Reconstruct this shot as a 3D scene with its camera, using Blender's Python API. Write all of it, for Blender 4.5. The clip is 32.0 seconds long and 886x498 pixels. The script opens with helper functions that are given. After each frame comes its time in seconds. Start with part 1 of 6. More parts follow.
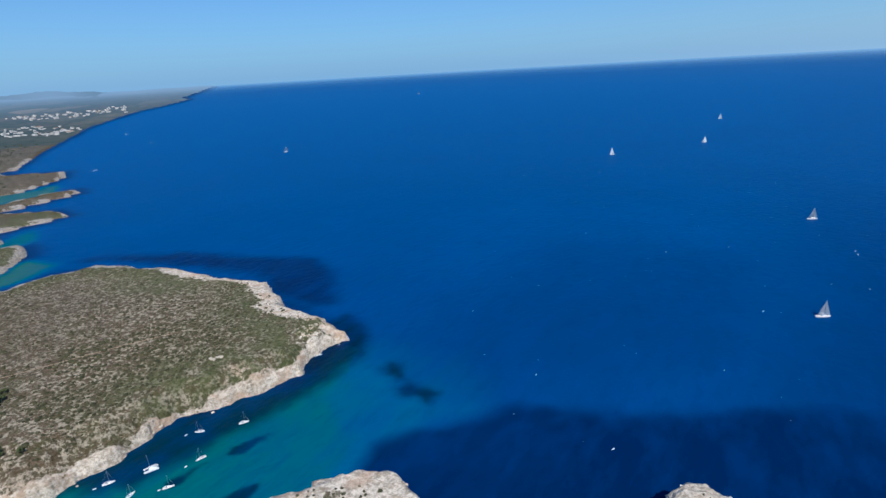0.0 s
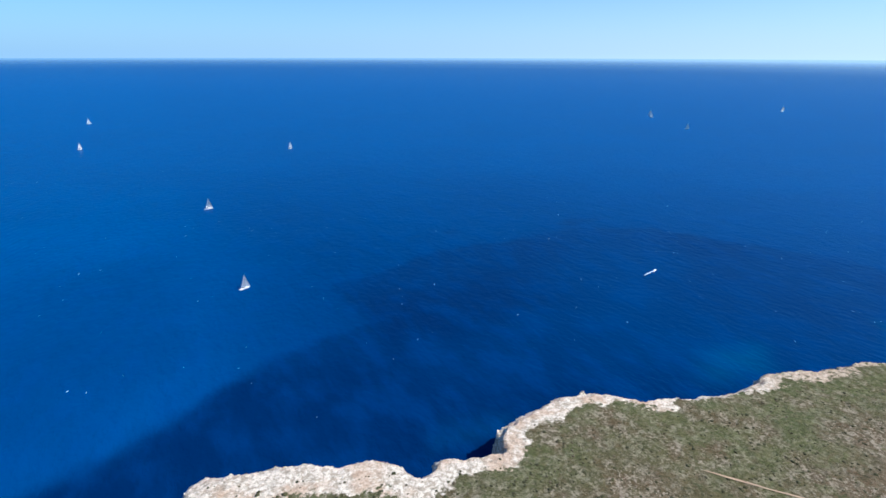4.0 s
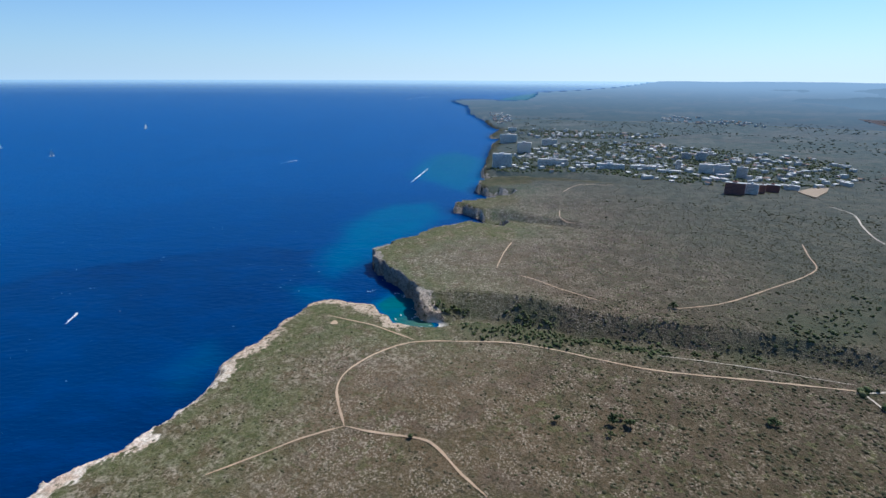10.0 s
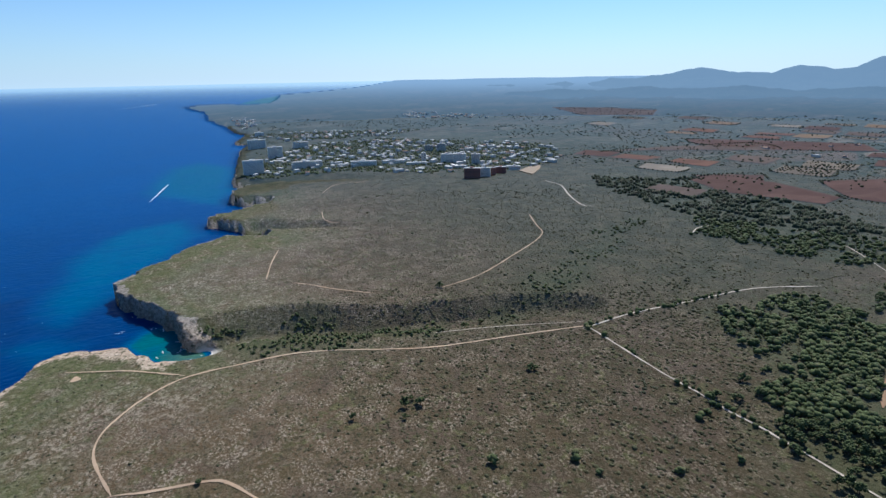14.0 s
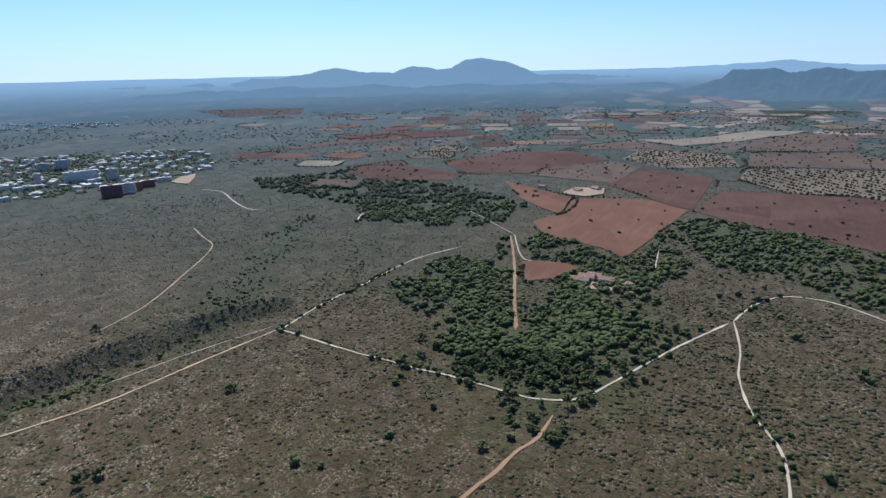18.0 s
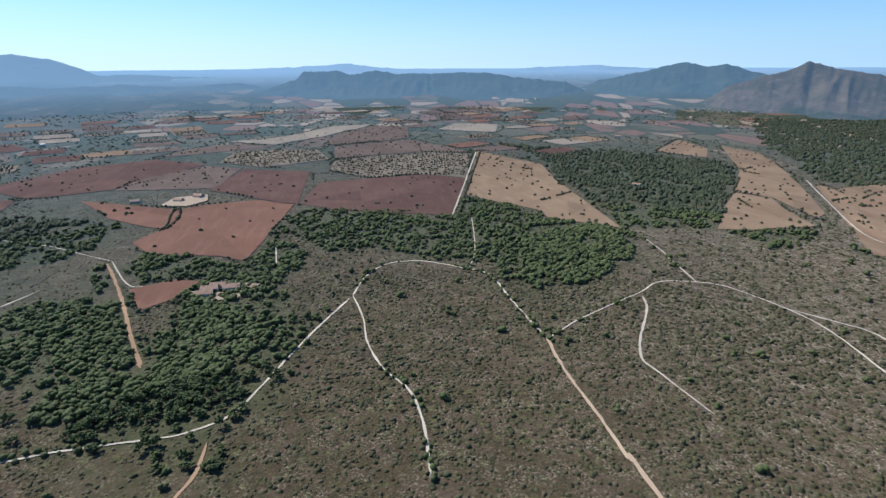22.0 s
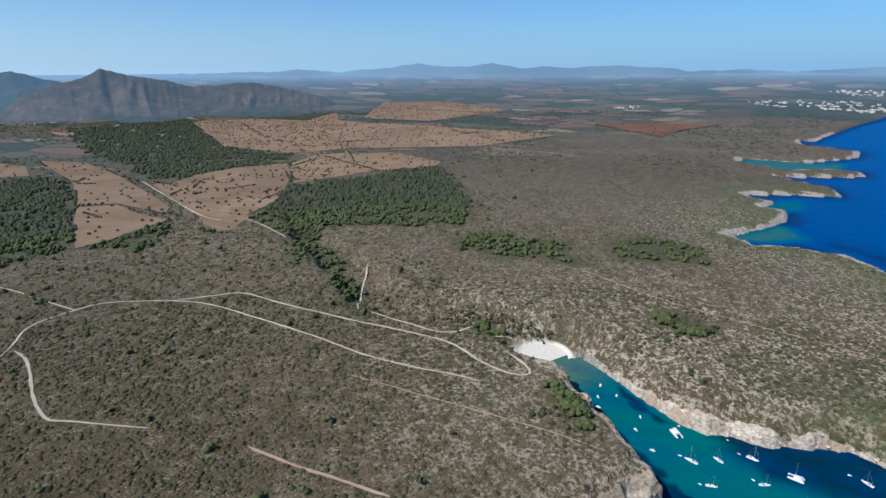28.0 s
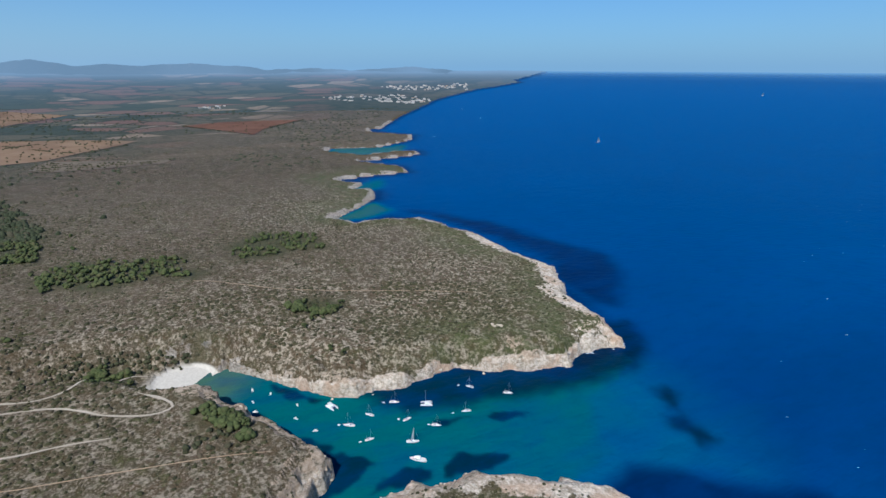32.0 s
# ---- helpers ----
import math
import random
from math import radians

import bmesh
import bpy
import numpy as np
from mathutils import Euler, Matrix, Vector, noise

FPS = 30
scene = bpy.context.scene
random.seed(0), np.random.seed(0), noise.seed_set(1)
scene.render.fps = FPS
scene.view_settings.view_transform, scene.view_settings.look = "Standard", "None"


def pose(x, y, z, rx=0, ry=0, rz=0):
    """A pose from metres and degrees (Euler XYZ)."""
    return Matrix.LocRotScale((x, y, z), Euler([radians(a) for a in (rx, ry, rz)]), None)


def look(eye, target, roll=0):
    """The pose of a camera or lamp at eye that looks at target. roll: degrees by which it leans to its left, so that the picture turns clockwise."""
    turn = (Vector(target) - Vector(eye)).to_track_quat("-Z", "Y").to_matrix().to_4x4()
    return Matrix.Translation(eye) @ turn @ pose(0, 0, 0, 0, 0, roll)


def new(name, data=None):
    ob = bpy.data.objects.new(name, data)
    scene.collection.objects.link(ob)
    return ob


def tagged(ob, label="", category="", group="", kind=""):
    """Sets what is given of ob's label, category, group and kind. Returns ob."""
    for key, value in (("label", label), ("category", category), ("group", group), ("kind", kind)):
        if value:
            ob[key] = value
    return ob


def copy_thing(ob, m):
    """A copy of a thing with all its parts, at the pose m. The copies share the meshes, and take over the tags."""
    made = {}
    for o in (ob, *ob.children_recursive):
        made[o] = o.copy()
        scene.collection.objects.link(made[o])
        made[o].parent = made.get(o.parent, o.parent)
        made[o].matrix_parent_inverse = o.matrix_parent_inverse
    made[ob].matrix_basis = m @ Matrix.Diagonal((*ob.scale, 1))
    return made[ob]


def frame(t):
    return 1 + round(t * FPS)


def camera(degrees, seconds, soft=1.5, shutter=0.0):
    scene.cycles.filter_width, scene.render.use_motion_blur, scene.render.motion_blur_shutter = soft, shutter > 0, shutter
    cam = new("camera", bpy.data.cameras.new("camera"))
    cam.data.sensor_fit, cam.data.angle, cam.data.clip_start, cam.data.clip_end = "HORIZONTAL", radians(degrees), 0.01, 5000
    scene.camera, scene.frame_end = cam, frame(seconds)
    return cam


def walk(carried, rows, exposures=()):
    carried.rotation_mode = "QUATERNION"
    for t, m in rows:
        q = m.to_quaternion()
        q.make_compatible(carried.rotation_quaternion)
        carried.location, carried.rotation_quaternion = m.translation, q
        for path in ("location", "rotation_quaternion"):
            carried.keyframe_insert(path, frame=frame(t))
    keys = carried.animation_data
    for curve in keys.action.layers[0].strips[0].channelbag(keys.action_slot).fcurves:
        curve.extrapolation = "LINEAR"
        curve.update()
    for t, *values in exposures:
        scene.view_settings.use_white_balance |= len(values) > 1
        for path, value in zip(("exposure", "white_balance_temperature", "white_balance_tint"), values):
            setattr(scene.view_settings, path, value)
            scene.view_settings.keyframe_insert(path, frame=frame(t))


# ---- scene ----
# ---- camera: it hovers high over the cape and turns once round ----
cam = camera(79.26, 32.0)
# seconds, heading to the left of +y, pitch, roll
TURN = [(0, 32.46, -18.69, -3.32), (0.5, 25.87, -18.93, -2.84), (1, 16.10, -19.43, -2.53), (1.5, 4.44, -20.23, -2.48),
        (2, -8.22, -20.09, -0.84), (2.5, -12.83, -19.97, -0.62), (4.5, -36.22, -19.79, 0.32), (5, -44.81, -19.39, 0.37),
        (5.5, -53.20, -19.34, 1.14), (6, -62.26, -18.95, 1.28), (6.5, -67.46, -18.79, 1.28), (7, -74.37, -18.53, 1.35),
        (7.5, -80.42, -18.32, 1.20), (8, -83.53, -18.22, 1.02), (8.5, -84.58, -18.14, 0.88), (9, -86.41, -18.05, 0.77),
        (9.5, -87.87, -18.01, 0.51), (10, -88.67, -17.94, 0.27), (10.5, -89.44, -17.90, 0.05), (11, -92.40, -17.86, -0.20),
        (11.5, -93.70, -17.78, -0.44), (12, -97.88, -17.81, -0.52), (12.5, -100.83, -17.81, -0.71), (13, -105.40, -17.85, -0.78),
        (13.5, -110.16, -17.93, -0.94), (15.5, -126.08, -18.20, -1.27), (16, -130.68, -18.32, -1.29), (16.5, -134.56, -18.42, -1.26),
        (17, -139.66, -18.51, -1.21), (17.5, -144.22, -18.58, -1.17), (18, -149.58, -18.64, -1.25), (18.5, -153.45, -18.63, -1.21),
        (19, -157.17, -18.71, -1.18), (19.5, -161.03, -18.77, -1.19), (20, -166.76, -18.86, -0.99), (20.5, -171.98, -18.95, -0.93),
        (21, -178.54, -18.99, -0.68), (21.5, -184.27, -19.03, -0.58), (22, -190.96, -19.05, -0.30), (22.5, -197.43, -19.07, -0.13),
        (23, -205.34, -19.03, 0.18), (23.5, -210.69, -18.95, 0.24), (24, -214.67, -18.92, 0.32), (24.5, -218.67, -18.85, 0.34),
        (25, -224.40, -18.70, 0.48), (25.5, -229.11, -18.63, 0.38), (27.5, -249.09, -18.69, -0.30), (28, -255.17, -18.68, -0.25),
        (28.5, -260.50, -18.72, -0.16), (29, -266.62, -18.77, -0.02), (29.5, -272.49, -18.81, -0.02), (30, -279.45, -18.86, 0.25),
        (30.5, -284.15, -18.85, 0.14), (31, -288.66, -18.83, 0.19), (31.5, -292.54, -18.85, 0.18), (32, -296.32, -18.86, 0.15)]



def drift(t):
    """How far it still stands to the east before it settles, as a share."""
    k = min(1.0, max(0.0, (t - 2.0) / 4.0))
    return 1 - k * k * (3 - 2 * k)


walk(cam, [(t, pose(14.7 * drift(t), 3.2 * drift(t), 270, 0, 0, a) @ pose(0, 0, 0, 90 + p) @ pose(0, 0, 0, 0, 0, r)) for t, a, p, r in TURN],
     exposures=[(t, stops, 5500, 8) for t, stops in ((0, -0.04), (1.5, 0.36), (5, 0.42), (7, 0.32), (9, 0.24), (11, 0.1), (13, 0.12), (16, 0.12), (19, 0.24), (22, 0.36), (24, 0.3), (28, 0.08), (30, -0.06), (32, -0.1))])

# ---- world and sun ----
SUN_AZ, SUN_EL = 134.0, 50.0  # clockwise from +y, degrees
world = bpy.data.worlds.new("sky")
scene.world = world
world.use_nodes = True
wn = world.node_tree.nodes
sky = wn.new("ShaderNodeTexSky")
sky.sky_type, sky.sun_disc = "NISHITA", False
sky.sun_elevation, sky.sun_rotation = radians(SUN_EL), radians(SUN_AZ)
sky.altitude, sky.air_density, sky.dust_density, sky.ozone_density = 0, 1.0, 0.65, 3.0
wn["Background"].inputs["Strength"].default_value = 0.086
tint = wn.new("ShaderNodeMix")
tint.data_type, tint.blend_type = "RGBA", "MULTIPLY"
tint.inputs["Factor"].default_value = 1.0
tint.inputs["B"].default_value = (0.64, 0.94, 1.22, 1)
world.node_tree.links.new(sky.outputs[0], tint.inputs["A"])
veil = wn.new("ShaderNodeMix")  # summer haze, thinning upwards
veil.data_type = "RGBA"
up = wn.new("ShaderNodeSeparateXYZ")
world.node_tree.links.new(wn.new("ShaderNodeTexCoord").outputs["Generated"], up.inputs[0])
thin = wn.new("ShaderNodeMath")
thin.operation, thin.inputs[0].default_value = "SUBTRACT", 1.0
world.node_tree.links.new(up.outputs["Z"], thin.inputs[1])
fall = wn.new("ShaderNodeMath")
fall.operation, fall.inputs[1].default_value = "POWER", 9.0
world.node_tree.links.new(thin.outputs[0], fall.inputs[0])
share = wn.new("ShaderNodeMath")
share.operation, share.inputs[1].default_value, share.use_clamp = "MULTIPLY", 0.72, True
world.node_tree.links.new(fall.outputs[0], share.inputs[0])
world.node_tree.links.new(share.outputs[0], veil.inputs["Factor"])
glare = wn.new("ShaderNodeVectorMath")  # the haze is paler on the sun's side
glare.operation = "DOT_PRODUCT"
glare.inputs[1].default_value = (math.sin(radians(SUN_AZ)), math.cos(radians(SUN_AZ)), 0)
world.node_tree.links.new(up.inputs[0].links[0].from_socket, glare.inputs[0])
side = wn.new("ShaderNodeMapRange")
side.inputs["From Min"].default_value, side.inputs["From Max"].default_value = -1.0, 1.0
world.node_tree.links.new(glare.outputs["Value"], side.inputs["Value"])
pale = wn.new("ShaderNodeMix")
pale.data_type = "RGBA"
pale.inputs["A"].default_value, pale.inputs["B"].default_value = (3.1, 5.5, 8.1, 1), (9.0, 10.3, 10.8, 1)
world.node_tree.links.new(side.outputs[0], pale.inputs["Factor"])
world.node_tree.links.new(pale.outputs["Result"], veil.inputs["B"])
world.node_tree.links.new(tint.outputs["Result"], veil.inputs["A"])
world.node_tree.links.new(veil.outputs["Result"], wn["Background"].inputs["Color"])

lamp = bpy.data.lights.new("sun", "SUN")
lamp.energy, lamp.angle, lamp.color = 5.0, radians(0.53), (1.0, 0.93, 0.82)
sun = new("sun", lamp)
a, e = radians(SUN_AZ), radians(SUN_EL)
sun.matrix_world = look((4000 * math.sin(a) * math.cos(e), 4000 * math.cos(a) * math.cos(e), 4000 * math.sin(e)), (0, 0, 0))


# ---- materials ----
class Nodes:
    """A shorter way to build a node material."""

    def __init__(self, name, rough=0.9, spec=0.2, metal=0.0):
        self.m = bpy.data.materials.new(name)
        self.m.use_nodes = True
        self.t = self.m.node_tree
        self.b = self.t.nodes["Principled BSDF"]
        self.b.inputs["Roughness"].default_value = rough
        self.b.inputs["Specular IOR Level"].default_value = spec
        self.b.inputs["Metallic"].default_value = metal
        self.co = self.t.nodes.new("ShaderNodeTexCoord").outputs["Object"]

    def put(self, socket, value):
        if isinstance(value, bpy.types.NodeSocket):
            self.t.links.new(value, socket)
        elif isinstance(value, (tuple, list)) and len(value) == 3:
            socket.default_value = (*value, 1)
        else:
            socket.default_value = value

    def noise(self, scale, detail=3, rough=0.55, stretch=None, kind="ShaderNodeTexNoise"):
        n = self.t.nodes.new(kind)
        co = self.co
        if stretch:
            s = self.t.nodes.new("ShaderNodeMapping")
            s.inputs["Scale"].default_value = stretch
            self.t.links.new(co, s.inputs[0])
            co = s.outputs[0]
        self.t.links.new(co, n.inputs["Vector"])
        n.inputs["Scale"].default_value = scale
        if kind == "ShaderNodeTexNoise":
            n.inputs["Detail"].default_value, n.inputs["Roughness"].default_value = detail, rough
            return n.outputs["Fac"]
        return n

    def ramp(self, fac, lo, hi, a=0.0, b=1.0):
        n = self.t.nodes.new("ShaderNodeMapRange")
        n.inputs["From Min"].default_value, n.inputs["From Max"].default_value = lo, hi
        n.inputs["To Min"].default_value, n.inputs["To Max"].default_value = a, b
        self.put(n.inputs["Value"], fac)
        return n.outputs[0]

    def mix(self, fac, one, two, how="MIX"):
        n = self.t.nodes.new("ShaderNodeMix")
        n.data_type, n.blend_type = "RGBA", how
        self.put(n.inputs["Factor"], fac)
        self.put(n.inputs["A"], one)
        self.put(n.inputs["B"], two)
        return n.outputs["Result"]

    def math(self, how, one, two):
        n = self.t.nodes.new("ShaderNodeMath")
        n.operation = how
        self.put(n.inputs[0], one)
        self.put(n.inputs[1], two)
        return n.outputs[0]

    def attr(self, name):
        n = self.t.nodes.new("ShaderNodeAttribute")
        n.attribute_name = name
        return n.outputs["Fac"]

    def island(self):
        return self.t.nodes.new("ShaderNodeNewGeometry").outputs["Random Per Island"]

    def each(self):
        return self.t.nodes.new("ShaderNodeObjectInfo").outputs["Random"]

    def bump(self, height, strength, distance):
        n = self.t.nodes.new("ShaderNodeBump")
        n.inputs["Strength"].default_value, n.inputs["Distance"].default_value = strength, distance
        self.put(n.inputs["Height"], height)
        self.t.links.new(n.outputs[0], self.b.inputs["Normal"])

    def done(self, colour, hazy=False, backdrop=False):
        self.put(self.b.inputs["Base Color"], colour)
        if hazy:  # painted summer haze: far land turns part see-through to the sky, the backdrop glows blue
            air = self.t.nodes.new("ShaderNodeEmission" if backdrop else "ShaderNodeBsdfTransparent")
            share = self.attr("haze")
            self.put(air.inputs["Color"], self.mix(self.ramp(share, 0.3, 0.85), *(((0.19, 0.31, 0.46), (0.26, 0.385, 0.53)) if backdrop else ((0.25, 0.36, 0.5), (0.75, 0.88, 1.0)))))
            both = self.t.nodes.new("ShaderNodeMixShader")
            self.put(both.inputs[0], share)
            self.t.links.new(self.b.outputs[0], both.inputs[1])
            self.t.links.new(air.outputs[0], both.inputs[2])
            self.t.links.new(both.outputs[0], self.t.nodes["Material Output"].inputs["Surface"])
        return self.m

    def patchwork(self, scale):
        """Farmland from afar: scrub and pines, red ploughland, stubble, groves, with hedges between."""
        plot = self.noise(scale, kind="ShaderNodeTexVoronoi", stretch=(1.0, 0.55, 1))
        rim = self.noise(scale, kind="ShaderNodeTexVoronoi", stretch=(1.0, 0.55, 1))
        rim.feature = "DISTANCE_TO_EDGE"
        tone = self.t.nodes.new("ShaderNodeSeparateColor")
        self.t.links.new(plot.outputs["Color"], tone.inputs[0])
        c = self.mix(self.ramp(tone.outputs[0], 0.48, 0.52), (0.05, 0.056, 0.03), (0.105, 0.088, 0.05))
        c = self.mix(self.ramp(tone.outputs[1], 0.72, 0.75), c, (0.17, 0.092, 0.06))
        c = self.mix(self.ramp(tone.outputs[2], 0.8, 0.83), c, (0.29, 0.205, 0.135))
        c = self.mix(self.ramp(self.noise(scale * 14, 5, 0.7), 0.5, 0.62, 0, 0.7), c, (0.05, 0.054, 0.03))
        c = self.mix(self.ramp(rim.outputs["Distance"], 0.075, 0.035, 0, 0.85), c, (0.036, 0.042, 0.022))
        return self.mix(self.ramp(self.noise(scale * 0.35, 5, 0.6), 0.58, 0.64), c, self.mix(self.ramp(self.noise(scale * 9, 5, 0.7), 0.4, 0.62), (0.034, 0.042, 0.02), (0.07, 0.068, 0.036)))


def plain(name, colour, rough=0.7, spec=0.3, vary=0.12, scale=0.6, metal=0.0):
    """A plain surface with slight stains and a difference from piece to piece."""
    n = Nodes(name, rough, spec, metal)
    dark = tuple(c * (1 - 2.2 * vary) for c in colour)
    light = tuple(min(1, c * (1 + vary)) for c in colour)
    c = n.mix(n.ramp(n.noise(scale, 4), 0.3, 0.7), dark, light)
    c = n.mix(n.ramp(n.each(), 0, 1, 0, vary * 2), c, tuple(v * 0.6 for v in colour))
    return n.done(c)


def ground_material():
    n = Nodes("garrigue", 0.95, 0.1)
    big, mid, fine, dot = n.noise(0.006, 4), n.noise(0.03, 5, 0.6), n.noise(0.22, 6, 0.65), n.noise(0.75, 3, 0.6)
    heath = n.mix(n.ramp(big, 0.38, 0.62), (0.106, 0.064, 0.03), (0.092, 0.065, 0.027))
    heath = n.mix(n.ramp(mid, 0.4, 0.68), heath, (0.138, 0.085, 0.046))
    heath = n.mix(n.ramp(fine, 0.44, 0.66), heath, (0.158, 0.11, 0.067))
    heath = n.mix(n.ramp(dot, 0.5, 0.7, 0, 0.5), heath, (0.056, 0.046, 0.02))
    patch = n.noise(0.013, 5, 0.6)
    heath = n.mix(n.ramp(patch, 0.52, 0.66, 0, 0.6), heath, (0.06, 0.056, 0.02))
    heath = n.mix(n.ramp(patch, 0.42, 0.3, 0, 0.5), heath, (0.17, 0.116, 0.07))
    heath = n.mix(n.ramp(n.noise(0.06, 6, 0.7), 0.5, 0.58, 0, 0.6), heath, (0.07, 0.062, 0.026))
    heath = n.mix(n.ramp(n.noise(0.2, 6, 0.8), 0.55, 0.63, 0, 0.7), heath, (0.26, 0.2, 0.135))
    thick = n.mix(n.ramp(fine, 0.42, 0.62), (0.036, 0.029, 0.013), (0.09, 0.062, 0.033))
    thick = n.mix(n.ramp(n.noise(0.7, 5, 0.8), 0.54, 0.65, 0, 0.7), thick, (0.19, 0.14, 0.092))
    heath = n.mix(n.math("MULTIPLY", n.attr("thick"), n.ramp(n.noise(0.04, 7, 0.72), 0.44, 0.55, 0.6, 1.18)), heath, thick)
    stone = n.math("MULTIPLY", n.ramp(n.noise(0.62, 4, 0.75), 0.54, 0.62, 0, 0.62), n.ramp(n.noise(0.035, 4, 0.6), 0.36, 0.56, 0.25, 1.0))
    heath = n.mix(stone, heath, (0.24, 0.185, 0.125))
    heath = n.mix(n.math("ADD", n.math("MULTIPLY", n.attr("thick"), 0.24), 0.24), heath, (0.056, 0.037, 0.018))
    heath = n.mix(n.ramp(n.noise(0.035, 3, 0.5), 0.53, 0.61, 0, 0.45), heath, (0.094, 0.062, 0.043))
    tuft = n.math("MULTIPLY", n.ramp(n.noise(0.15, 3, 0.5), 0.54, 0.6, 0, 0.65), n.ramp(n.noise(0.02, 3, 0.5), 0.4, 0.56))
    heath = n.mix(tuft, heath, n.mix(n.ramp(fine, 0.42, 0.6), (0.05, 0.056, 0.018), (0.125, 0.118, 0.042)))
    clump = n.math("MULTIPLY", n.ramp(n.noise(0.3, 3, 0.5), 0.56, 0.61, 0, 0.85), n.ramp(n.noise(0.028, 3, 0.5), 0.56, 0.44, 0.2, 1.0))
    heath = n.mix(clump, heath, (0.04, 0.033, 0.017))
    twigs = n.math("MULTIPLY", n.ramp(n.noise(0.55, 3, 0.6), 0.53, 0.59, 0, 0.85), n.ramp(n.noise(0.055, 3, 0.5), 0.46, 0.57, 0.12, 1.0))
    heath = n.mix(n.math("MULTIPLY", twigs, n.ramp(n.attr("thick"), 0.3, 1.0, 1.0, 0.55)), heath, (0.3, 0.235, 0.165))
    chips = n.mix(n.ramp(n.noise(0.3, 3, 0.55), 0.44, 0.54), (0.085, 0.07, 0.038), (0.4, 0.32, 0.225))
    heath = n.mix(n.math("MULTIPLY", n.attr("stony"), n.ramp(n.noise(0.14, 5, 0.7), 0.44, 0.58, 0, 0.85)), heath, chips)
    green = n.mix(n.ramp(fine, 0.35, 0.62), (0.046, 0.066, 0.0165), (0.11, 0.114, 0.042))
    heath = n.mix(n.math("MULTIPLY", n.attr("green"), n.ramp(n.noise(0.05, 3, 0.5), 0.36, 0.56, 0.15, 0.85)), heath, green)
    heath = n.mix(n.ramp(n.noise(0.45, 5, 0.75), 0.52, 0.62, 0, 0.6), heath, (0.05, 0.044, 0.02))
    wood = n.mix(n.ramp(fine, 0.35, 0.65), (0.05, 0.056, 0.024), (0.085, 0.078, 0.038))
    heath = n.mix(n.attr("wooded"), heath, wood)
    bosk = n.mix(n.ramp(n.noise(0.03, 6, 0.72), 0.42, 0.62), (0.03, 0.036, 0.018), (0.078, 0.068, 0.038))
    heath = n.mix(n.attr("wild"), heath, bosk)
    heath = n.mix(n.attr("farmed"), heath, n.patchwork(0.0085))
    crag = n.noise(0.32, 6, 0.7)
    rock = n.mix(n.ramp(crag, 0.4, 0.57), (0.4, 0.31, 0.22), (0.76, 0.64, 0.5))
    ledge = n.noise(0.55, 4, 0.65, (0.2, 0.2, 2.4))
    rock = n.mix(n.ramp(ledge, 0.54, 0.66, 0, 0.7), rock, (0.257, 0.198, 0.133))
    rock = n.mix(n.ramp(n.noise(0.05, 4, 0.6), 0.5, 0.64, 0, 0.65), rock, (0.5, 0.32, 0.2))
    rock = n.mix(n.ramp(n.noise(0.6, 5, 0.7), 0.54, 0.66, 0, 0.65), rock, (0.2, 0.16, 0.112))
    upper = n.mix(n.ramp(crag, 0.4, 0.62), (0.33, 0.235, 0.15), (0.55, 0.42, 0.3))
    upper = n.mix(n.ramp(fine, 0.52, 0.6), upper, (0.085, 0.075, 0.035))
    rock = n.mix(n.attr("washed"), upper, rock)
    # dark grey: shade of the sunless cliffs put into the colour; elsewhere grey weathering
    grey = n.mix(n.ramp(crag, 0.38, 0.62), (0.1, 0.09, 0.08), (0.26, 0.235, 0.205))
    rock = n.mix(n.attr("shaded_weathered"), rock, grey)
    edge = n.math("ADD", n.attr("rock"), n.ramp(fine, 0.3, 0.7, -0.3, 0.3))
    blotch = n.math("MULTIPLY", n.ramp(n.noise(0.07, 4, 0.6), 0.3, 0.7, -0.38, 0.4), n.ramp(n.attr("rock"), 0.0, 0.3))
    edge = n.math("ADD", edge, blotch)
    colour = n.mix(n.ramp(edge, 0.42, 0.58), heath, rock)
    sand = n.mix(n.ramp(n.noise(0.5, 4), 0.35, 0.65), (0.56, 0.49, 0.4), (0.64, 0.575, 0.48))
    colour = n.mix(n.attr("sand"), colour, sand)
    relief = n.math("ADD", n.math("MULTIPLY", n.math("ADD", crag, ledge), 1.3), fine)
    n.bump(n.math("MULTIPLY", relief, n.ramp(n.attr("sand"), 0.0, 0.6, 1.0, 0.0)), 0.9, 1.1)
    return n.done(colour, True)


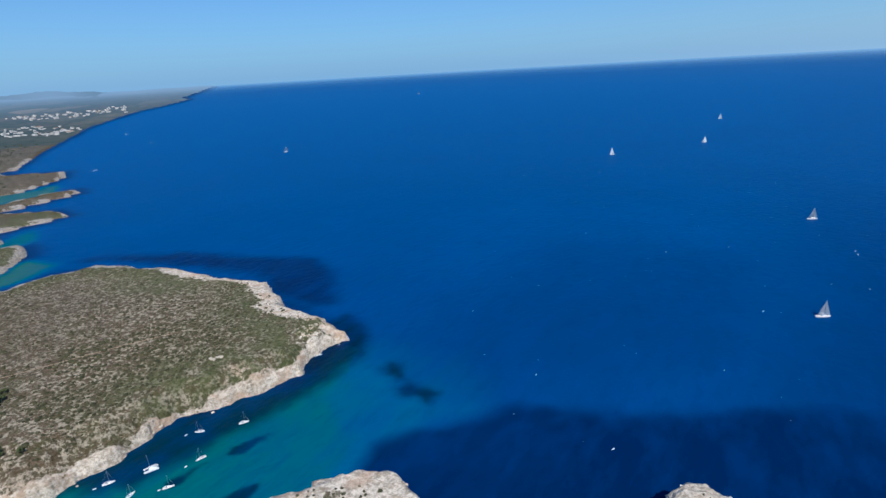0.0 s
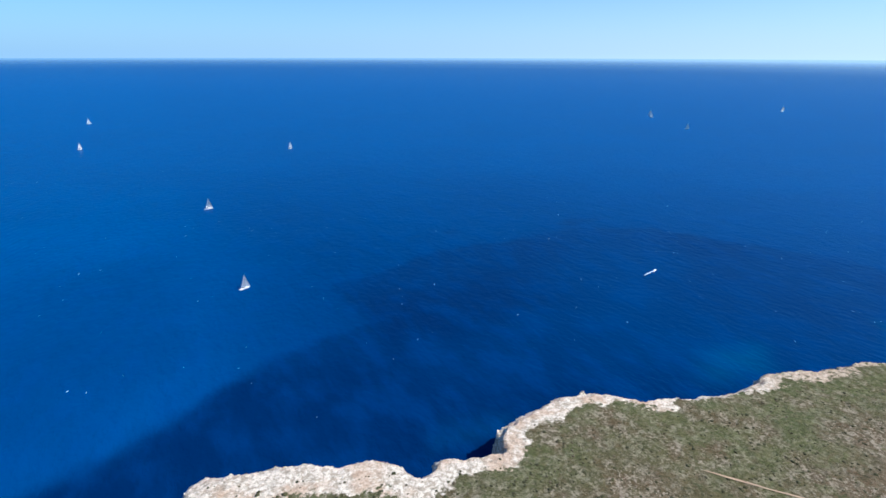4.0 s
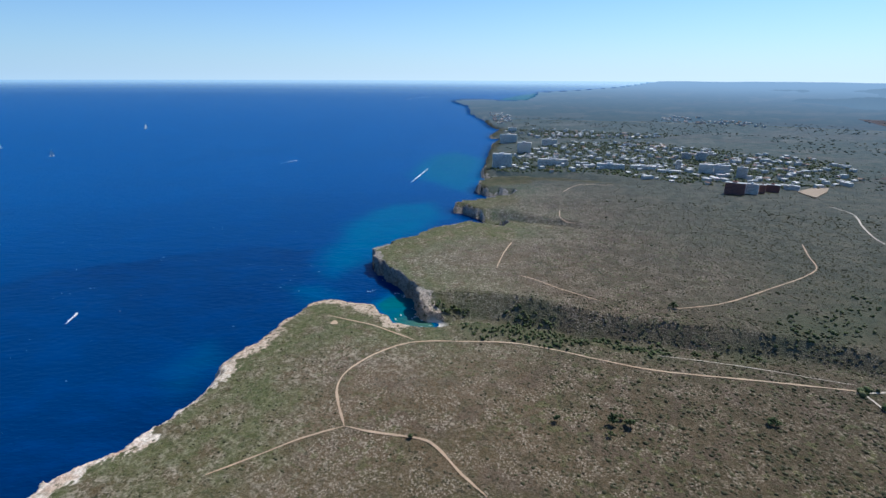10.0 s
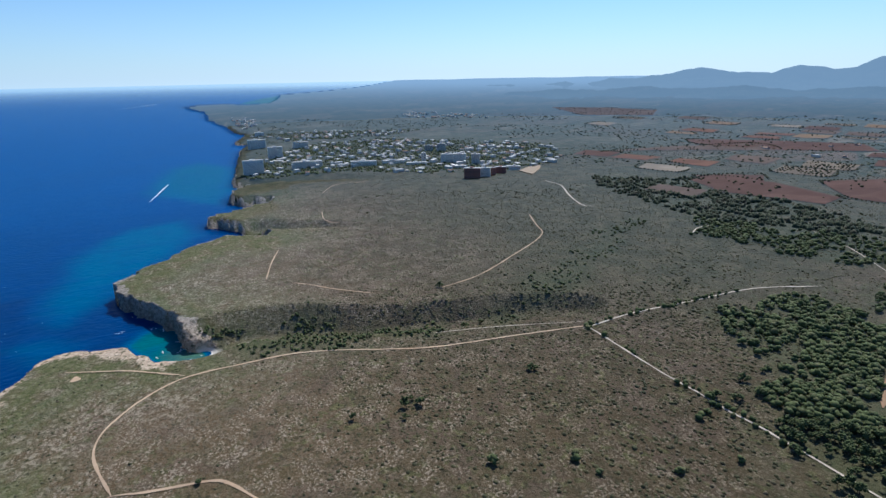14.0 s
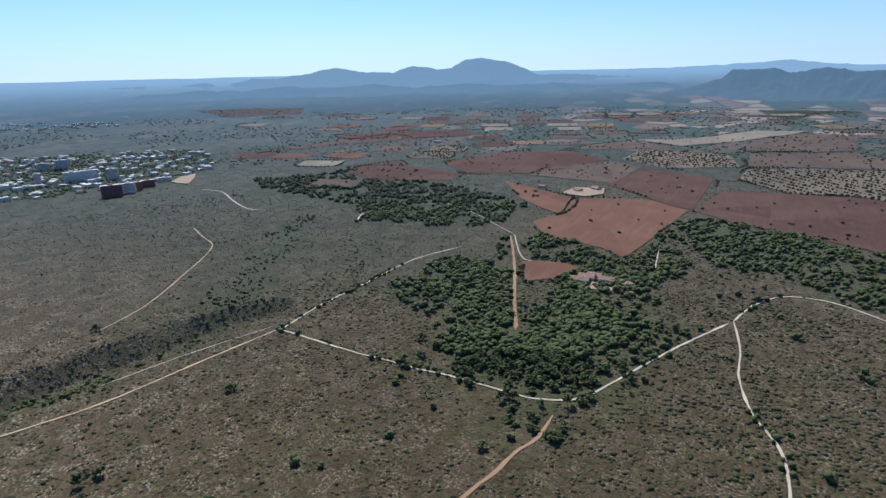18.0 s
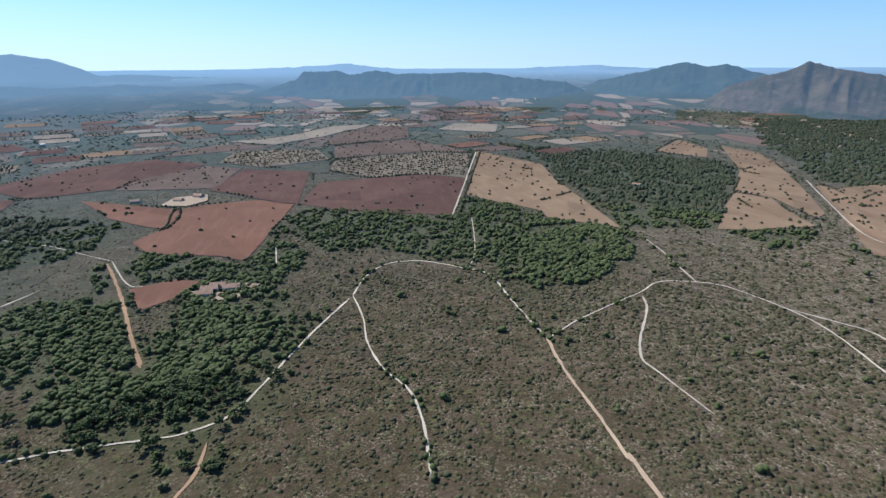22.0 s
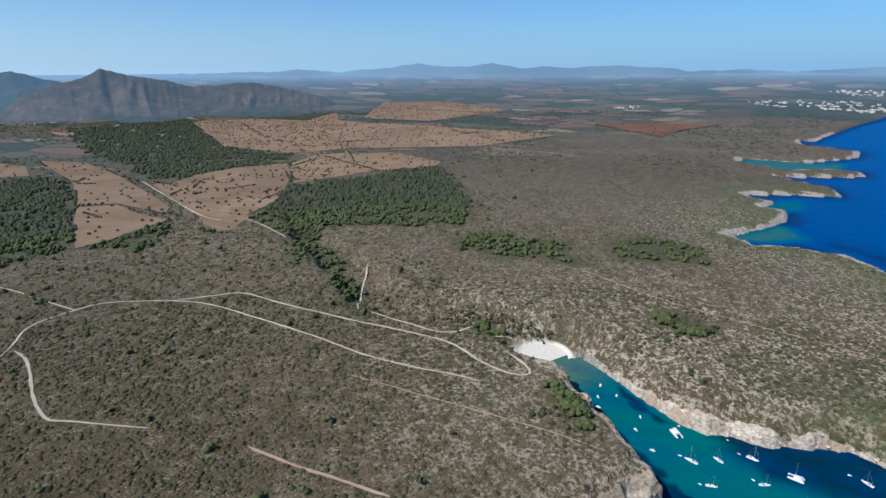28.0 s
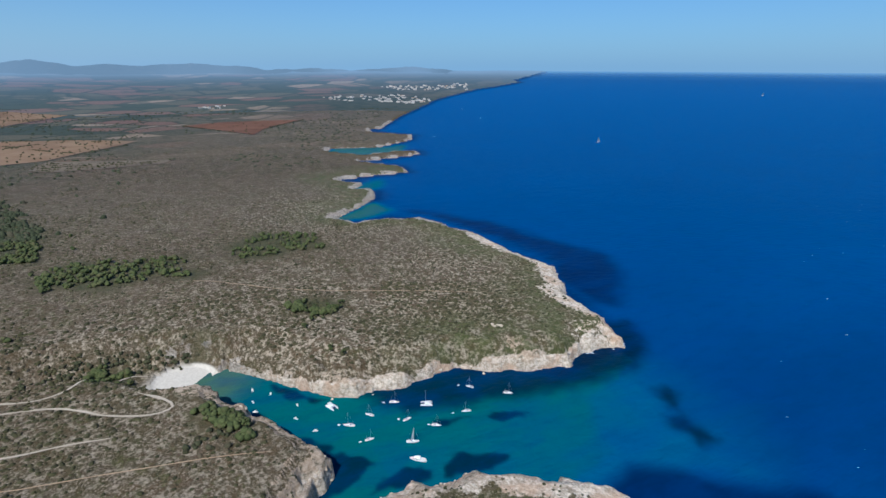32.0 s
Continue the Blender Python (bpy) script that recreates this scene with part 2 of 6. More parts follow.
def sea_material():
    n = Nodes("sea_water", 0.4, 0.02)
    n.b.inputs["Specular Tint"].default_value = (0.45, 0.75, 1.0, 1)
    swell = n.noise(0.035, 5, 0.6, (1, 0.45, 1))
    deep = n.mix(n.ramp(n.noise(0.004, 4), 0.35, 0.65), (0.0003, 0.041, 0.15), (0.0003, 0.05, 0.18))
    # open water a lighter blue with distance
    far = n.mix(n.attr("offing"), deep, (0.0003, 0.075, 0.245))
    colour = n.mix(n.attr("weed"), far, (0.001, 0.0148, 0.066))
    lagoon = n.mix(n.ramp(n.attr("shallow"), 0.5, 1.0), (0.0006, 0.082, 0.18), (0.003, 0.1, 0.106))
    sandy = n.mix(n.ramp(n.attr("shallow"), 1.0, 1.6), lagoon, (0.0546, 0.122, 0.0858))
    colour = n.mix(n.ramp(n.attr("shallow"), 0.0, 0.4), colour, sandy)
    colour = n.mix(n.math("MULTIPLY", n.attr("meadow"), 0.9), colour, (0.0006, 0.013, 0.034))
    # wave shading put into the colour: lighter swell, darker troughs
    colour = n.mix(n.ramp(swell, 0.45, 0.62, 0, 0.25), colour, (0.00156, 0.0456, 0.187))
    colour = n.mix(n.ramp(n.noise(0.08, 4, 0.65, (1, 0.35, 1)), 0.5, 0.64, 0, 0.2), colour, (0.0005, 0.024, 0.095))
    n.bump(n.math("ADD", swell, n.noise(0.16, 4, 0.6, (1, 0.5, 1))), 0.7, 1.8)
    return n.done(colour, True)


def leaf_material(name, dark, light, dry):
    n = Nodes(name, 0.85, 0.15)
    r = n.island()
    c = n.mix(r, dark, light)
    c = n.mix(n.ramp(n.math("FRACT", n.math("MULTIPLY", r, 17.3), 0), 0.7, 0.95), c, dry)
    c = n.mix(n.ramp(n.noise(1.4, 4, 0.7), 0.4, 0.65, 0, 0.45), c, tuple(v * 0.5 for v in dark))
    n.bump(n.noise(2.2, 4, 0.7), 0.6, 0.4)
    return n.done(c, True)


def soil_material(name, one, two, furrow=0.35):
    n = Nodes(name, 0.95, 0.08)
    c = n.mix(n.ramp(n.noise(0.02, 4), 0.35, 0.65), one, two)
    plot = n.noise(0.009, kind="ShaderNodeTexVoronoi", stretch=(1.0, 0.7, 1))
    tone = n.t.nodes.new("ShaderNodeSeparateColor")
    n.t.links.new(plot.outputs["Color"], tone.inputs[0])
    c = n.mix(n.ramp(tone.outputs[0], 0.3, 0.8, 0, furrow * 1.3), c, tuple(v * k for v, k in zip(one, (0.66, 0.66, 0.72))))
    c = n.mix(n.ramp(n.noise(0.4, 5, 0.7), 0.45, 0.7, 0, furrow), c, tuple(v * 0.6 for v in one))
    c = n.mix(n.ramp(n.noise(0.12, 3, 0.6, (1, 0.12, 1)), 0.5, 0.7, 0, furrow), c, tuple(min(1, v * 1.3) for v in two))
    return n.done(c, True)


def backdrop_material():
    n = Nodes("far_plain", 1.0, 0.0)
    wild = n.mix(n.ramp(n.noise(0.02, 6, 0.7), 0.42, 0.62), (0.026, 0.033, 0.018), (0.058, 0.055, 0.032))
    wild = n.mix(n.ramp(n.noise(0.009, 6, 0.65), 0.62, 0.68, 0, 0.7), wild, (0.17, 0.14, 0.1))
    return n.done(n.mix(n.attr("farmed"), wild, n.patchwork(0.0075)), True, True)


GROUND, SEA, BACKDROP = ground_material(), sea_material(), backdrop_material()
SHRUB = leaf_material("shrub_leaves", (0.044, 0.042, 0.018), (0.088, 0.079, 0.034), (0.125, 0.095, 0.056))
PINE = leaf_material("pine_needles", (0.062, 0.076, 0.026), (0.104, 0.117, 0.04), (0.112, 0.105, 0.045))
OLIVE = leaf_material("grove_leaves", (0.044, 0.047, 0.022), (0.08, 0.078, 0.038), (0.09, 0.076, 0.042))
FARLEAF = leaf_material("far_leaves", (0.042, 0.052, 0.026), (0.07, 0.076, 0.038), (0.085, 0.074, 0.045))
BARK = plain("bark", (0.12, 0.085, 0.06), 0.95, 0.1, 0.2, 2.0)


def stone_material():
    n = Nodes("limestone_blocks", 0.95, 0.12)
    r = n.island()
    c = n.mix(r, (0.5, 0.41, 0.3), (0.7, 0.6, 0.47))
    c = n.mix(n.ramp(n.math("FRACT", n.math("MULTIPLY", r, 23.7), 0), 0.75, 0.95, 0, 0.7), c, (0.39, 0.236, 0.144))
    c = n.mix(n.ramp(n.noise(0.9, 5, 0.7), 0.5, 0.68, 0, 0.6), c, (0.234, 0.19, 0.137))
    n.bump(n.noise(1.6, 4, 0.7), 0.9, 0.6)
    return n.done(c)


STONE = stone_material()
TRACK = {
    "e": soil_material("earth_track", (0.4, 0.27, 0.165), (0.48, 0.345, 0.22), 0.3),
    "p": soil_material("limestone_track", (0.43, 0.35, 0.255), (0.52, 0.43, 0.325), 0.3),
    "r": soil_material("red_track", (0.274, 0.165, 0.0936), (0.334, 0.21, 0.122), 0.3),
}
SOIL = {
    "orange": soil_material("rust_soil", (0.15, 0.074, 0.046), (0.178, 0.092, 0.06)),
    "plum": soil_material("plum_soil", (0.094, 0.05, 0.036), (0.116, 0.064, 0.048)),
    "rose": soil_material("rose_soil", (0.113, 0.0771, 0.0571), (0.138, 0.098, 0.0751)),
    "straw": soil_material("stubble", (0.152, 0.117, 0.0802), (0.184, 0.145, 0.104)),
    "sand": soil_material("sandy_soil", (0.199, 0.128, 0.0753), (0.239, 0.16, 0.0963)),
    "ochre": soil_material("ochre_soil", (0.234, 0.142, 0.0829), (0.275, 0.185, 0.114)),
    "pale": soil_material("pale_stubble", (0.238, 0.19, 0.138), (0.283, 0.231, 0.172)),
}


# ---- the plan ----
EYE = 270.0
RIM = 4900.0


def lift(d):
    """The far plain and sea curve up gently, so that the horizon stands at its true height within reach."""
    k = np.clip((d - 1500.0) / 3400.0, 0, None)
    return 231.5 * k * k


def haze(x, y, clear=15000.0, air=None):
    """Share of summer haze painted into a far surface; thicker towards the sun. air: the way through it, where it is
    known.
    """
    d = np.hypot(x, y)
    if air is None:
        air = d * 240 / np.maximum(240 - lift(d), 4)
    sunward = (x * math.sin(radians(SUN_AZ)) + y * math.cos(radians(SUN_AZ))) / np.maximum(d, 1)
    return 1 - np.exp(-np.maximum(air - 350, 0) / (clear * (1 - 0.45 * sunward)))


def vnoise(x, y, cell, seed=0):
    """Smooth value noise, -1 to 1."""
    u, v = x / cell, y / cell
    i, j = np.floor(u), np.floor(v)
    a, b = u - i, v - j
    a, b = a * a * (3 - 2 * a), b * b * (3 - 2 * b)

    def h(p, q):
        s = np.sin(p * 127.1 + q * 311.7 + seed * 74.7) * 43758.5453
        return 2 * (s - np.floor(s)) - 1

    return (h(i, j) * (1 - a) + h(i + 1, j) * a) * (1 - b) + (h(i, j + 1) * (1 - a) + h(i + 1, j + 1) * a) * b


# cliff-top heights along the coast: x, y, height, reach
TOPS = [(-360, 260, 21, 260), (-900, 700, 10, 400), (120, 230, 30, 260), (560, 60, 23, 200), (700, -120, 21, 220), (760, -60, 21, 150),
        (1500, -60, 26, 500), (-1500, 560, 9, 420), (1075, -35, 16, 70), (1080, -45, 16, 70), (1290, -95, 18, 70), (1310, -90, 18, 70), (-240, 120, 20, 120), (-420, 60, 24, 200), (0, -300, 36, 400), (-300, -400, 40, 500), (200, -1300, 38, 900), (-2500, 600, 20, 1500)]


# rocky slopes above the water: x, y, reach, width
SLOPES = [(-478, 62, 35, 42), (-442, 98, 35, 36), (-415, 145, 38, 26), (-398, 215, 40, 18), (-372, 310, 40, 12)]


def plateau(x, y):
    w, z = 0.0, 0.0
    for a, b, h, r in TOPS:
        k = np.exp(-((x - a) ** 2 + (y - b) ** 2) / (2 * r * r)) + 1e-9 / (1 + ((x - a) ** 2 + (y - b) ** 2) / 1e6)
        w, z = w + k, z + k * h
    fade = np.clip((np.hypot(x, y) - 1900.0) / 1900.0, 0, 1)
    return z / w * (1 - 0.85 * fade) + 1.2 * vnoise(x, y, 90, 1) + 2.0 * vnoise(x, y, 260, 2)


def to_line(x, y, pts):
    """Distance to a polyline, and how far along it."""
    best, along, run = np.full(np.shape(x), 1e9), np.zeros(np.shape(x)), 0.0
    for (ax, ay), (bx, by) in zip(pts[:-1], pts[1:]):
        dx, dy = bx - ax, by - ay
        n = math.hypot(dx, dy)
        u = np.clip(((x - ax) * dx + (y - ay) * dy) / (n * n), 0, 1)
        d = np.hypot(x - ax - u * dx, y - ay - u * dy)
        along = np.where(d < best, run + u * n, along)
        best, run = np.minimum(best, d), run + n
    return best, along


def coast_dist(x, y):
    """Signed distance to the coastline, positive on land."""
    best = np.full(np.shape(x), 1e9)
    odd = np.zeros(np.shape(x), bool)
    for (ax, ay), (bx, by) in zip(COAST, COAST[1:] + COAST[:1]):
        dx, dy = bx - ax, by - ay
        u = np.clip(((x - ax) * dx + (y - ay) * dy) / (dx * dx + dy * dy + 1e-9), 0, 1)
        best = np.minimum(best, np.hypot(x - ax - u * dx, y - ay - u * dy))
        if ay != by:
            odd ^= ((ay > y) != (by > y)) & (x < (by - ay and dx * (y - ay) / (by - ay)) + ax)
    return np.where(odd, best, -best)


def height(x, y, s=None):
    """The ground's height."""
    d = np.hypot(x, y)
    if s is None:
        s = coast_dist(x, y)
    z = plateau(x, y)
    z = np.where(x > 1420, z * (0.66 + 0.34 * np.clip(s / 130, 0, 1)), z)
    z = np.where((x < -840) & (d < 3500), z * (0.42 + 0.58 * np.clip((s - 10) / 170, 0, 1)), z)
    for pts, rise, half, steep in VALLEYS:
        dv, al = to_line(x, y, pts)
        floor = 2.5 + rise * al
        z = np.minimum(z, np.maximum(floor, floor + (dv - half + 6 * vnoise(x, y, 35, 5)) * steep))
    r = s + np.where(x > 400, 5.0, 3.4) * vnoise(x, y, 24, 3) + np.where(x > 400, 3.0, 2.2) * vnoise(x, y, 9, 4) + 1.2 * vnoise(x, y, 3.6, 8)
    broad = np.clip(vnoise(x, y, 75, 6) + 0.35, 0, 1) * np.where((x > 400) | (x < -800), 2, 14)
    for a, b, reach, more in SLOPES:
        broad = np.maximum(broad, more * np.exp(-((x - a) ** 2 + (y - b) ** 2) / (2 * reach * reach)))
    low = np.clip(r / 2.6, 0, 1) * np.where(broad > 15, 0.42, np.where(broad > 8, 0.6, 0.8))
    ledge = np.clip((r - 3.5) / (3.5 + broad), 0, 1)
    bench = low + (1 - low) * ledge ** 0.8
    sheer = np.clip(r / 2.2, 0, 1) ** 0.5
    bench = np.where((x > 575) & (y < 135), sheer, bench)
    strata = bench * 3.4 + 0.45 * vnoise(x, y, 16, 9)  # ledges in the cliff
    stepped = (np.floor(strata) + np.clip((strata - np.floor(strata)) * 2.6 - 0.8, 0, 1)) / 3.4
    bench = np.where((bench > 0.02) & (bench < 0.98), np.clip(0.4 * bench + 0.6 * stepped, 0, 1), bench)
    z = np.where(r < 60, np.minimum(z, -5 + (z + 5) * bench - 1.2 * np.clip(1 - r / 60, 0, 1)), z)
    for bx, by, br in BEACHES:
        db = np.hypot(x - bx, y - by)
        z = np.where(db < br, np.minimum(z, np.clip(-0.6 + 0.06 * (s + 4), -5, 3) + np.clip(db - br * 0.7, 0, None) * 0.9), z)
    return np.where(s < -6, -6, z) + lift(d)


SOUTH_COAST = [(4700, -1750), (4400, -1250), (4300, -900), (4230, -620), (4020, -560), (3850, -480), (3820, -330), (3890, -200), (3900, -60), (3795, 35), (3566, -77), (3242, -82), (2954, -148), (2689, -172), (2618, -222),
    (2376, -142), (2301, -197), (2140, -145), (1905, -117), (1621, -85), (1543, -74), (1500, -66), (1468, -92), (1442, -178), (1418, -182),
    (1404, -112), (1380, -72), (1330, -52), (1273, -52), (1250, -78), (1212, -132), (1188, -128), (1160, -84), (1132, -40), (1110, -4), (1086, 0), (1060, -22), (990, -62), (926, -96), (904, -84), (938, -24), (879, 48), (844, 67),
    (817, 92), (761, 120), (741, 118), (696, 100), (660, 75), (626, 56), (595, 47), (572, 40), (552, 23),
    (545, 34), (511, 60), (525, 63), (534, 73), (550, 86), (563, 110)]
EAST_COAST = [(570, 142), (552, 173), (516, 180), (473, 186), (456, 191), (434, 205), (403, 209), (377, 212), (345, 219),
    (317, 225), (300, 232), (278, 256), (246, 264), (220, 260), (194, 256), (179, 249), (173, 236), (155, 240),
    (145, 248), (129, 250), (124, 242), (113, 256), (100, 264), (81, 268), (63, 282), (40, 290), (23, 294),
    (4, 303), (-16, 292), (-23, 274), (-26, 256), (-55, 217), (-92, 205), (-125, 205), (-144, 214), (-169, 225),
    (-192, 217), (-217, 199), (-257, 151), (-253, 125), (-261, 107), (-257, 84)]
COVE_COAST = [(-240, 52), (-264, 40), (-287, 55), (-304, 66), (-317, 61), (-332, 59), (-339, 54), (-354, 43), (-368, 34),
    (-377, 24), (-392, 15), (-457, -22), (-465, -12), (-479, 1), (-484, 12), (-467, 25), (-448, 40), (-436, 52),
    (-422, 61), (-406, 76), (-396, 90), (-389, 103), (-386, 118), (-390, 129), (-381, 152), (-383, 168), (-387, 185),
    (-387, 207), (-375, 222), (-367, 240), (-366, 253), (-358, 266), (-349, 287), (-346, 306), (-355, 321), (-360, 338),
    (-355, 357), (-353, 372), (-348, 379), (-358, 381), (-385, 391), (-404, 384)]
NORTH_COAST = [(-432, 388), (-454, 388), (-474, 410), (-509, 419), (-544, 439), (-568, 435), (-611, 430), (-658, 416), (-689, 417),
    (-728, 418), (-781, 395), (-818, 383), (-868, 371), (-906, 334), (-898, 271), (-945, 248), (-993, 296), (-1050, 350),
    (-1092, 380), (-1159, 391), (-1176, 356), (-1233, 397), (-1266, 360), (-1288, 352), (-1313, 433), (-1319, 551), (-1407, 565),
    (-1477, 520), (-1539, 484), (-1552, 599), (-1578, 697), (-1650, 724), (-1673, 644), (-1646, 530), (-1760, 448), (-1806, 469),
    (-1779, 643), (-1882, 798), (-1998, 857), (-2103, 779), (-2178, 708), (-2227, 804)]
FAR_NORTH_COAST = [(-2566, 1033), (-3001, 1408), (-3189, 1611), (-3394, 1939), (-3551, 2426), (-3668, 2437)]
COAST = SOUTH_COAST + EAST_COAST + COVE_COAST + NORTH_COAST + FAR_NORTH_COAST + [(-4200, 3400), (-6000, 0), (-5000, -5000), (0, -6500), (5000, -5000), (6500, -2000)]
# dry valleys: line, rise of the floor, half width, steepness of the sides
VALLEYS = [([(543, 23), (548, -28), (528, -76), (507, -119), (487, -165), (471, -214), (455, -258), (443, -310), (423, -353)], 0.045, 9, 0.62),
           ([(-469, -24), (-491, -58), (-499, -108), (-503, -162), (-517, -218), (-563, -253), (-625, -315), (-687, -385), (-804, -476)], 0.045, 18, 0.95),
           ([(999, -71), (952, -122), (909, -194), (853, -255)], 0.1, 8, 0.7),
           ([(1442, -92), (1426, -173), (1361, -308), (1262, -417), (1161, -480)], 0.06, 14, 0.6)]
BEACHES = [(-478, -24, 34), (549, 24, 14)]


# tracks and roads: name, width, surface, line
TRACKS = []
TRACKS.append(("cape_spur", 4, "e", [(515, 134), (505, 110), (496, 85), (474, 53), (462, 37)]))
TRACKS.append(("cliff_track", 4.5, "e", [(325, 78), (358, 90), (379, 94), (401, 91), (425, 78), (444, 61), (459, 36), (461, -8), (455, -61), (425, -132), (407, -174), (394, -232), (385, -276), (375, -322)]))
TRACKS.append(("sea_spur", 3.5, "e", [(325, 78), (310, 106), (295, 125), (272, 155)]))
TRACKS.append(("near_track", 4.5, "e", [(325, 78), (318, 52), (312, 23), (303, 11), (277, -6), (258, -21)]))
TRACKS.append(("side_track", 2.5, "p", [(435, -184), (421, -226), (407, -265), (396, -294), (384, -325)]))
TRACKS.append(("white_road_south", 6, "p", [(375, -322), (342, -321), (314, -320), (273, -319), (245, -321), (216, -322), (192, -325), (140, -327), (115, -329), (88, -344), (71, -377), (56, -412), (31, -468), (-1, -531)]))
TRACKS.append(("white_road_west", 6, "p", [(-5, -538), (-22, -588), (-51, -625), (-94, -626), (-141, -588), (-164, -560), (-167, -494), (-171, -425), (-173, -407)]))
TRACKS.append(("ridge_track", 6, "e", [(-173, -407), (-167, -350), (-167, -294), (-166, -245), (-168, -251), (-168, -192)]))
TRACKS.append(("white_road_inland", 5.5, "p", [(372, -319), (376, -381), (370, -451), (361, -543), (332, -616)]))
TRACKS.append(("link_road", 5.5, "p", [(-175, -414), (-188, -412), (-215, -430), (-303, -475), (-344, -500), (-386, -492), (-412, -474), (-433, -415), (-437, -374), (-428, -326), (-407, -242), (-384, -175), (-375, -126), (-373, -95), (-369, -68)]))
TRACKS.append(("beach_road", 6.5, "p", [(-433, -415), (-457, -383), (-473, -355), (-464, -309), (-454, -254), (-445, -208), (-436, -153), (-424, -106), (-399, -73), (-387, -45), (-392, -30), (-405, -36), (-422, -54)]))
TRACKS.append(("wood_road", 5, "p", [(-386, -492), (-399, -559), (-409, -599), (-416, -655)]))
TRACKS.append(("hedge_lane", 4, "p", [(-144, -584), (-161, -625), (-176, -678), (-203, -804)]))
TRACKS.append(("bend_track", 5, "p", [(-5, -538), (-13, -480), (-14, -434), (-24, -385), (-40, -352), (-45, -318), (-44, -284), (-41, -254)]))
TRACKS.append(("ledge_track", 6, "p", [(-305, -469), (-294, -441), (-257, -389), (-238, -355), (-240, -332), (-249, -277)]))
TRACKS.append(("low_track", 5, "e", [(-251, -201), (-243, -162), (-239, -129), (-234, -95)]))
TRACKS.append(("beach_path", 6.5, "p", [(-612, -265), (-555, -249), (-475, -219), (-469, -203), (-454, -158), (-445, -109), (-495, -73), (-493, -52)]))
TRACKS.append(("red_track", 8, "r", [(292, -692), (262, -631), (231, -563), (200, -489), (171, -423)]))
TRACKS.append(("scrub_path", 2, "e", [(-350, -176), (-342, -129), (-338, -111), (-331, -68), (-320, -9), (-310, 29)]))
TRACKS.append(("fork_curve", 4, "p", [(-192, -413), (-181, -408), (-174, -396)]))
TRACKS.append(("red_spur", 6, "r", [(98, -316), (99, -288), (106, -268), (111, -244), (117, -222), (121, -204)]))
TRACKS.append(("farm_drive", 5, "p", [(289, -700), (244, -615), (221, -602), (189, -588), (159, -575)]))
TRACKS.append(("wood_lane", 4, "p", [(289, -700), (336, -736), (401, -788), (478, -828)]))
TRACKS.append(("town_road", 8, "p", [(1013, -712), (952, -714), (870, -674), (805, -645), (767, -635), (756, -646)]))
TRACKS.append(("plain_track", 4, "e", [(772, -516), (715, -491), (668, -472), (639, -439), (604, -385), (553, -300), (537, -237)]))
TRACKS.append(("cliff_path", 4, "e", [(803, -90), (749, -73), (676, -56)]))
TRACKS.append(("cliff_path", 4, "e", [(647, -84), (629, -103), (600, -126), (562, -165)]))
TRACKS.append(("loop_path", 4, "e", [(1004, -200), (939, -191), (914, -211)]))
TRACKS.append(("town_path", 4, "e", [(1240, -367), (1237, -288), (1161, -235)]))
TRACKS.append(("headland_path", 2.5, "e", [(-662, -24), (-649, 12), (-591, 86), (-554, 155), (-523, 227), (-495, 279)]))
TRACKS.append(("meadow_lane", 7, "p", [(-975, -958), (-801, -709), (-734, -604), (-725, -558), (-740, -534), (-710, -478), (-667, -415)]))
TRACKS.append(("field_lane", 9, "p", [(-175, -821), (-245, -1044), (-380, -1465)]))
TRACKS.append(("white_spur", 6, "p", [(545, -654), (565, -689), (565, -717)]))
TRACKS.append(("wood_edge_track", 4, "p", [(84, -642), (90, -700), (95, -750)]))
TRACKS.append(("field_edge_lane", 7, "p", [(10, -896), (-51, -871), (-111, -860)]))
def inside(x, y, pts):
    """Signed distance to an outline, positive inside."""
    best, odd = np.full(np.shape(x), 1e9), np.zeros(np.shape(x), bool)
    for (ax, ay), (bx, by) in zip(pts, pts[1:] + pts[:1]):
        dx, dy = bx - ax, by - ay
        u = np.clip(((x - ax) * dx + (y - ay) * dy) / (dx * dx + dy * dy + 1e-9), 0, 1)
        best = np.minimum(best, np.hypot(x - ax - u * dx, y - ay - u * dy))
        if ay != by:
            odd ^= ((ay > y) != (by > y)) & (x < dx * (y - ay) / (by - ay) + ax)
    return np.where(odd, best, -best)


# fields: soil, outline
FIELDS = []
FIELDS.append(("orange", [(290, -775), (251, -719), (160, -693), (125, -668), (103, -798), (82, -949), (147, -996), (220, -983), (277, -955), (265, -838)]))
FIELDS.append(("orange", [(469, -1063), (368, -1007), (277, -955), (265, -838), (299, -858), (368, -917)]))
FIELDS.append(("plum", [(74, -949), (6, -890), (-87, -855), (-172, -817), (-266, -1115), (-180, -1178), (-66, -1155), (44, -1126)]))
FIELDS.append(("straw", [(22, -1256), (-66, -1161), (-181, -1184), (-269, -1125), (-362, -1430), (-240, -1488), (-114, -1463), (9, -1401)]))
FIELDS.append(("plum", [(256, -1099), (112, -974), (77, -954), (68, -1254), (219, -1321)]))
FIELDS.append(("rose", [(437, -1137), (248, -1118), (228, -1328), (318, -1384), (414, -1264)]))
FIELDS.append(("plum", [(701, -1212), (581, -1100), (441, -1148), (324, -1411), (475, -1515), (619, -1430)]))
FIELDS.append(("plum", [(851, -996), (726, -945), (571, -1012), (587, -1088), (736, -1116), (861, -1085)]))
FIELDS.append(("straw", [(297, -1430), (179, -1339), (24, -1422), (61, -1609), (284, -1624)]))
